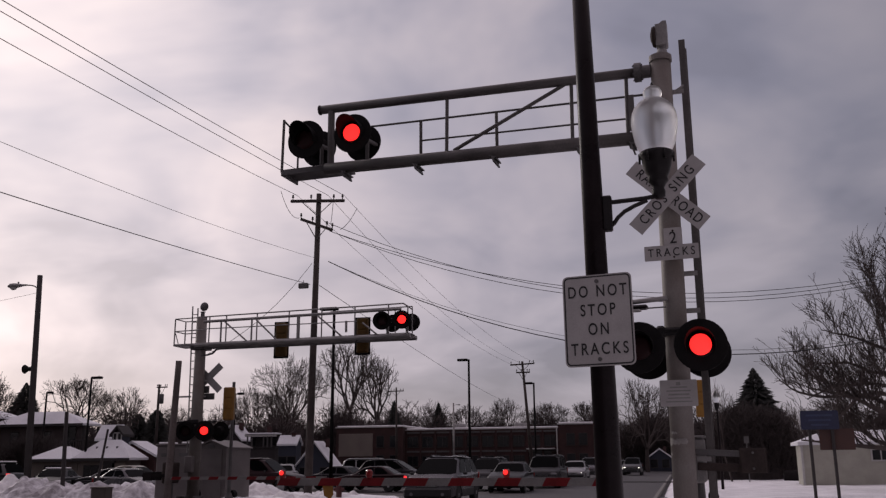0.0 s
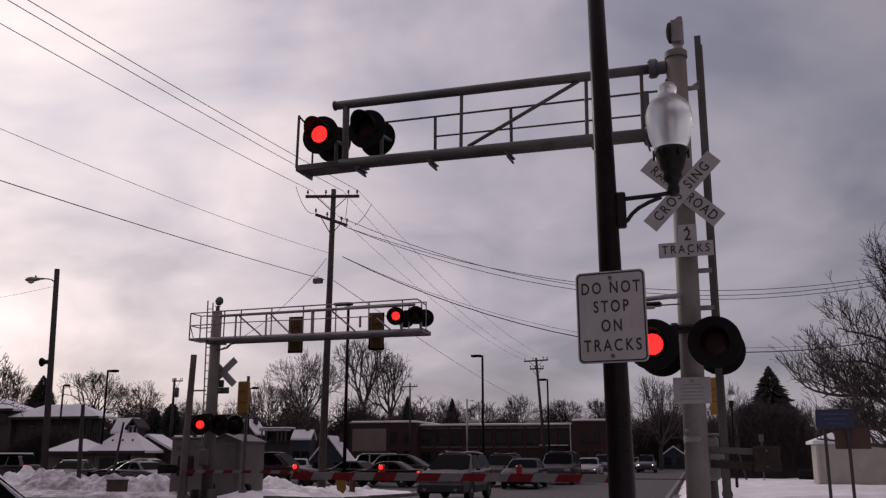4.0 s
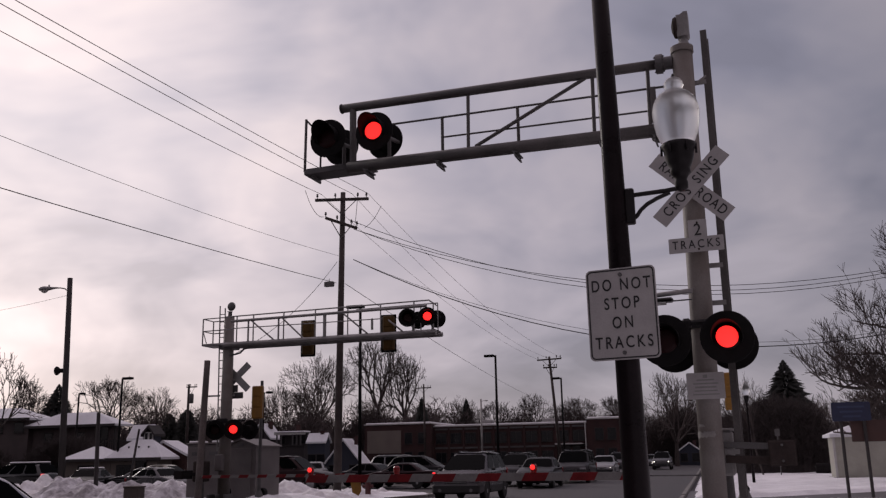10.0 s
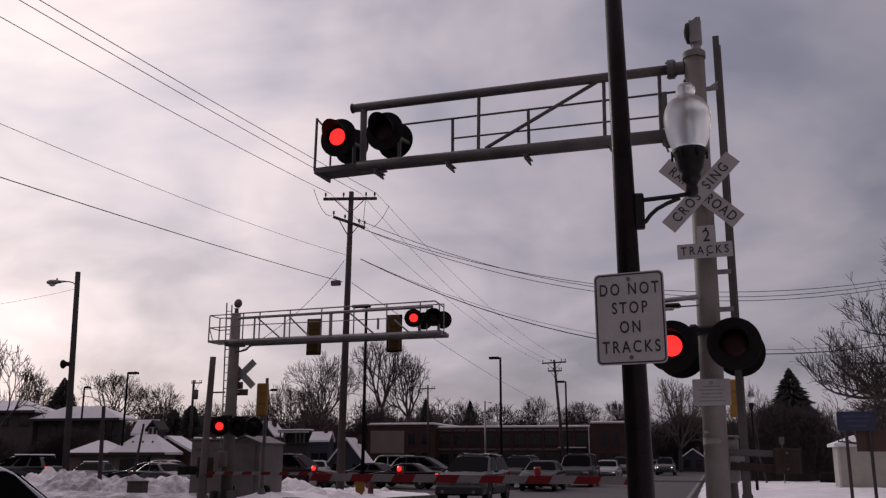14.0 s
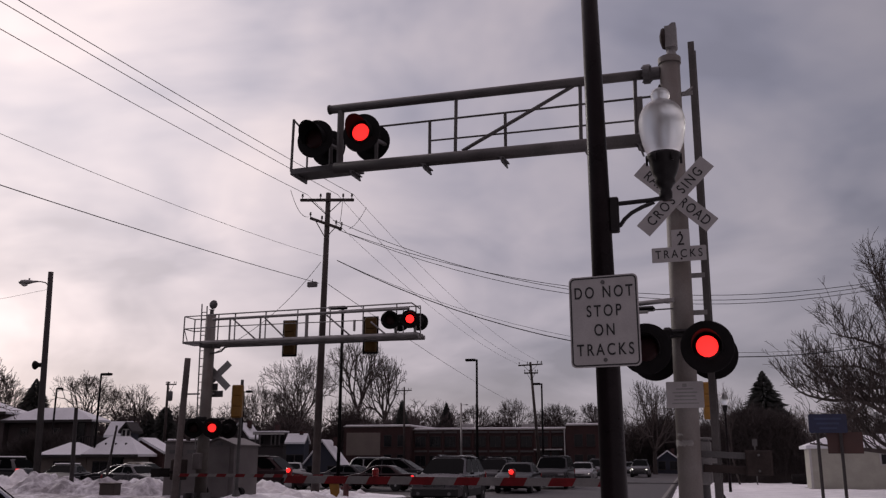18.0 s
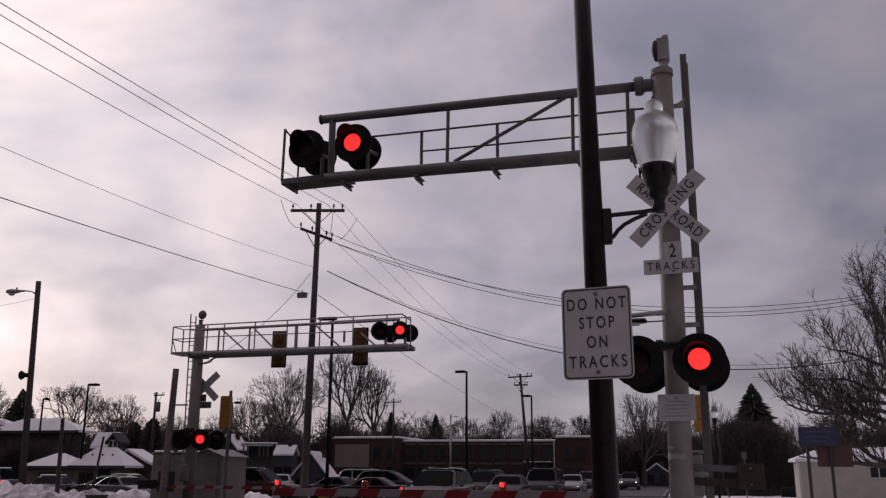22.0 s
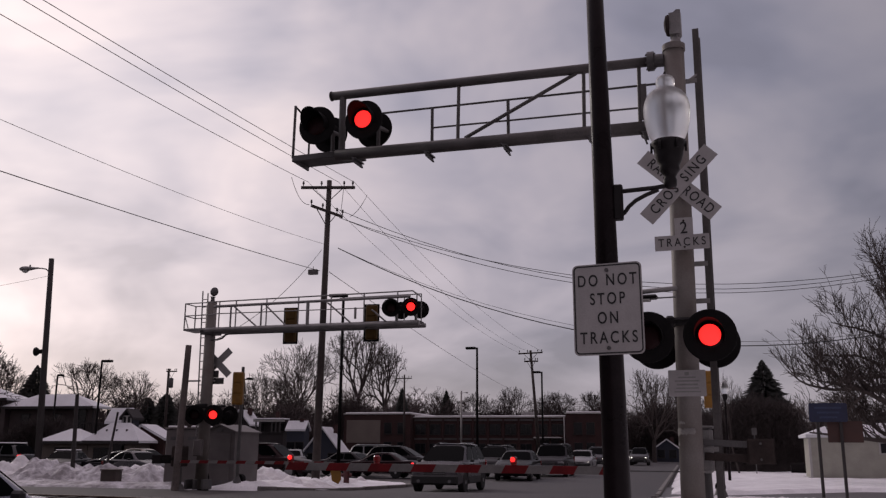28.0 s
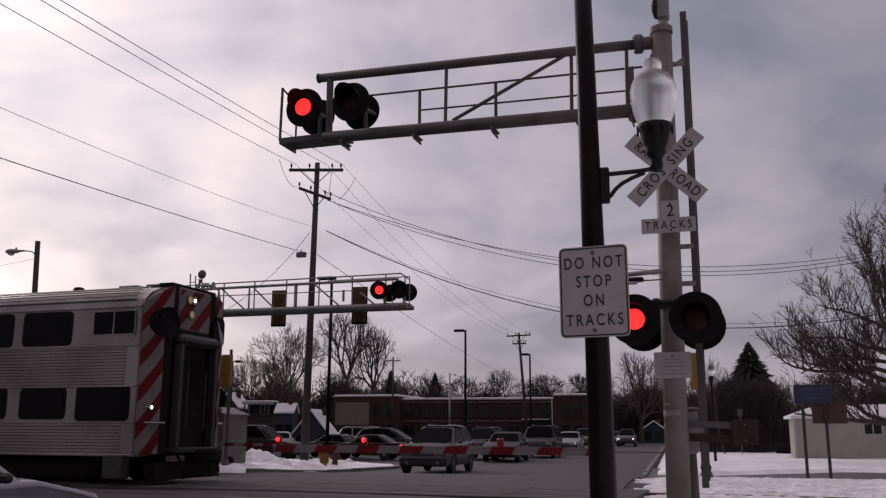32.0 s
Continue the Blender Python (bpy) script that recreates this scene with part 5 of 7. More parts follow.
    cab = part("cabin", bm, body_m, T, "", True)
    g = M["carglass"]
    quad_panel("windscreen", (lowr[2], lowr[3], topr[3], topr[2]), 0.045, 0.955, 0.06, 0.93, g, cab, label="dark windscreen")
    quad_panel("rear_window", (lowr[0], lowr[1], topr[1], topr[0]), 0.08, 0.92, 0.14, 0.92, g, cab)
    cuts = ((0.13, 0.47), (0.50, 0.90)) if low_car else ((0.06, 0.32), (0.35, 0.63), (0.66, 0.93))
    for u0, u1 in cuts:
        quad_panel("side_window", (lowr[1], lowr[2], topr[2], topr[1]), u0, u1, 0.14, 0.90, g, cab)
        quad_panel("side_window", (lowr[3], lowr[0], topr[0], topr[3]), 1 - u1, 1 - u0, 0.14, 0.90, g, cab)
    if not low_car:
        for s in (-1, 1):
            part("roof_rail", one(cyl, (s * w1 * 0.8, rr + 0.35, H + 0.03), (s * w1 * 0.8, rf - 0.35, H + 0.03), 0.018, None, 6), M["plastic"], cab)
    # wheels
    for ax in (ax_f, ax_r):
        for s in (-1, 1):
            c = Matrix.Translation((s * (W / 2 - 0.11), ax, wr)) @ Matrix.Rotation(radians(90), 4, "Y")
            w = part("wheel", one(lathe, [(wr - 0.04, -0.11), (wr, -0.08), (wr, 0.08), (wr - 0.04, 0.11), (wr * 0.66, 0.105), (wr * 0.66, -0.105)], 18, c), M["tyre"], T, "black tyre")
            part("rim", one(lathe, [(0.05, -0.112), (wr * 0.64, -0.095), (wr * 0.64, 0.095), (0.05, 0.112)], 14, c), M["rim"], w)
    # lamps, bumpers, grille, mirrors
    for s in (-1, 1):
        part("headlight", one(box, (s * W * 0.36, h2 - 0.12, hood - 0.16), (0.34, 0.16, 0.14) if lit != "head" else (0.12, 0.14, 0.09), bevel=0.03), M["head_lit"] if lit == "head" else M["lamp_clear"], T, "glowing headlight" if lit == "head" else "clear headlight")
        part("tail_light", one(box, (s * W * 0.40, -h2 + 0.07, tail - 0.2), (0.24, 0.12, 0.22 if low_car else 0.36), bevel=0.03), M["tail_lit"] if lit == "tail" else M["tail"], T, "lit red tail light" if lit == "tail" else "red tail light")
        bm = B()
        box(bm, (s * (W / 2 + 0.07), wb - 0.55, belt + 0.04), (0.15, 0.09, 0.10), bevel=0.03)
        part("mirror", bm, M["plastic"], T)
    tall = 0.2 if low_car else 0.34
    part("front_bumper", one(box, (0, h2 - 0.05, 0.36 + tall * 0.3), (W * 0.92, 0.18, tall), bevel=0.06), M["plastic"], T)
    if not low_car:
        for s in (-1, 1):
            part("side_cladding", one(box, (s * W * 0.485, (ax_f + ax_r) / 2, low + 0.14), (0.08, ax_f - ax_r - 2 * wr - 0.16, 0.28), bevel=0.03), M["plastic"], T)
            part("fog_light", one(cyl, (s * W * 0.3, h2 + 0.03, 0.42), (s * W * 0.3, h2 + 0.05, 0.42), 0.06, None, 12), M["lamp_clear"], T)
    part("rear_bumper", one(box, (0, -h2 + 0.06, 0.46), (W * 0.9, 0.16, 0.22), bevel=0.05), M["plastic"], T)
    gr = part("grille", one(box, (0, h2 - 0.06, hood - 0.22), (W * 0.42, 0.06, 0.16), bevel=0.01), M["plastic"], T, "black grille")
    for k in range(3):
        part("grille_bar", one(box, (0, h2 - 0.025, hood - 0.27 + k * 0.05), (W * 0.40, 0.012, 0.012)), M["rim"], gr)
    part("plate_bar", one(box, (0, -h2 - 0.025, 0.68), (0.31, 0.012, 0.15)), M["sign_white"], T, "plain pale plate")
    if snow:
        bm = B()
        box(bm, (0, (rf + rr) / 2, H + 0.02), (w1 * 1.7, (rf - rr) * 0.9, 0.08), bevel=0.035)
        part("roof_snow", bm, M["snow"], T, "layer of snow on the roof")
    return T


# ---- the train ----
def clip_convex(poly, a, b, c):
    """Keeps the part of poly where a*x + b*y <= c."""
    out = []
    for (x0, y0), (x1, y1) in zip(poly, poly[1:] + poly[:1]):
        d0, d1 = a * x0 + b * y0 - c, a * x1 + b * y1 - c
        if d0 <= 0:
            out.append((x0, y0))
        if d0 * d1 < 0:
            q = d0 / (d0 - d1)
            out.append((x0 + q * (x1 - x0), y0 + q * (y1 - y0)))
    return out


def train_car():
    T = thing("train_car", pose(-130, 18.9, 0.0), "stainless steel two-level commuter train car with red-and-white striped front", "train")
    LEN, HW = 25.9, 1.60
    xb = -0.28                                     # where the straight sides begin
    prof = [(-HW, 1.0), (-HW, 4.28), (-HW + 0.06, 4.45), (-HW + 0.25, 4.62), (-HW + 0.6, 4.77), (-0.5, 4.86), (0.5, 4.86), (HW - 0.6, 4.77), (HW - 0.25, 4.62), (HW - 0.06, 4.45), (HW, 4.28), (HW, 1.0)]
    bm = B()
    m = Matrix.Rotation(radians(90), 4, "Z")       # x of the outline to y, depth to -x
    prism(bm, [(y, z) for y, z in prof], -xb, LEN, m)
    body = part("body", bm, M["steel"], T, "dull stainless steel car body")
    # roof sheet ribs and low roof gear
    for z, y in ((4.26, -HW - 0.012), (3.40, -HW - 0.012), (2.51, -HW - 0.012), (1.72, -HW - 0.012), (1.03, -HW - 0.012)):
        part("side_rail", one(box, (-LEN / 2 + xb / 2, y, z), (LEN - 0.4, 0.03, 0.05), bevel=0.008), M["steel"], body)
        part("side_rail", one(box, (-LEN / 2 + xb / 2, -y, z), (LEN - 0.4, 0.03, 0.05), bevel=0.008), M["steel"], body)
    for k in range(12):
        z = 2.56 + k * 0.07
        part("flute", one(box, (-LEN / 2 + xb, -HW - 0.008, z), (LEN - 0.75, 0.03, 0.036), bevel=0.01), M["steel_dirty"], body)
    for k in range(9):
        z = 1.10 + k * 0.068
        part("flute", one(box, (-LEN / 2 + xb, -HW - 0.008, z), (LEN - 0.75, 0.026, 0.034), bevel=0.01), M["steel_dirty"], body)
    for k in range(7):
        a = radians(18 + k * 11)
        y, z = -HW + 0.62 - 0.62 * math.cos(a), 4.28 + 0.51 * math.sin(a)
        part("roof_rib", one(cyl, (-LEN + 0.3, y, z), (xb - 0.25, y, z), 0.014, None, 6), M["steel"], body)
    # windows on the near and far side
    def pane(x, z0, z1, w, s, slide=False):
        r = 0.1 if not slide else 0.03
        pts = []
        for cx, cz, a0 in ((w / 2 - r, z1 - r, 0), (-w / 2 + r, z1 - r, 90), (-w / 2 + r, z0 + r, 180), (w / 2 - r, z0 + r, 270)):
            for k in range(4):
                a = radians(a0 + 30 * k)
                pts.append((x + cx + r * math.cos(a), cz + r * math.sin(a)))
        y = s * (HW + 0.006)
        fr = [(x + (px - x) * (1 + 0.07 / w), (pz - (z0 + z1) / 2) * (1 + 0.07 / (z1 - z0)) + (z0 + z1) / 2) for px, pz in pts]
        f = part("window", one(prism, fr, y - 0.02, y + 0.02), M["steel"] if slide else M["under"], body, "rubber-edged window")
        part("pane", one(prism, pts, y - 0.027, y + 0.027), M["trainglass"], f, "dark tinted glass")
        if slide:
            part("sash", one(box, (x, y, (z0 + z1) / 2), (0.035, 0.07, z1 - z0)), M["steel"], f)
    for s in (-1, 1):
        pane(-1.195, 1.79, 2.49, 1.34, s)
        pane(-1.02, 3.66, 4.16, 1.08, s, True)
        for k in range(13):
            pane(-2.83 - 1.67 * k, 1.82, 2.46, 1.20, s)
        for k in range(13):
            pane(-2.87 - 1.69 * k, 3.47, 4.18, 1.31, s)
    # end wall: curved nose made of near, middle and far panels
    def face(y, z):
        """x of the nose at y: rounded towards the corners."""
        return xb * min(max((abs(y) - 0.88) / (HW - 0.88), 0), 1) ** 2.0
    cols = [(-HW, -1.46), (-1.46, -1.30), (-1.30, -1.12), (-1.12, -0.88)]
    def top_at(y):
        return 4.86 - 0.53 * max(0, (abs(y) - 0.5) / (HW - 0.5)) ** 2.2
    def strip(y0, y1, poly, material, lift, name, par, label=""):
        """Lays a (y, z) polygon on the nose between y0 and y1 as a solid plate."""
        bm2 = B()
        fr = [bm2.verts.new((face(y, z) + lift, y, z)) for y, z in poly]
        bk = [bm2.verts.new((xb - 0.05, y, z)) for y, z in poly]
        bm2.faces.new(fr)
        k = len(poly)
        for i in range(k):
            bm2.faces.new((fr[i], bk[i], bk[(i + 1) % k], fr[(i + 1) % k]))
        bmesh.ops.recalc_face_normals(bm2, faces=bm2.faces)
        return part(name, bm2, material, par, label)
    nose = part("nose", one(box, (xb + 0.02, 0, 2.95), (0.4, 1.78, 3.9), bevel=0.02), M["under"], T, "dark end wall with a gangway door")
    for s in (-1, 1):
        for a, b in cols:
            y0, y1 = (a, b) if s < 0 else (-b, -a)
            rect = [(y0, 1.05), (y1, 1.05), (y1, top_at(y1)), (y0, top_at(y0))]
            inner = abs((a, b)[1]) < 0.9
            if inner:
                rect[2], rect[3] = (y1, 4.30), (y0, 4.30)
                up = [(y0, 4.305), (y1, 4.305), (y1, top_at(y1)), (y0, top_at(y0))]
                strip(y0, y1, up, M["paint_white"], 0.0, "nose_panel", nose, "white painted panel")
                for k in range(-4, 8):
                    c0 = 0.15 + k * 0.78
                    poly = clip_convex(up, -1.5, 1.0, c0 + 3.19)
                    poly = clip_convex(poly, 1.5, -1.0, -(c0 + 2.83)) if len(poly) > 2 else poly
                    if len(poly) > 2:
                        strip(y0, y1, poly, M["paint_red"], 0.006, "red_stripe", nose, "red diagonal stripe")
            strip(y0, y1, rect, M["under"] if inner else M["paint_white"], 0.0, "nose_panel", nose, "black inner panel" if inner else "white painted panel")
            if inner:
                continue
            # red diagonals, rising towards the middle
            for k in range(-4, 8):
                c0 = 0.15 + k * 0.78
                poly = clip_convex(rect, -1.5, 1.0, c0 + 3.19)
                poly = clip_convex(poly, 1.5, -1.0, -(c0 + 2.83)) if len(poly) > 2 else poly
                if len(poly) > 2:
                    strip(y0, y1, poly, M["paint_red"], 0.006, "red_stripe", nose, "red diagonal stripe")
    # round-cornered cab windows
    for s in (-1, 1):
        poly = [(s * 1.08 + 0.41 * math.cos(2 * math.pi * k / 20), 3.94 + 0.34 * math.sin(2 * math.pi * k / 20)) for k in range(20)]
        strip(0, 0, poly, M["trainglass"], 0.05, "cab_window", nose, "dark rounded cab window")
    # middle part: gangway frame and door, hood, headlights
    part("gangway_door", one(box, (-0.05, 0, 2.32), (0.1, 1.0, 2.3), bevel=0.01), M["under"], nose, "dark recessed gangway door")
    part("door_window", one(box, (0.004, 0.12, 2.75), (0.01, 0.42, 0.9)), M["trainglass"], nose)
    for s in (-1, 1):
        part("door_post", one(box, (0.08, s * 0.70, 2.32), (0.22, 0.12, 2.36), bevel=0.02), M["nose_grey"], nose, "grey gangway frame post")
        part("buffer_post", one(box, (-0.14, s * 0.84, 2.2), (0.12, 0.10, 2.4), bevel=0.02), M["under"], nose)
        part("door_jamb", one(box, (0.03, s * 0.57, 2.32), (0.16, 0.12, 2.3)), M["under"], nose)
        part("grab_bar", one(cyl, (0.12, s * 0.36, 1.6), (0.12, s * 0.36, 2.9), 0.018, None, 8), M["nose_grey"], nose)
    part("door_hood", one(box, (0.08, 0, 3.60), (0.30, 1.54, 0.26), bevel=0.09), M["nose_grey"], nose, "grey rounded hood over the door")
    part("threshold", one(box, (0.10, 0, 1.12), (0.36, 1.6, 0.12), bevel=0.02), M["nose_grey"], nose)
    hd = part("headlight_housing", one(box, (-0.15, 0.0, 4.33), (0.26, 1.30, 1.02), bevel=0.05), M["paint_white"], nose, "raised housing in red and white")
    rect = [(-0.6, 3.88), (0.6, 3.88), (0.6, 4.79), (-0.6, 4.79)]
    for k in range(3):
        c0 = 3.75 + k * 0.72
        poly = clip_convex(clip_convex(rect, -0.95, 1.0, c0 + 0.36), 0.95, -1.0, -c0)
        if len(poly) > 2:
            part("red_stripe", one(prism, poly, 0.012, 0.03, Matrix.Rotation(radians(90), 4, "Z")), M["paint_red"], hd, "red diagonal stripe")
    for z, lit in ((4.56, True), (4.22, False)):
        for y in ((-0.31, -0.12) if lit else (-0.21,)):
            h = part("headlight", one(cyl, (-0.03, y, z), (0.03, y, z), 0.098, None, 16), M["rim"], hd, "chrome-rimmed headlight")
            on = lit and y > -0.2
            part("lens", one(cyl, (0.03, y, z), (0.038, y, z), 0.045 if on else 0.075, None, 14), M["head_lit"] if on else M["head_warm"], h, "bright lit lens" if on else "amber lens")
    for s in (-1, 1):
        part("ditch_light", one(cyl, (-0.3, s * 1.38, 2.05), (-0.06, s * 1.38, 2.05), 0.06, None, 14), M["rim"], nose)
        part("ditch_lens", one(cyl, (-0.06, s * 1.38, 2.05), (-0.05, s * 1.38, 2.05), 0.036, None, 14), M["head_lit"] if s < 0 else M["lamp_clear"], nose, "lit ditch light" if s < 0 else "dark ditch light")
        part("grab_iron", one(cyl, (-0.12, s * 1.52, 1.72), (0.06, s * 1.05, 1.72), 0.025, None, 8), M["rim"], nose)
    # roof gear, pilot, coupler, trucks
    for x, w in ((-0.75, 0.5), (-1.5, 0.55)):
        part("roof_hatch", one(box, (x, -0.4, 4.90), (w, 0.5, 0.06), bevel=0.02), M["steel"], T)
    for x in (-3.0, -6.6):
        part("roof_vent", one(lathe, [(0.14, 0.0), (0.13, 0.08), (0.09, 0.12)], 12, Matrix.Translation((x, -0.55, 4.84))), M["under"], T)
    vs, fs = tube_path([(-0.3, 0.5, 4.85), (-0.25, 0.55, 5.1), (-0.1, 0.75, 5.12), (0.0, 0.9, 4.95), (0.0, 1.0, 4.7)], 0.02, 6)
    raw("grab_rail", vs, fs, M["rim"], T)
    part("horn", one(lathe, [(0.03, 0.0), (0.04, 0.2), (0.09, 0.32)], 12, Matrix.Translation((-0.3, 0.62, 5.05)) @ Matrix.Rotation(radians(90), 4, "Y")), M["rim"], T)
    part("pilot", one(prism, [(-1.2, 0.48), (1.2, 0.48), (1.3, 0.86), (-1.3, 0.86)], -0.02, 0.25, Matrix.Rotation(radians(90), 4, "Z")), M["under"], T, "black pilot plate")
    bm = B()
    box(bm, (0.35, 0, 1.0), (0.7, 0.22, 0.26), bevel=0.04)
    box(bm, (0.66, 0.05, 1.0), (0.24, 0.34, 0.3), bevel=0.06)
    part("coupler", bm, M["under"], T)
    for y in (-0.6, 0.45, 0.8):
        vs, fs = tube_path([(0.12, y, 1.0), (0.28, y, 0.85), (0.32, y, 0.62), (0.3, y, 0.5)], 0.03, 6)
        raw("air_hose", vs, fs, M["under"], T)
    part("step", one(box, (-0.75, -HW + 0.05, 0.78), (0.5, 0.3, 0.5), bevel=0.02), M["nose_grey"], T)
    part("underfloor_boxes", one(box, (-12.9, 0, 0.74), (15.4, 2.7, 0.52), bevel=0.05), M["under"], T)
    for xc in (-3.1, -22.6):
        tk = part("truck", one(box, (xc, 0, 0.72), (3.3, 2.5, 0.44), bevel=0.05), M["under"], T, "black truck frame")
        for dx in (-1.28, 1.28):
            for s in (-1, 1):
                part("train_wheel", one(lathe, [(0.3, -0.07), (0.43, -0.06), (0.43, 0.05), (0.46, 0.07), (0.3, 0.08)], 24, Matrix.Translation((xc + dx, s * 0.76, 0.81)) @ Matrix.Rotation(radians(90), 4, "X")), M["under"], tk)
                part("journal_box", one(box, (xc + dx, s * 1.12, 0.8), (0.34, 0.2, 0.34), bevel=0.03), M["under"], tk)
    return T


M["trainglass"] = mat("tinted_glass", (0.010, 0.010, 0.011), 0.15, 0.0, 0.2, 1, spec=0.04)
M["nose_grey"] = mat("nose_grey", (0.055, 0.051, 0.051), 0.5, 0.4, 0.3, 3)
M["head_warm"] = glowing("amber_lens", (0.5, 0.28, 0.1), 0.25)


# ---- trees and snow ----
def limb_mesh(segs, sides):
    """Tapered prisms for (start, end, r0, r1) segments."""
    a = np.array([s[0] for s in segs], float)
    b = np.array([s[1] for s in segs], float)
    r0, r1 = np.array([s[2] for s in segs]), np.array([s[3] for s in segs])
    d = b - a
    d /= np.linalg.norm(d, axis=1, keepdims=True) + 1e-9
    h = np.where(np.abs(d[:, 2:3]) > 0.9, np.array([[1.0, 0, 0]]), np.array([[0, 0, 1.0]]))
    u = np.cross(d, h)
    u /= np.linalg.norm(u, axis=1, keepdims=True) + 1e-9
    v = np.cross(d, u)
    ang = np.arange(sides) * 2 * np.pi / sides
    ring = u[:, None] * np.cos(ang)[None, :, None] + v[:, None] * np.sin(ang)[None, :, None]
    vs = np.concatenate([a[:, None] + ring * r0[:, None, None], b[:, None] + ring * r1[:, None, None]], 1).reshape(-1, 3)
    n = len(segs)
    base = (np.arange(n) * 2 * sides)[:, None, None]
    k = np.arange(sides)
    q = np.stack([k, (k + 1) % sides, sides + (k + 1) % sides, sides + k], 1)[None]
    fs = (base + q).reshape(-1, 4)
    return vs.tolist(), fs.tolist()


def vase(rnd, height, trunk_r, width, levels, fork, lean, twig, first=4):
    """Segments of a bare tree: a trunk that splits again and again into rising limbs and ends in a haze of twigs."""
    trunk, crown = [], []

    def turn(d, tilt, az):
        side = d.cross(Vector((math.cos(az), math.sin(az), 0.37))).normalized()
        return (d * math.cos(tilt) + side * math.sin(tilt)).normalized()

    def branch(p, d, length, r, level):
        steps = 4 if level < 3 else 2
        w = 0.05 if level == 0 else 0.13
        for i in range(steps):
            d = (d + Vector((rnd.uniform(-w, w), rnd.uniform(-w, w), rnd.uniform(-w, w) + (0.05 if 0 < level < 4 else 0)))).normalized()
            q = p + d * (length / steps)
            k0, k1 = 1 - 0.3 * i / steps, 1 - 0.3 * (i + 1) / steps
            (trunk if level == 0 else crown).append((tuple(p), tuple(q), max(r * k0, twig), max(r * k1, twig)))
            p = q
            if level > 1 and rnd.random() < 0.5:
                e = p + turn(d, rnd.uniform(0.5, 0.9), rnd.uniform(0, 6.3)) * length * rnd.uniform(0.35, 0.6)
                crown.append((tuple(p), tuple(e), twig, twig * 0.7))
        if level >= levels:
            for k in range(2):
                e = p + turn(d, rnd.uniform(0.15, 0.6), rnd.uniform(0, 6.3)) * length * rnd.uniform(0.5, 0.9)
                crown.append((tuple(p), tuple(e), twig, twig * 0.7))
            return
        n = first if level == 0 else (3 if rnd.random() < 0.25 else 2)
        a0 = rnd.uniform(0, 6.3)
        for k in range(n):
            tilt = rnd.uniform(0.3, 0.95) if level == 0 else rnd.uniform(0.22, 0.62)
            nd = turn(d, tilt, a0 + 6.283 * k / n + rnd.uniform(-0.4, 0.4))
            branch(p, nd, (height * 0.24 if level == 0 else length * rnd.uniform(0.68, 0.9)), r * (0.62 if n > 2 else 0.72) * (0.8 if level == 0 else 1), level + 1)

    branch(Vector((0, 0, -0.1)), Vector((lean, 0, 1)).normalized(), height * fork, trunk_r, 0)
    # the crown is drawn to its height and width about the fork
    ends = np.array([c[1] for c in crown])
    fx, fy, fz = trunk[-1][1]
    kz = (height - fz) / (np.percentile(ends[:, 2], 99.7) - fz)
    kx = width / 2 / np.percentile(np.abs(ends[:, 0] - fx), 96)
    put = lambda p: (fx + (p[0] - fx) * kx, fy + (p[1] - fy) * kx, fz + (p[2] - fz) * kz)
    return trunk, [(put(a), put(b), r0, r1) for a, b, r0, r1 in crown]


def round_tree(m, label, seed, height, trunk_r, width, levels=7, fork=0.3, lean=0.0, twig=0.012, first=4, twigs="twig"):
    tr, cr = vase(random.Random(seed), height, trunk_r, width, levels, fork, lean, twig, first)
    T = thing("tree", m, label, "tree", "bare trees")
    raw("trunk", *limb_mesh(tr, 8), M["bark"], T, smooth=True)
    raw("crown", *limb_mesh(cr, 3), M[twigs], T, "bare branches and twigs")
    return T


def far_woods(label, seed, spots, twig=0.03):
    """Many small bare trees in one mesh. spots: (x, y, height)."""
    rnd = random.Random(seed)
    kinds = [vase(random.Random(seed + k), 10.0, 0.17, 5.5 + k, 5, 0.3, 0.0, twig, 5) for k in range(4)]
    grown = []
    for tr, cr in kinds:
        v, f = limb_mesh(tr + cr, 3)
        grown.append((np.array(v), np.array(f)))
    vs, fs, n = [], [], 0
    for x, y, h in spots:
        v, f = grown[rnd.randrange(4)]
        a, k = rnd.uniform(0, 6.3), h / 10
        c, q = math.cos(a), math.sin(a)
        w = k * rnd.uniform(0.85, 1.25)
        vs.append(np.stack([x + w * (v[:, 0] * c - v[:, 1] * q), y + w * (v[:, 0] * q + v[:, 1] * c), v[:, 2] * k], 1))
        fs.append(f + n)
        n += len(v)
    ob = raw("far_woods", np.concatenate(vs).tolist(), np.concatenate(fs).tolist(), M["far_twig"])
    return tagged(ob, label, "woods", kind="stuff")


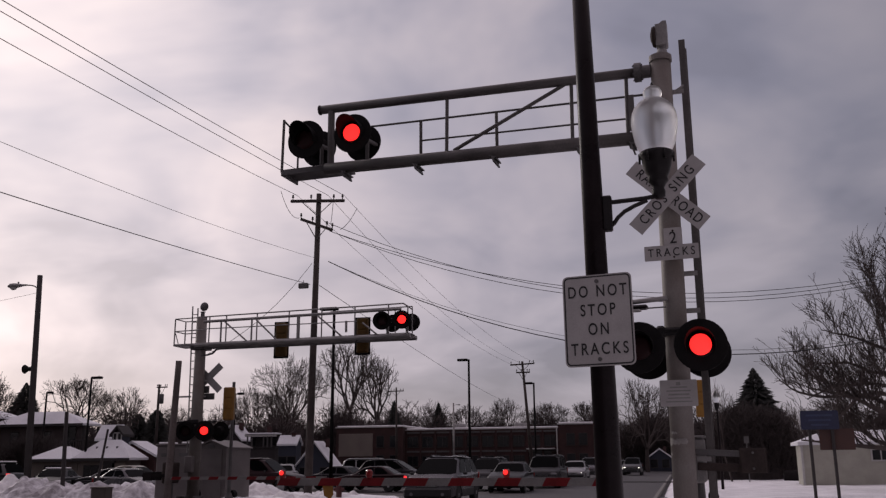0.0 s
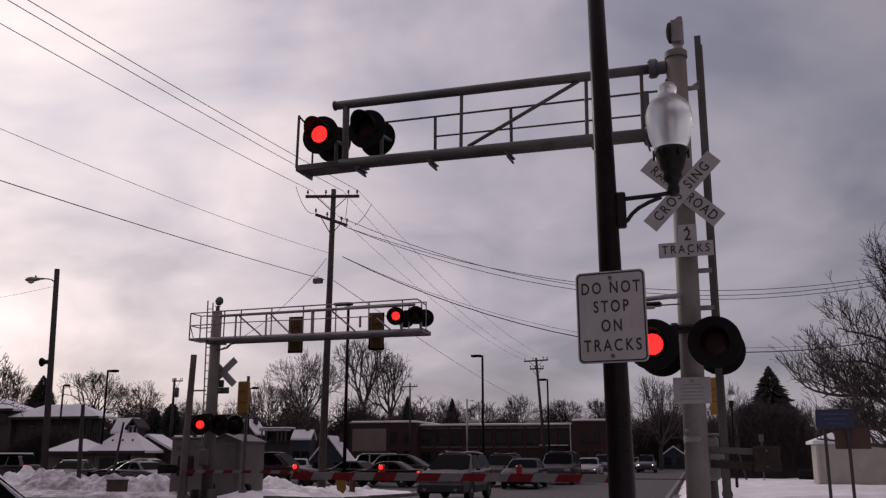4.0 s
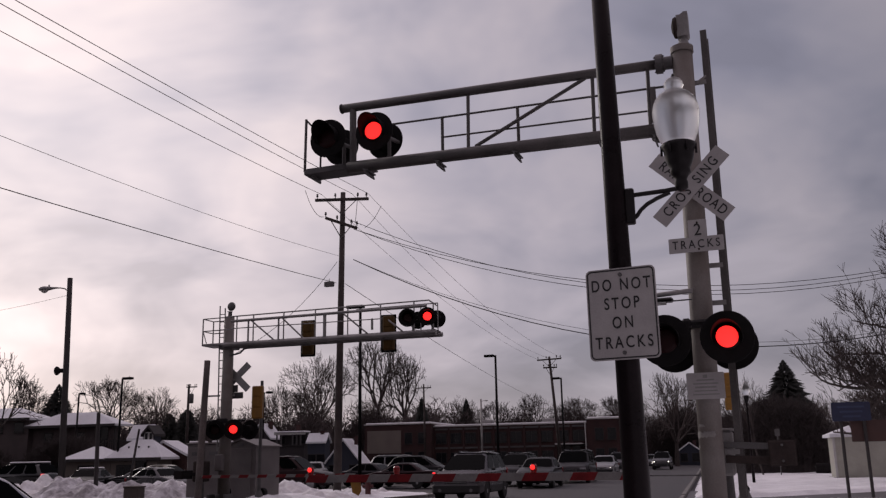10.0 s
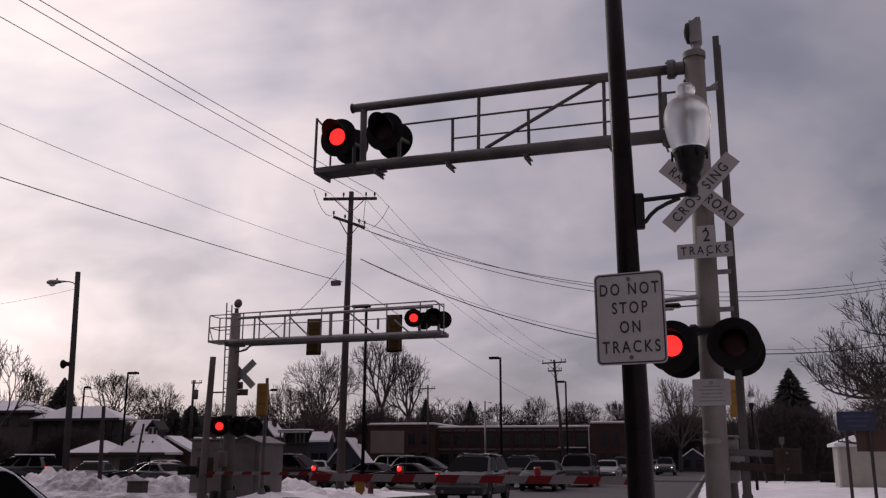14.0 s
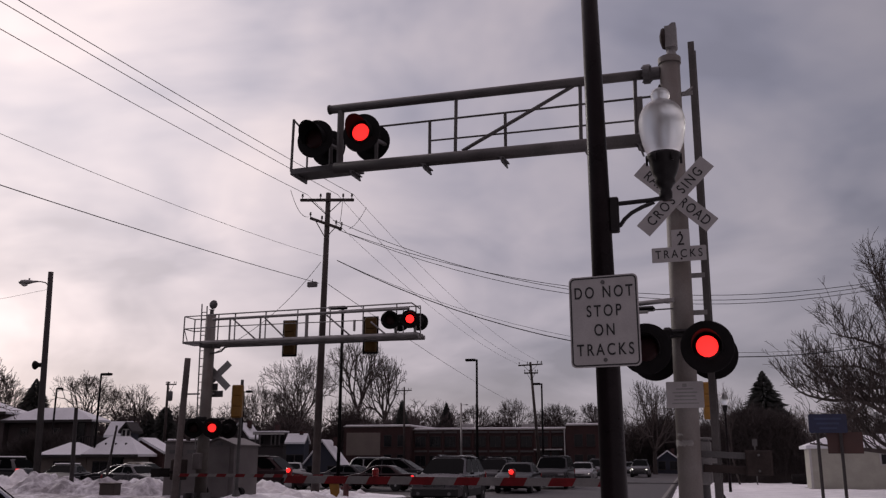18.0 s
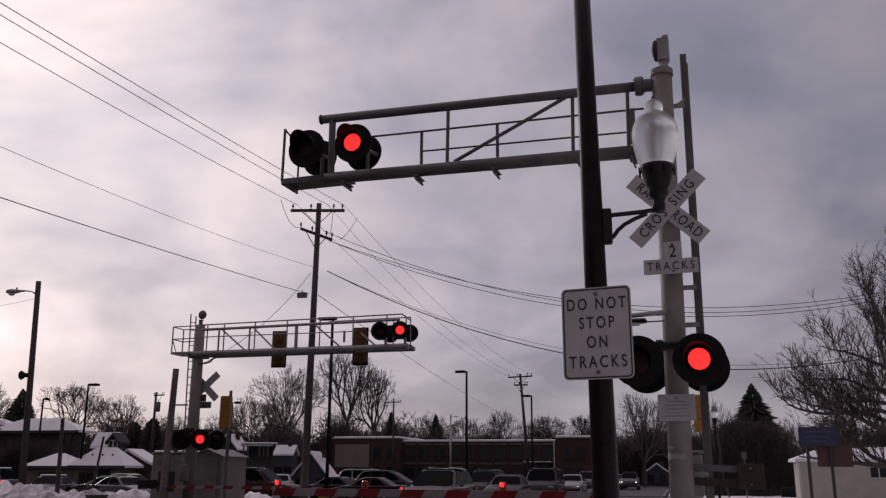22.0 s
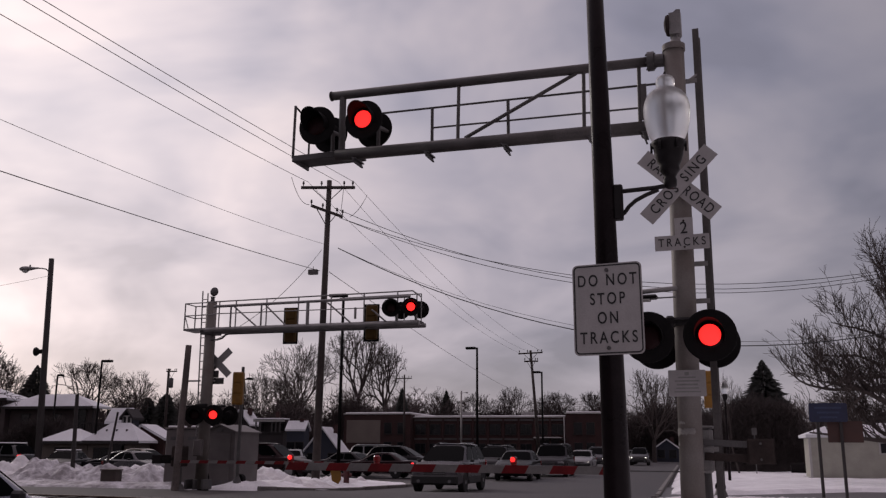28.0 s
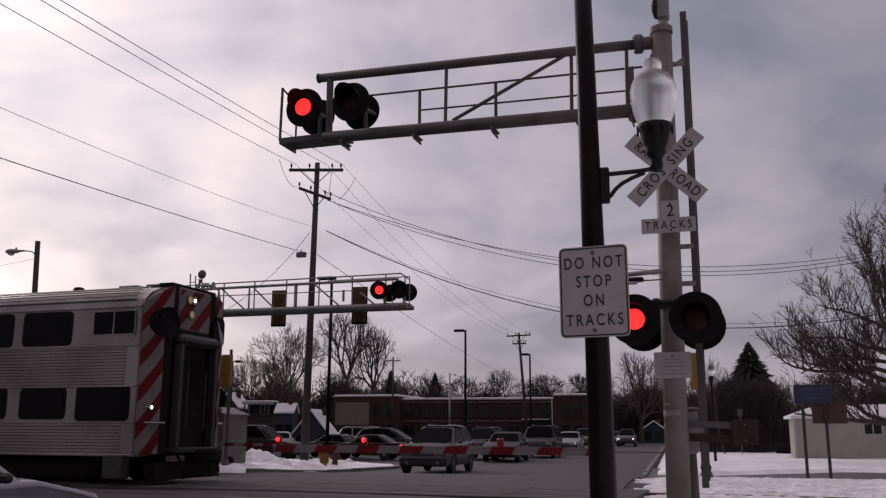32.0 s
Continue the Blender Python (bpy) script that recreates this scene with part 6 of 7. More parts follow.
def orchard_tree(m, label, seed, limbs, trunk, shoots=2.4, twig=0.007):
    """An old spreading tree: arching limbs thick with upright shoots. limbs: (height on the trunk, direction, length, radius, bend)."""
    rnd = random.Random(seed)
    tr, cr = [], []

    def run(p, d, length, r, steps, wob, bend, out, taper=0.75):
        pts, ds = [p], [d]
        for i in range(steps):
            d = (d + Vector((rnd.uniform(-wob, wob), rnd.uniform(-wob, wob), rnd.uniform(-wob, wob) + bend))).normalized()
            if pts[-1].z < 2.7 and out is cr:
                d = Vector((d.x, d.y, max(d.z, 0.12))).normalized()
            q = pts[-1] + d * (length / steps)
            out.append((tuple(pts[-1]), tuple(q), max(r * (1 - taper * i / steps), twig), max(r * (1 - taper * (i + 1) / steps), twig)))
            pts.append(q)
            ds.append(d)
        return pts, ds

    def along(pts, ds, t):
        k = min(int(t * (len(pts) - 1)), len(pts) - 2)
        return pts[k].lerp(pts[k + 1], t * (len(pts) - 1) - k), ds[k + 1]

    def rv():
        return Vector((rnd.uniform(-1, 1), rnd.uniform(-1, 1), rnd.uniform(-1, 1)))
    tp, td = run(Vector((0, 0, -0.1)), Vector(trunk[0]).normalized(), trunk[1], trunk[2], 9, 0.05, trunk[3], tr, 0.7)
    for h, way, ln, r, bend in limbs:
        o, _ = along(tp, td, h)
        lp, ld = run(o, Vector(way).normalized(), ln, r, 14, 0.24, bend * 0.7, cr)
        for k in range(int(ln * shoots)):
            t = 0.16 + 0.84 * (k + rnd.random()) / int(ln * shoots)
            p, d = along(lp, ld, min(t, 0.999))
            sp, sd = run(p, (d * 0.5 + Vector((0, 0, 0.85)) + rv() * 0.55).normalized(), rnd.uniform(0.9, 2.3) * (1.1 - 0.35 * t), max(r * 0.36 * (1 - 0.6 * t), 0.014), 5, 0.16, 0.03, cr)
            for j in range(6):
                u = 0.15 + 0.85 * (j + rnd.random()) / 6
                p2, d2 = along(sp, sd, min(u, 0.999))
                qp, qd = run(p2, (d2 * 0.75 + rv() * 0.6 + Vector((0, 0, 0.2))).normalized(), rnd.uniform(0.4, 1.0), 0.011, 3, 0.16, 0.04, cr)
                for w in range(3):
                    p3, d3 = along(qp, qd, rnd.uniform(0.2, 0.99))
                    run(p3, (d3 + rv() * 0.6).normalized(), rnd.uniform(0.18, 0.45), twig, 2, 0.12, 0.05, cr)
    T = thing("tree", m, label, "tree", "bare trees")
    raw("trunk", *limb_mesh(tr, 9), M["bark"], T, smooth=True)
    raw("crown", *limb_mesh(cr, 3), M["twig"], T, "bare branches and upright twigs")
    return T


def conifer(m, label, seed, height, radius, full=0.85):
    rnd = random.Random(seed)
    T = thing("conifer", m, label, "tree", "conifers")
    part("trunk", one(cyl, (0, 0, 0), (0, 0, height * 0.97), height * 0.022, 0.02, 8), M["bark"], T)
    vs, fs = [], []
    n = int(240 * height)
    for i in range(n):
        q = (i + rnd.random()) / n
        z = height * (0.06 + 0.93 * q)
        r = radius * (1 - q) ** full * rnd.uniform(0.55, 1.08) + 0.06
        a = rnd.uniform(0, 2 * math.pi)
        c, s = math.cos(a), math.sin(a)
        w = (0.08 + 0.15 * (1 - q)) * rnd.uniform(0.7, 1.3)
        dz = -r * rnd.uniform(0.1, 0.45)
        r0 = r * 0.25
        b = len(vs)
        vs += [(r0 * c, r0 * s, z), (0.6 * r * c - w * s, 0.6 * r * s + w * c, z + dz * 0.5 - 0.05), (r * c, r * s, z + dz + rnd.uniform(0, 0.12)), (0.6 * r * c + w * s, 0.6 * r * s - w * c, z + dz * 0.5 - 0.05), (0.62 * r * c, 0.62 * r * s, z + dz * 0.45 + 0.09)]
        fs += [(b, b + 1, b + 4), (b + 1, b + 2, b + 4), (b + 2, b + 3, b + 4), (b + 3, b, b + 4)]
    raw("crown", vs, fs, M["needle"], T, "dark green needled boughs")
    return T


def brush(name, m, label, seed, w, d, h, n, mt="twig", fine=1.0, dome=False):
    """A thicket of thin upright stems, level or domed on top."""
    rnd = random.Random(seed)
    segs = []
    for i in range(n):
        x, y = rnd.uniform(-w / 2, w / 2), rnd.uniform(-d / 2, d / 2)
        hh = h * rnd.uniform(0.45, 1.0) * (0.75 + 0.25 * math.sin(x * 0.7 + seed))
        if dome:
            hh = h * rnd.uniform(0.35, 0.95) * (max(1 - (2 * x / w) ** 2, 0.05) ** 0.5 * 0.75 + 0.25) * (0.92 + 0.08 * math.sin(x * 3.1 + seed))
        p, dr = Vector((x, y, 0)), Vector((rnd.uniform(-0.15, 0.15), rnd.uniform(-0.15, 0.15), 1)).normalized()
        r = 0.06 * fine
        for k in range(4):
            q = p + dr * hh / 4
            segs.append((tuple(p), tuple(q), r * (1 - k * 0.2), r * (0.8 - k * 0.2)))
            for j in range(3):
                e = q + Vector((rnd.uniform(-1, 1), rnd.uniform(-1, 1), rnd.uniform(0.2, 1.2))).normalized() * min(hh, 4.0) * rnd.uniform(0.12, 0.3)
                segs.append((tuple(q), tuple(e), 0.03 * fine, 0.014 * fine))
            p = q
            dr = (dr + Vector((rnd.uniform(-0.25, 0.25), rnd.uniform(-0.25, 0.25), 0))).normalized()
    ob = raw(name, *limb_mesh(segs, 3), M[mt])
    ob.matrix_basis = m
    return tagged(ob, label, "shrubs", kind="stuff")


def snow_bank(name, x0, x1, y0, y1, h, seed, label, mt="snow_dirty", lumps=0.0):
    nx, ny = int((x1 - x0) * 9), int((y1 - y0) * 10)
    rnd = random.Random(int(seed * 7))
    cells = {}
    for k in range(int(lumps * (x1 - x0) * (y1 - y0))):
        x, y, r = rnd.uniform(x0 + 0.4, x1 - 0.4), rnd.uniform(y0 + 0.5, y1 - 0.5), rnd.uniform(0.1, 0.36) ** 1.2 + 0.06
        c = (x, y, r, rnd.uniform(0.6, 1.1), rnd.uniform(-0.5, 0.5), rnd.uniform(-0.5, 0.5))
        for i in (-1, 0, 1):
            for j in (-1, 0, 1):
                cells.setdefault((int(x) + i, int(y) + j), []).append(c)

    def f(x, y):
        u, v = (x - x0) / (x1 - x0), (y - y0) / (y1 - y0)
        e = min(u * (x1 - x0), (1 - u) * (x1 - x0), 0.8) / 0.8
        ridge = math.sin(math.pi * min(max(v, 0), 1)) ** 0.7 * e
        b = 0.62 + 0.42 * nz(x, y, 0.5, seed) + 0.34 * nz(x, y, 1.3, seed + 2) + 0.22 * (0.4 - abs(nz(x, y, 1.9, seed + 4))) + 0.2 * (0.35 - abs(nz(x, y, 4.2, seed + 5)))
        top = 0.0
        for cx, cy, r, k, tx, ty in cells.get((int(x), int(y)), ()):
            q = max(abs(x - cx), abs(y - cy)) * 0.5 + math.hypot(x - cx, y - cy) * 0.5
            if q < r:
                top = max(top, 0.5 * k * r * min(1.0, 1.5 * (1 - (q / r) ** 2)) + tx * (x - cx) + ty * (y - cy))
        return gz(y) + 0.05 + h * ridge * max(b, 0.12) + top * min(1.0, ridge * 2)
    ob = sheet(name, x0, x1, y0, y1, nx, ny, f, M[mt])
    return tagged(ob, label, "snow", kind="stuff")


# ---- buildings ----
def wall_window(parent, x, z, w, h, y, trim=True, depth=0.1):
    """A window set in a wall whose outside is at y (facing -y)."""
    win = part("window", one(box, (x, y - 0.02, z), (w + 0.14, 0.06, h + 0.14), bevel=0.01), M["trim"] if trim else M["dark_wood"], parent)
    part("pane", one(box, (x, y - 0.045, z), (w, 0.03, h)), M["window"], win, "dark window pane")
    if w > 0.9:
        part("mullion", one(box, (x, y - 0.05, z), (0.05, 0.05, h)), M["trim"] if trim else M["dark_wood"], win)
    part("sill", one(box, (x, y - 0.06, z - h / 2 - 0.09), (w + 0.2, 0.14, 0.05)), M["trim"] if trim else M["dark_wood"], win)
    return win


def hip_roof(bm, x0, x1, y0, y1, z0, z1, over=0.5, t=0.16, hip=None):
    x0, x1, y0, y1 = x0 - over, x1 + over, y0 - over, y1 + over
    ry = (y0 + y1) / 2
    k = hip or min((y1 - y0) / 2, (x1 - x0) / 2 * 0.8)
    lo = [bm.verts.new(p) for p in ((x0, y0, z0), (x1, y0, z0), (x1, y1, z0), (x0, y1, z0))]
    un = [bm.verts.new((v.co.x, v.co.y, z0 - t)) for v in lo]
    a, b = bm.verts.new((x0 + k, ry, z1)), bm.verts.new((x1 - k, ry, z1))
    bm.faces.new((lo[0], lo[1], b, a))
    bm.faces.new((lo[1], lo[2], b))
    bm.faces.new((lo[2], lo[3], a, b))
    bm.faces.new((lo[3], lo[0], a))
    for i in range(4):
        bm.faces.new((lo[i], un[i], un[(i + 1) % 4], lo[(i + 1) % 4]))
    bm.faces.new(un)
    bmesh.ops.recalc_face_normals(bm, faces=bm.faces)
    return bm


def gable_roof(bm, x0, x1, y0, y1, z0, z1, over=0.4, along="y", t=0.18):
    """Two slopes; the ridge runs along the given axis."""
    if along == "y":
        xm = (x0 + x1) / 2
        s = (z1 - z0) / (xm - x0)
        o = [(x0 - over, z0 - over * s), (xm, z1), (x1 + over, z0 - over * s), (x1 + over, z0 - over * s - t), (xm, z1 - t), (x0 - over, z0 - over * s - t)]
        return prism(bm, o, y0 - over, y1 + over)
    ym = (y0 + y1) / 2
    s = (z1 - z0) / (ym - y0)
    o = [(y0 - over, z0 - over * s), (ym, z1), (y1 + over, z0 - over * s), (y1 + over, z0 - over * s - t), (ym, z1 - t), (y0 - over, z0 - over * s - t)]
    return prism(bm, o, -x1 - over, -x0 + over, Matrix.Rotation(radians(90), 4, "Z"))


def school_block():
    """Long flat-roofed brick building across the parking lot."""
    T = thing("brick_building", pose(0, 110, 0), "long two-storey dark brick building with a snowy flat roof", "building")
    for x0, x1, h, d in ((-43.0, -34.0, 5.75, 14.0), (-34.0, -14.3, 5.35, 12.0), (-14.3, -10.0, 5.75, 16.0)):
        yo = 0.0 if x1 != -14.3 else 1.2
        part("wall", one(box, ((x0 + x1) / 2, yo + d / 2, h / 2), (x1 - x0 - 0.01, d, h)), M["brick"], T, "dark red-brown brick wall")
        part("parapet", one(box, ((x0 + x1) / 2, yo + d / 2, h + 0.06), (x1 - x0 + 0.15, d + 0.2, 0.14), bevel=0.02), M["trim"], T, "pale coping")
        part("roof_snow", one(box, ((x0 + x1) / 2, yo + d / 2, h + 0.2), (x1 - x0 - 0.2, d - 0.3, 0.16), bevel=0.06), M["snow"], T)
    part("tan_panel", one(box, (-40.3, -0.03, 3.6), (4.6, 0.08, 2.85), bevel=0.01), M["tan"], T, "tan blank panel")
    x = -33.0
    while x < -15.2:
        for z in (1.5, 3.9):
            wall_window(T, x, z, 1.3, 1.2, 1.2, False)
        x += 1.95
    for z in (2.7, 5.05):
        part("band", one(box, (-24.15, 1.13, z), (19.4, 0.1, 0.22)), M["band"], T, "grey concrete band")
    for x in np.arange(-33.9, -14.4, 1.95):
        part("pilaster", one(box, (x, 1.12, 2.6), (0.22, 0.14, 5.1)), M["brick"], T)
    part("downpipe", one(cyl, (-14.45, -0.08, 0.2), (-14.45, -0.08, 5.4), 0.07, None, 8), M["trim"], T, "white downpipe")
    part("canopy", one(box, (-16.5, 0.5, 2.9), (3.4, 1.6, 0.14), bevel=0.02), M["trim"], T, "pale entrance canopy")
    part("entrance", one(box, (-16.5, 1.15, 1.35), (2.4, 0.1, 2.5)), M["window"], T)
    for x in (-37.0, -35.2, -12.8, -11.3):
        for z in (1.6, 4.0):
            wall_window(T, x, z, 0.9, 1.3, 0.0, False)
    for x, y in ((-28, 6), (-20, 7), (-38, 6)):
        part("roof_unit", one(box, (x, y, 5.85), (1.6, 1.4, 0.8), bevel=0.05), M["galv"], T)


def apartment():
    """Two-storey house in two wings with a balcony under the lower snowy roof."""
    T = thing("apartment_house", pose(0, 60, 0), "two-storey brown house with snowy hip roofs and upper balcony", "house", "houses")
    part("wall", one(box, (-58.2, 2.2, 2.6), (10.4, 2.4, 5.2)), M["siding_brown"], T, "grey-brown siding wall")
    part("wall", one(box, (-49.3, 2.2, 2.25), (7.3, 1.4, 4.5)), M["siding_brown"], T, "grey-brown siding wall")
    part("roof", one(hip_roof, -64.6, -52.8, 0.8, 3.4, 5.28, 6.2, 0.3, hip=2.4), M["roof_snow"], T, "snow-covered hip roof")
    part("roof", one(hip_roof, -52.9, -44.9, 1.0, 2.7, 4.62, 5.62, 0.3, hip=2.6), M["roof_snow"], T, "snow-covered hip roof")
    part("fascia", one(box, (-58.7, 0.47, 5.2), (12.3, 0.05, 0.2)), M["dark_wood"], T)
    part("fascia", one(box, (-48.9, 0.67, 4.52), (8.5, 0.05, 0.2)), M["dark_wood"], T)
    part("soffit", one(box, (-48.9, 1.35, 4.44), (8.3, 1.3, 0.05)), M["dark_wood"], T)
    part("balcony_floor", one(box, (-45.15, 1.9, 2.5), (1.0, 1.9, 0.16)), M["dark_wood"], T)
    for y in (1.0, 2.8):
        part("balcony_post", one(box, (-44.75, y, 2.2), (0.13, 0.13, 4.4)), M["dark_wood"], T)
    part("balcony_rail", one(box, (-44.75, 1.9, 3.3), (0.07, 1.8, 0.1)), M["dark_wood"], T)
    part("balcony_rail", one(box, (-45.2, 1.0, 3.3), (0.9, 0.07, 0.1)), M["dark_wood"], T)
    for k in range(10):
        part("baluster", one(box, (-44.75, 1.12 + k * 0.175, 2.9), (0.04, 0.05, 0.8)), M["dark_wood"], T)
    for k in range(5):
        part("baluster", one(box, (-45.55 + k * 0.17, 1.0, 2.9), (0.05, 0.04, 0.8)), M["dark_wood"], T)
    for x in (-62.6, -60.4, -58.2, -56.0, -53.9):
        for z in (1.5, 4.55):
            wall_window(T, x, z, 0.85, 0.7, 1.0, False)
    for x in (-51.4, -48.4):
        wall_window(T, x, 3.5, 0.7, 1.0, 1.5, False)
        wall_window(T, x, 1.4, 0.8, 1.2, 1.5, False)
    part("door_upper", one(box, (-46.2, 1.48, 3.55), (0.8, 0.06, 1.7)), M["window"], T, "dark balcony door")


def low_house():
    """Low building with a broad snowy hip roof and a gabled dormer."""
    T = thing("low_building", pose(0, 54, 0), "low tan building with a broad snow-covered hip roof", "building", "houses")
    part("wall", one(box, (-38.6, 1.75, 0.93), (3.8, 1.7, 1.86)), M["siding_tan"], T, "grey-tan wall")
    part("wall", one(box, (-42.5, 2.35, 0.9), (3.7, 2.6, 1.8)), M["siding_tan"], T, "grey-tan wall")
    part("roof", one(hip_roof, -40.55, -36.5, 0.8, 2.6, 1.95, 3.18, 0.25, hip=1.5), M["roof_snow"], T, "snow-covered hip roof")
    part("roof", one(hip_roof, -44.4, -40.95, 0.9, 3.7, 1.92, 2.78, 0.2), M["roof_snow"], T, "small snow-covered hip roof")
    part("fascia", one(box, (-38.5, 0.52, 1.83), (4.5, 0.05, 0.2)), M["dark_wood"], T)
    part("fascia", one(box, (-42.7, 0.67, 1.80), (3.8, 0.05, 0.18)), M["dark_wood"], T)
    for x in (-39.3, -38.5, -37.7):
        part("roof_vent", one(cyl, (x, 1.2, 2.35), (x, 1.2, 2.72), 0.07, None, 8), M["dark_wood"], T)
    part("wall_upper", one(box, (-39.55, 3.2, 2.9), (1.5, 0.8, 1.5)), M["siding_brown"], T)
    part("upper_roof", one(gable_roof, -40.3, -38.75, 2.6, 3.8, 3.5, 4.28, 0.15, "x"), M["roof_snow"], T, "snow-covered gable roof")
    d = part("dormer", one(box, (-38.35, 2.5, 2.98), (0.9, 0.8, 1.36)), M["siding_blue"], T, "dark blue-grey dormer")
    part("dormer_roof", one(gable_roof, -38.8, -37.9, 2.0, 3.2, 3.68, 4.2, 0.1), M["dark_wood"], d)
    for x in (-38.53, -38.17):
        wall_window(d, x, 3.38, 0.22, 0.5, 2.1)
    wall_window(T, -39.4, 1.05, 1.1, 0.7, 0.9, False)
    wall_window(T, -42.6, 1.05, 1.3, 0.7, 1.05, False)
    part("door", one(box, (-38.0, 0.87, 0.9), (0.9, 0.08, 1.75)), M["window"], T, "dark door")
    part("door", one(box, (-37.25, 0.87, 0.85), (1.0, 0.08, 1.5)), M["tan"], T, "tan wide door")
    w = part("wing", one(prism, [(-39.5, 0), (-35.9, 0), (-35.9, 2.15), (-37.7, 3.0), (-39.5, 2.15)], 3.05, 4.6), M["brick"], T, "dark brown gabled wing")
    part("wing_roof", one(gable_roof, -39.5, -35.9, 3.05, 4.6, 2.25, 3.13, 0.2), M["roof_snow"], w, "snow on the wing roof")


def porch_house():
    """Far house whose upper porch shows white columns under a flat snowy roof."""
    T = thing("house", pose(-41.85, 86, 0), "dark house with a white-columned porch under a snowy roof", "house", "houses")
    part("wall", one(box, (-0.1, 1.3, 2.1), (3.1, 0.9, 4.2)), M["siding_grey"], T)
    part("roof", one(box, (0, 0.4, 4.42), (3.5, 1.5, 0.16), bevel=0.05), M["roof_snow"], T, "flat snow-covered roof")
    part("porch_beam", one(box, (0, -0.2, 4.22), (3.5, 0.14, 0.2)), M["trim"], T)
    part("porch_floor", one(box, (0, 0.35, 3.02), (3.5, 1.3, 0.12)), M["dark_wood"], T)
    for x in (-1.45, -0.95, 0.35, 0.8, 1.25):
        part("column", one(box, (x, -0.2, 3.6), (0.12, 0.14, 1.1)), M["band"], T, "white porch column")
    part("porch_base", one(box, (0, 0.35, 1.47), (3.3, 1.1, 2.94)), M["siding_grey"], T)
    for x in (-1.1, 0.2, 1.2):
        wall_window(T, x - 0.2, 3.6, 0.5, 0.7, 0.85, False)
    part("chimney", one(box, (0.3, 1.3, 4.85), (0.4, 0.4, 0.7)), M["brick"], T)


def gable_house(name, x, y, w, d, h, ridge, wall, label, along="y", windows=2, over=0.25, wh=0.9):
    T = thing("house", pose(x, y, 0), label, "house", "houses")
    part("wall", one(box, (0, d / 2, h / 2), (w, d, h)), M[wall], T)
    bm = B()
    if along == "y":
        prism(bm, [(-w / 2, h), (w / 2, h), (0, ridge - 0.05)], 0.02, d - 0.02)
    else:
        prism(bm, [(0, h), (d, h), (d / 2, ridge - 0.05)], -w / 2 + 0.02, w / 2 - 0.02, Matrix.Rotation(radians(90), 4, "Z"))
    part("gable", bm, M[wall], T)
    part("roof", one(gable_roof, -w / 2, w / 2, 0, d, h, ridge, over, along), M["roof_snow"], T, "snow-covered roof")
    for k in range(windows):
        xx = -w / 2 + w * (k + 0.5) / windows
        wall_window(T, xx, min(h * 0.55, 1.6), 0.8, 0.9, 0.0, False)
        if h >= 3.9:
            wall_window(T, xx, h - 0.85, 0.6, 0.75, 0.0)
    part("chimney", one(box, (w * 0.22, d * 0.55, ridge - 0.2), (0.4, 0.4, 0.8)), M["brick"], T)
    return T


def white_garage():
    T = thing("white_building", pose(0.2, 52, 0.1), "low cream-painted building with a small window and snowy roof", "building")
    part("wall", one(box, (12.7, 1.5, 1.14), (13.2, 3, 2.28)), M["siding"], T, "cream lap siding")
    for k in range(11):
        part("lap_board", one(box, (12.65, -0.003, 0.12 + k * 0.203), (13.32, 0.012, 0.199), bevel=0.002), M["siding"], T)
    part("corner_board", one(box, (6.03, -0.02, 1.14), (0.12, 0.06, 2.28)), M["trim"], T)
    part("roof", one(hip_roof, 6.0, 19.3, 0, 3, 2.32, 2.95, 0.15), M["roof_snow"], T, "snow-covered low roof")
    w = part("window", one(box, (9.9, -0.04, 1.62), (0.98, 0.06, 0.64), bevel=0.01), M["trim"], T)
    part("pane", one(box, (9.68, -0.065, 1.62), (0.38, 0.03, 0.5)), M["window"], w)
    part("pane", one(box, (10.12, -0.065, 1.62), (0.38, 0.03, 0.5)), M["window"], w)
    part("foundation", one(box, (12.65, 1.5, 0.0), (13.4, 3.15, 0.16)), M["concrete"], T)


M["siding_tan"] = mat("tan_siding", (0.15, 0.125, 0.11), 0.85, 0.0, 0.2, 1.0)
M["roof_snow"] = mat("roof_snow", (0.72, 0.73, 0.76), 0.8, 0.0, 0.12, 0.6, 8, 0.03)
M["band"] = mat("grey_band", (0.095, 0.09, 0.09), 0.85, 0.0, 0.2, 1)


# ---- placing ----
build_ground()
build_tracks()
near_cantilever()
near_gate()
far_cantilever()
far_gate()
yellow_signal("left", -14.0, 26.6, 3.45, 4.15, 8, "yellow traffic signal on a grey pole at the snowy corner")
yellow_signal("right", 0.80, 27.0, 3.29, 4.0, -4, "yellow traffic signal on a dark pole beyond the tracks")
signal_cabinet()
lamp_post()
track_sign()
U = utility_pole(-14.45, 34.0, 12.75, 0.15, ((12.40, 2.46, 4), (11.36, 1.56, 22)), "tall wooden utility pole with two crossarms at the corner")
utility_pole(-14.95, -9.0, 11.8, 0.0, ((11.2, 1.6, 20), (8.6, 1.2, 0)), "tall wooden utility pole with a crossarm")
utility_pole(-12.05, 76.0, 9.85, -0.7, ((9.6, 2.1, -2), (8.9, 1.2, 0)), "leaning wooden utility pole beyond the intersection", 0, 0.16)
utility_pole(-33.2, 105.0, 10.35, -0.1, ((9.9, 2.0, 0),), "distant wooden utility pole", 0, 0.15)
utility_pole(-50.3, 80.0, 9.25, -0.05, ((8.95, 1.2, 0),), "distant wooden utility pole with transformer", 0, 0.18, out=0.42)
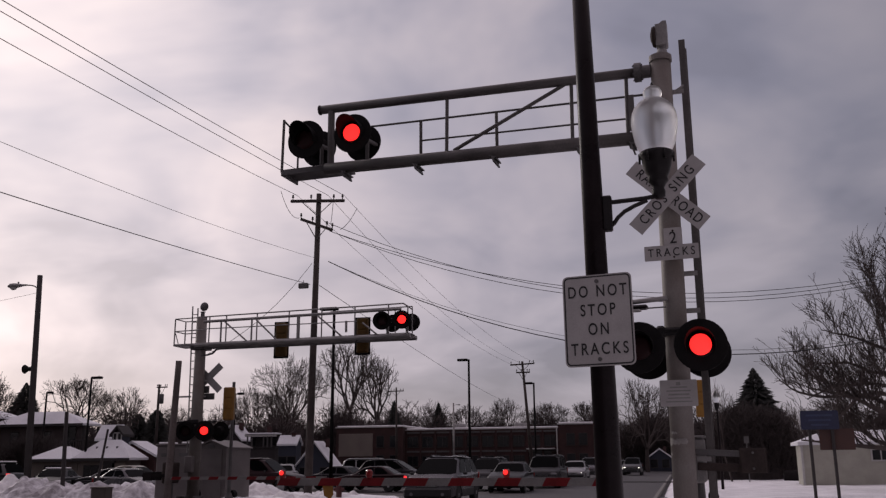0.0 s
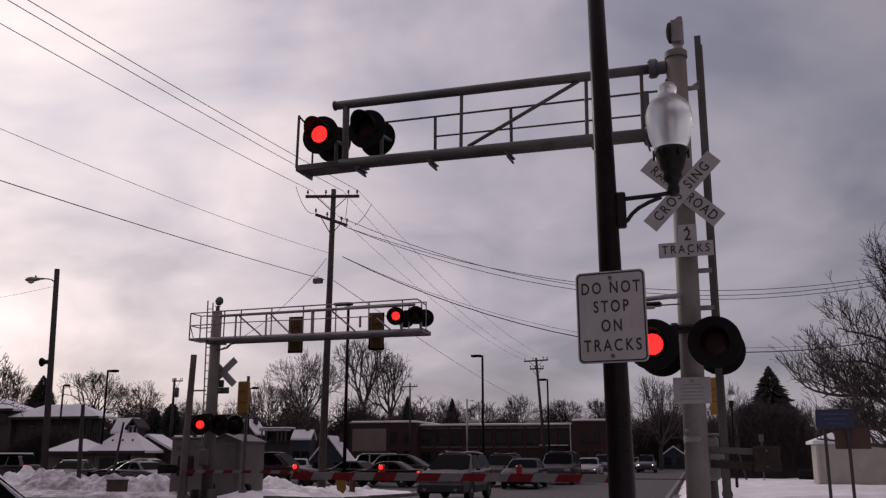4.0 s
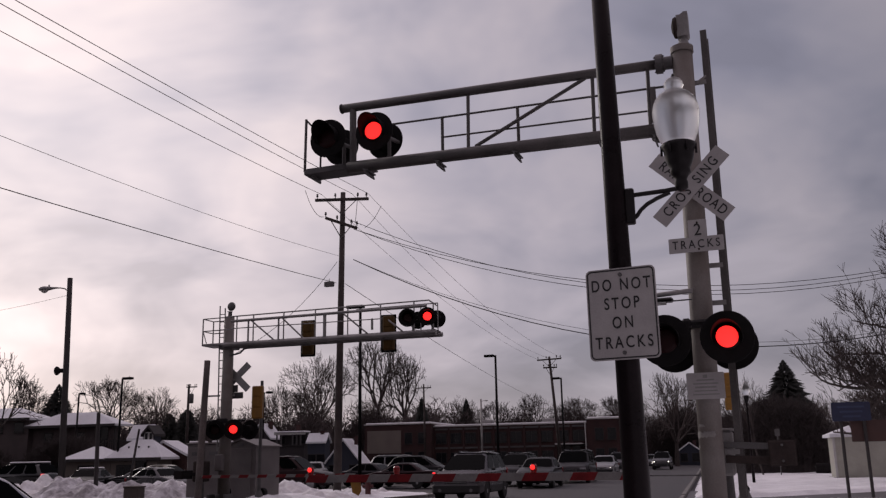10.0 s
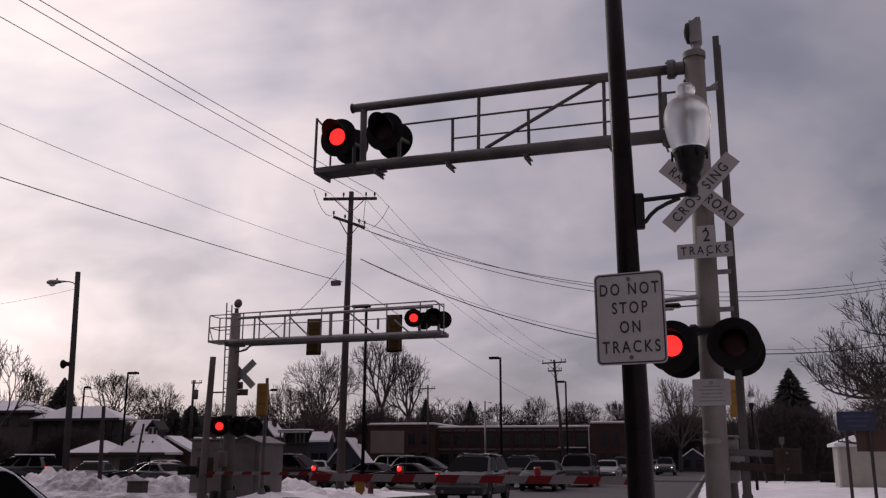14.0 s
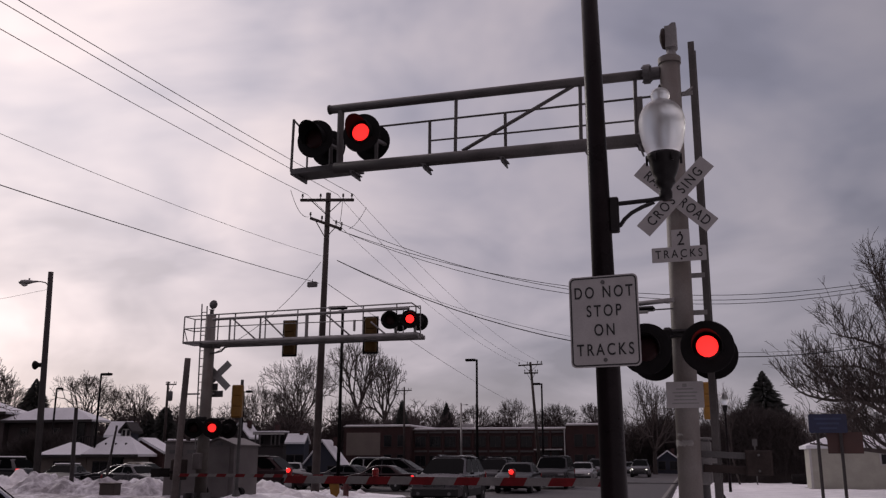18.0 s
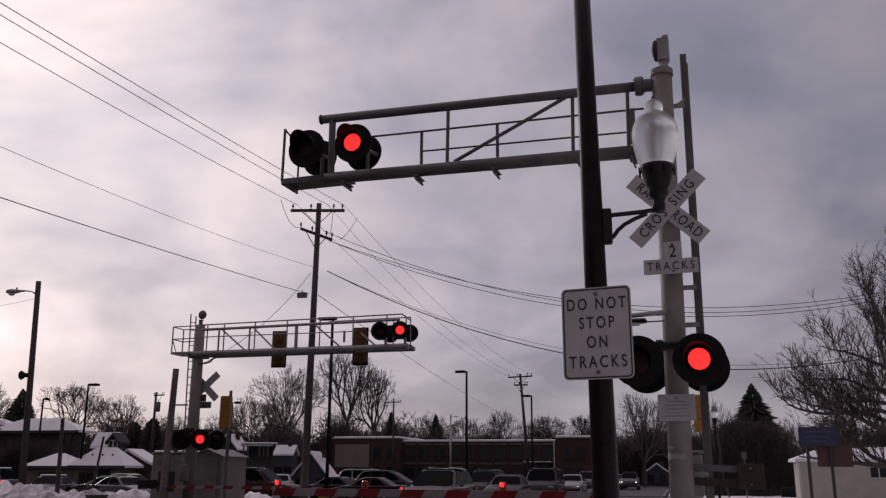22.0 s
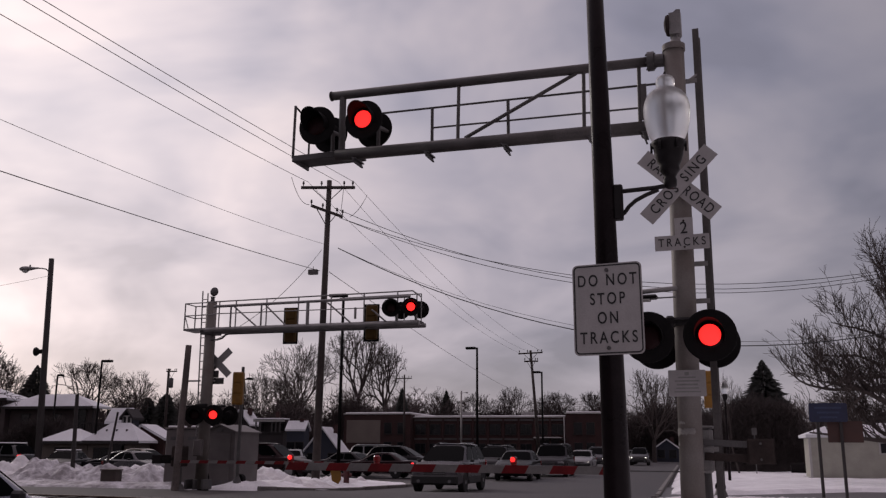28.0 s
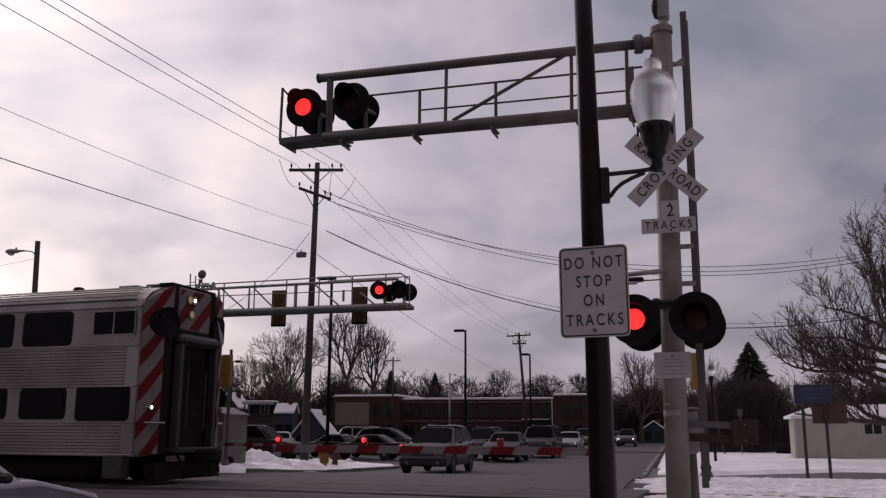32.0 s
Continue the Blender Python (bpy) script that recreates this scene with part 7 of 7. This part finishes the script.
for x1, x0, z0, z1, sag, xf, sag2 in ((-13.1, -14.4, 10.81, 12.55, 0.336, -11.64, 0.9), (-13.81, -14.9, 11.05, 12.6, 0.347, -12.72, 1.15), (-15.22, -15.7, 11.48, 12.71, 0.54, -13.85, 0.8)):
    wire([(x0, -9.0, z0), (x1, 33.86, z1)], sag, 0.011)
    wire([(x1, 33.86, z1), (xf, 76.0, 9.7)], sag2, 0.008)
wire([(-14.6, -9.0, 9.0), (-14.4, 33.9, 9.94)], 0.86, 0.007)
wire([(-15.2, -9.0, 7.0), (-14.55, 33.9, 8.80)], 0.38, 0.013, "black telephone cable between poles", "cable")
for x, z0, z1, sag, r in ((-14.05, 11.53, 12.95, 4.34, 0.013), (-13.80, 11.08, 12.39, 3.64, 0.013), (-13.715, 11.05, 12.62, 4.09, 0.013)):
    wire([(x, 34.0, z0), (20.0, 40.0, z1)], sag, r)
wire([(-13.81, 34.0, 9.76), (20.0, 40.0, 10.72)], 4.64, 0.020, "thick black overhead cable", "cable")
wire([(-13.81, 34.0, 9.76), (20.0, 40.0, 10.37)], 4.3, 0.008)
for a, b, d in (((-16.03, 33.9, 13.0), (-15.18, 34.0, 11.75), 0.35), ((-13.64, 34.0, 12.4), (-13.74, 34.0, 11.35), 0.12), ((-13.3, 36.0, 12.6), (-13.3, 34.0, 11.1), 0.15)):
    wire([a, b], d, 0.012, "short black jumper wire at the pole", "cable")
wire([(-14.18, 34.0, 8.76), (-21.0, 110.0, 8.75)], 0.3, 0.013)
wire([(-14.5, 33.9, 9.7), (-14.7, 25.7, 4.9)], 0.45, 0.010, "thin black service cable to the signal", "cable")
wire([(-27.0, 33.0, 9.0), (-40.0, 33.0, 8.2)], 0.3, 0.007)
street_light(-26.72, 33.0, 9.75, -1.1, 0.6, "dark wooden street-light pole with a cobra-head lamp", 0, 0.15, True, "dark_wood", "street lamps", -0.40)
street_light(-17.85, 45.0, 9.75, -0.29, 1.0, "tall black parking-lot lamp post", 0, 0.10)
street_light(-14.03, 61.0, 8.5, -0.45, 0.7, "tall black parking-lot lamp post", 0, 0.10)
street_light(-10.88, 70.0, 7.5, -0.4, 0.6, "black parking-lot lamp post", 0, 0.09)
street_light(-40.05, 55.0, 7.5, 0.45, 0.75, "black parking-lot lamp post", 0, 0.09)
street_light(-31.4, 60.0, 6.5, 0.42, 0.42, "small black parking-lot lamp post", 0, 0.07)
street_light(-17.9, 72.0, 6.2, 0.4, 0.4, "pale slim street lamp", 0, 0.09, True, "galv", "street lamps")
street_light(-47.6, 60.0, 7.0, 0.3, 0.4, "slim dark pole beside the houses", 0, 0.09)

# ---- vehicles in place ----
def road_top(x, y):
    return gz(y) + 0.012 + 0.05 * (1 - ((x + 6.9) / 5.8) ** 2)


def put_car(kind, paint, x, y, turn, label, lift=0.0, **k):
    on_road = -12.6 < x < -1.2
    return car(kind, paint, pose(x, y, (road_top(x, y) if on_road else gz(y) - 0.01) + lift, 0, 0, turn), label, **k)


TRAIN = train_car()
put_car("suv", "silver", -8.5, 32.6, 180, "silver SUV waiting behind the far gate")
put_car("suv", "grey", -10.1, 48.5, 180, "dark grey SUV waiting in the queue")
put_car("sedan", "grey", -8.35, 45.6, 181, "grey sedan waiting in the queue")
put_car("van", "grey", -7.6, 53.0, 180, "dark minivan waiting in the queue")
put_car("sedan", "white", -7.7, 68.5, 180, "white sedan with headlights on far back in the queue", lit="head")
put_car("suv", "silver", -7.6, 79.0, 180, "silver SUV far back in the queue", lit="head")
put_car("sedan", "black", -6.3, 99.0, 180, "dark oncoming car with headlights on", lit="head")
put_car("suv", "black", -4.7, 92.0, 180, "black SUV with headlights on coming down the street", lit="head")
put_car("sedan", "pale", -7.27, 7.2, 3, "pale silver sedan waiting at the lowered gate", 0.045)

M["paint_dark_red"] = mat("hydrant_paint", (0.09, 0.02, 0.02), 0.6, 0.0, 0.3, 4)
M["bar_blue"] = mat("faded_print", (0.03, 0.042, 0.10), 0.6, 0.0, 0.2)
M["dark_twig"] = mat("dark_twigs", (0.05, 0.039, 0.037), 0.95, 0.0, 0.3, 4)

# ---- buildings, far to near ----
school_block()
apartment()
low_house()
white_garage()
porch_house()
# the first is a made-up house shape in place of a distant snow heap
gable_house("low", -2.7, 120, 2.9, 2.4, 1.9, 2.95, "siding_blue", "low house shape standing in for a bluish snow heap at the end of the street", "y", 2)
gable_house("small", -38.0, 84, 1.9, 1.2, 3.5, 4.2, "siding_blue", "small blue house with a snowy roof behind the lot", "x", 2, 0.15)
gable_house("blue", -33.4, 80, 4.2, 2, 1.0, 3.5, "siding_blue", "blue-grey house with a steep snowy roof", "y", 2)
gable_house("gable", -46.4, 88, 2.3, 2.5, 4.2, 5.5, "siding_grey", "narrow grey house with a snowy gable", "y", 1)

# ---- trees ----
ORCHARD = orchard_tree(pose(9.75, 44.0, 0.1), "old spreading bare tree with arching limbs beside the cream building", 14, (
    (0.20, (-1.0, -0.15, 0.30), 4.4, 0.15, -0.06), (0.22, (-0.9, 0.5, 0.15), 4.4, 0.14, -0.02), (0.34, (-1.0, -0.3, 0.15), 4.5, 0.14, -0.02), (0.38, (-1.0, 0.35, 0.3), 4.6, 0.13, -0.05),
    (0.40, (-1.0, 0.1, 0.55), 5.9, 0.14, -0.03), (0.34, (-1.0, -0.2, 0.62), 5.6, 0.13, -0.03), (0.45, (-1.0, 0.0, 0.45), 4.6, 0.13, -0.08), (0.5, (-0.9, -0.5, 0.5), 4.4, 0.12, -0.06), (0.56, (-1.0, 0.2, 0.7), 4.0, 0.11, -0.05), (0.66, (-0.8, -0.2, 0.8), 3.8, 0.10, 0.0),
    (0.75, (-0.5, 0.3, 1.0), 3.4, 0.09, 0.0), (0.86, (-0.6, -0.1, 0.8), 2.6, 0.08, 0.02), (0.8, (0.2, -0.2, 1.0), 4.2, 0.1, 0.0),
    (0.3, (0.8, -0.4, 0.5), 5.0, 0.14, -0.03), (0.4, (0.9, 0.4, 0.5), 5.0, 0.14, -0.03), (0.55, (0.6, 0.1, 0.9), 6.0, 0.14, 0.0), (0.48, (-0.1, -0.9, 0.7), 4.6, 0.12, -0.03), (0.5, (-0.2, 0.9, 0.7), 4.6, 0.12, -0.03)),
    ((-0.03, 0.0, 1.0), 9.1, 0.27, 0.0), 4.6, 0.009)
round_tree(pose(-46.9, 50.0, 0), "dark bare tree standing before the two-storey house", 61, 9.4, 0.24, 6.4, 7, 0.3, 0.05, 0.017)
round_tree(pose(-49.4, 112.0, 0), "tall bare tree with a spreading crown behind the parking lot", 21, 15.6, 0.32, 9.0, 7, 0.42, -0.05, 0.016, 5)
round_tree(pose(-47.0, 125.0, 0), "tallest bare tree behind the brick building", 26, 18.9, 0.45, 9.0, 7, 0.46, 0.02, 0.017, 5)
round_tree(pose(-42.7, 126.0, 0), "broad bare vase-shaped tree behind the brick building", 27, 16.2, 0.46, 9.6, 7, 0.46, 0.0, 0.017, 5)
round_tree(pose(-55.2, 74.0, 0), "bare tree with arching limbs behind the houses", 33, 9.6, 0.24, 6.4, 7, 0.5, 0.0, 0.011, 5)
round_tree(pose(-51.0, 74.5, 0), "bare tree with arching limbs behind the houses", 36, 8.5, 0.20, 5.0, 7, 0.48, 0.08, 0.011, 5)
round_tree(pose(-4.0, 112, 0), "broad bare street tree with a rounded crown", 41, 11.0, 0.30, 7.6, 7, 0.25, 0.0, 0.014, 6)
round_tree(pose(3.0, 60, 0.1), "slender bare young tree on the lawn", 43, 6.2, 0.06, 2.2, 5, 0.3, -0.15, 0.008, 3)
round_tree(pose(-65.0, 74, 0), "bare grey-brown winter tree with fine twigs", 51, 9.4, 0.22, 6.0, 7, 0.3, 0.0, 0.014)
for x, y, h, w, sd in ((-61.0, 122, 12.8, 6.0, 71), (-57.6, 120, 11.6, 6.0, 72), (-28.0, 150, 11.8, 5.5, 73), (-21.3, 150, 11.0, 7.0, 74), (-14.7, 150, 11.0, 6.0, 75), (-40.8, 150, 11.6, 5.5, 76), (-35.5, 150, 10.8, 6.5, 77), (-54.0, 118, 12.4, 6.0, 78)):
    round_tree(pose(x, y, 0), "bare grey-brown winter tree with fine twigs", sd, h, 0.22, w, 6, 0.45, 0.0, 0.02, 5, "far_twig")
rnd = random.Random(5)
far_woods("grey-brown winter woods along the skyline", 90, [(x + rnd.uniform(-1.2, 1.2), 126 + rnd.uniform(-4, 16), rnd.uniform(6.2, 9.6)) for x in np.arange(-112, -38, 1.25)])
far_woods("grey-brown winter woods along the skyline", 95, [(x + rnd.uniform(-1.2, 1.2), 154 + rnd.uniform(-5, 22), rnd.uniform(6.6, 9.6)) for x in np.arange(-58, 48, 1.35)])
conifer(pose(6.35, 80, 0), "tall dark spruce behind the lawn", 1, 9.1, 5.2)
conifer(pose(-62.75, 76, 0), "dark spruce beside the houses", 2, 9.5, 4.8, 0.8)
conifer(pose(-36.75, 115, 0), "narrow dark spruce behind the building", 3, 9.5, 2.7, 0.8)
conifer(pose(-37.25, 140, 0), "dark spruce on the skyline", 4, 10.7, 2.8, 0.7)
conifer(pose(-55.0, 84, 0), "dark round evergreen behind the houses", 5, 6.6, 1.9, 0.4)
conifer(pose(-52.9, 84, 0), "dark round evergreen behind the houses", 6, 7.0, 2.2, 0.4)
for i, (x, y, w, d, h, n) in enumerate(((-75, 120, 76, 6, 9.6, 9500), (-14, 152, 100, 6, 10.2, 9500), (-54, 98, 22, 4, 6.4, 3200))):
    brush("undergrowth", pose(x, y, 0), "grey-brown undergrowth at the edge of the woods", i, w, d, h, n, "far_twig", 1.25)
brush("thicket", pose(4.6, 66, 0.1), "dense dark rounded shrubs beyond the lawn", 9, 6.2, 3.0, 5.2, 7500, "dark_twig", 0.55, True)
# dark stems added so that the lower house wall reads darker
brush("dark_stems", pose(-49.5, 57.6, 0), "dark bare stems before the lower wall of the two-storey house", 12, 12.0, 1.6, 3.3, 5200, "dark_twig", 0.6)
brush("thicket", pose(-3.4, 126, 0.1), "dark shrubs beside the street", 10, 7.6, 3.0, 7.6, 5000, "dark_twig", 0.9, True)

# ---- snow heaps ----
snow_bank("snow_bank", -24.6, -17.6, 27.3, 32.0, 0.80, 3.0, "ploughed snow heaped in dirty lumps along the lot", "snow_dirty", 3.0)
snow_bank("snow_bank", -27.6, -23.7, 28.3, 32.0, 1.0, 5.0, "tall smooth heap of ploughed snow", "snow_rough", 0.8)
snow_bank("snow_bank", -24, -14.8, 31.6, 35.0, 0.72, 7.0, "ploughed snow heaped at the corner", "snow_rough", 3.5)
snow_bank("snow_bank", -15.2, -12.4, 29.6, 36.6, 0.46, 11.0, "low ridge of snow behind the kerb", "snow_rough", 0.8)

# ---- small street things ----
def slim_post(name, x, y, top, lean, r, mt, label, cat):
    T = thing(name, pose(x, y, gz(y)), label, cat, "posts")
    part("post", one(cyl, (0, 0, 0), (lean, 0, top - gz(y)), r, r * 0.8, 10), M[mt], T)
    return T
slim_post("stub_pole", -15.09, 24.75, 4.68, 0.14, 0.115, "grey_wood", "leaning weathered wooden stub pole beside the signal", "pole")
slim_post("dark_post", -22.25, 29.4, 3.5, -0.12, 0.085, "dark_wood", "dark wooden post standing in the snow", "post")
slim_post("dark_post", -21.35, 30.0, 2.85, 0.40, 0.05, "dark_wood", "thin leaning dark post in the snow", "post")


def utility_box():
    T = thing("utility_box", pose(-19.05, 27.2, gz(27.2)), "brown metal utility box half buried in snow", "utility box")
    part("body", one(box, (0, 0, 0.28), (0.58, 0.4, 0.56), bevel=0.02), M["rust_box"], T)
    part("lid", one(box, (0, 0, 0.58), (0.63, 0.45, 0.05), bevel=0.015), M["rust_box"], T)


def hydrant():
    T = thing("hydrant", pose(-12.9, 33.4, 0.05), "short dark hydrant at the snowy kerb", "hydrant")
    bm = B()
    lathe(bm, [(0.15, 0.0), (0.15, 0.06), (0.11, 0.08), (0.11, 0.62), (0.14, 0.65), (0.13, 0.74), (0.06, 0.82)], 14)
    part("barrel", bm, M["paint_dark_red"], T, "", True)
    for s in (-1, 1):
        part("outlet", one(cyl, (s * 0.1, 0, 0.5), (s * 0.2, 0, 0.5), 0.06, None, 10), M["paint_dark_red"], T)


def board_sign(x0, x1, z0, z1, y, mt, label, posts=True, bars=0):
    T = thing("board_sign", pose((x0 + x1) / 2, y, gz(y)), label, "sign", "board signs")
    w, h, zc = x1 - x0, z1 - z0, (z0 + z1) / 2 - gz(y)
    p = plate("panel", w, h, 0.03, M[mt], T, Matrix.Translation((0, 0, zc)), 0.05)
    for k in range(bars):
        part("text_bar", one(box, (0, -0.0185, zc + h * (0.25 - 0.25 * k)), (w * (0.7 - 0.12 * k), 0.004, h * 0.1)), M["bar_blue"], p)
    plate("lower_panel", 0.92, 0.58, 0.02, M["brown"], T, Matrix.Translation((0.42, 0.11, 2.1 - gz(y))), 0.02, "brown lower board")
    if posts:
        for s in (-0.27, 0.30):
            part("post", one(cyl, (s * w * 1.5 * 0.7, 0.05, 0), (s * w * 1.5 * 0.7, 0.05, z1 - gz(y)), 0.045, None, 10), M["dark_wood"], T)


utility_box()
hydrant()
board_sign(3.30, 4.30, 2.37, 2.89, 27.2, "blue", "dark blue board sign on two dark posts", True, 3)

# ---- parked cars ----
for kind, paint, x, y, turn, label, k in (
    ("van", "maroon", -21.5, 44.0, -88, "dark red minivan parked in the lot", {}),
    ("sedan", "white", -26.4, 58.0, 20, "white sedan parked in the lot", {}),
    ("compact", "grey", -19.6, 50.0, 85, "dark grey sedan parked in the lot", {}),
    ("compact", "maroon", -16.4, 47.0, 92, "dark maroon sedan with tail lights on in the lot", {"lit": "tail"}),
    ("van", "white", -21.2, 62.0, -90, "white van parked in the lot", {}),
    ("suv", "grey", -17.9, 56.0, -90, "dark SUV parked in the lot", {"lit": "tail"}),
    ("suv", "black", -36.9, 42.0, 90, "black SUV parked beside the snow heap", {"lit": "tail", "snow": True}),
    ("compact", "grey", -32.7, 42.5, 200, "dark car with headlights on and snow on its roof", {"snow": True, "lit": "head"}),
    ("compact", "black", -30.4, 44.0, 100, "black sedan parked in the lot", {}),
    ("compact", "silver", -27.7, 42.0, -110, "grey sedan parked in the lot", {}),
    ("sedan", "tan", -33.5, 50.0, 90, "tan sedan parked before the low building", {}),
    ("sedan", "white", -26.0, 48.0, 90, "white sedan parked in the lot", {"snow": True}),
    ("van", "maroon", 8.2, 74.0, 80, "dark maroon minivan parked beyond the lawn", {})):
    put_car(kind, paint, x, y, turn, label, **k)


def loudspeaker():
    T = thing("horn_loudspeaker", pose(-26.98, 33.0, 5.60), "small dark horn loudspeaker on the street-light pole", "loudspeaker")
    part("horn", one(lathe, [(0.06, 0.0), (0.09, 0.12), (0.2, 0.3)], 14, Matrix.Translation((-0.15, 0, 0)) @ Matrix.Rotation(radians(-90), 4, "Y")), M["matt_black"], T)
    part("driver", one(cyl, (-0.05, 0, 0), (-0.2, 0, 0), 0.1, None, 12), M["matt_black"], T)
    part("bracket", one(box, (-0.04, 0, -0.02), (0.2, 0.05, 0.05)), M["galv_dark"], T)


def splice_box():
    T = thing("cable_box", pose(-14.85, 33.9, 8.76), "grey splice box hanging on the cable", "cable box")
    part("body", one(box, (0, 0, 0), (0.42, 0.18, 0.22), bevel=0.03), M["galv_dark"], T)
    part("hanger", one(cyl, (0, 0, 0.1), (0, 0, 0.24), 0.012, None, 6), M["galv_dark"], T)


loudspeaker()
splice_box()


def acorn_lamp(x, y, label):
    g = gz(y)
    T = thing("acorn_lamp", pose(x, y, g), label, "street lamp", "street lamps")
    part("pole", one(cyl, (0, 0, 0), (0, 0, 3.9), 0.07, 0.05, 12), M["pole_black"], T)
    part("holder", one(lathe, [(0.06, 3.85), (0.12, 4.0), (0.13, 4.15), (0.1, 4.2)], 14), M["black"], T)
    part("globe", one(lathe, [(0.1, 4.2), (0.19, 4.38), (0.2, 4.5), (0.14, 4.68), (0.07, 4.78), (0.02, 4.86)], 18), M["globe"], T, "clear acorn globe", True)


def lawn_drum():
    T = thing("steel_drum", pose(6.65, 61.5, 0.2), "dark drum lying on the snowy lawn", "drum")
    part("shell", one(lathe, [(0.30, -0.48), (0.32, -0.46), (0.32, -0.16), (0.335, -0.15), (0.32, -0.14), (0.32, 0.14), (0.335, 0.15), (0.32, 0.16), (0.32, 0.46), (0.30, 0.48)], 18, Matrix.Translation((0, 0, 0.30)) @ Matrix.Rotation(radians(90), 4, "Y")), M["under"], T)
    part("bung", one(cyl, (-0.5, 0.1, 0.4), (-0.47, 0.1, 0.4), 0.05, None, 8), M["galv_dark"], T)


def notice_post():
    T = thing("notice_post", pose(3.87, 58.0, 0.15), "small pale notice plate on a thin post at the shrubs", "sign", "posts")
    part("post", one(cyl, (0, 0, 0), (0, 0, 2.75), 0.03, None, 8), M["galv_dark"], T)
    plate("panel", 0.30, 0.42, 0.012, M["band"], T, Matrix.Translation((0, -0.045, 2.54)), 0.02, "small pale plate")


lawn_drum()
notice_post()
acorn_lamp(1.78, 45.0, "black post with a clear acorn globe at the path")
acorn_lamp(2.70, 70.0, "black post with a clear acorn globe farther up the path")


# ---- what moves ----
HALF = 0.604125        # seconds that each lamp of a pair stays lit
FIRST = 0.335          # the first change from right to left


def flash_rows(home, facing, side):
    """The lit disc stands in front of the dark lens while its lamp is on and sinks behind it while off."""
    on = home + Vector((0, facing * 0.012, 0))
    off = home + Vector((0, -facing * 0.05, 0))
    rows, state = [], "right"
    here = lambda s: Matrix.Translation(on if s == side else off)
    rows.append((0.0, here(state)))
    k = 0
    while FIRST + k * HALF < 31.95:
        t = FIRST + k * HALF
        f = math.floor(t * FPS)
        rows.append((f / FPS, here(state)))
        state = "left" if state == "right" else "right"
        rows.append(((f + 1) / FPS, here(state)))
        k += 1
    rows.append((32.0, here(state)))
    return rows


TRACK = radians(-4.2)  # bearing of the rails


def motions():
    for side, lamps in GLOWS.items():
        for ob, home, facing in lamps:
            walk(ob, flash_rows(home, facing, side))

    # the train rolls in along its track, slowly gaining speed
    rows = []
    for t in [2.0 * k for k in range(15)] + [29.0 + 0.25 * k for k in range(13)]:
        q = 32.0 - t
        d = -3.87 * q + 0.11 * q * q if q < 2.0 else -7.3 - 3.43 * (q - 2.0)
        rows.append((t, pose(-10.9 + d * math.cos(TRACK), 18.88 + d * math.sin(TRACK), 0.0, 0, 0, -4.2)))
    walk(TRAIN, rows)


motions()
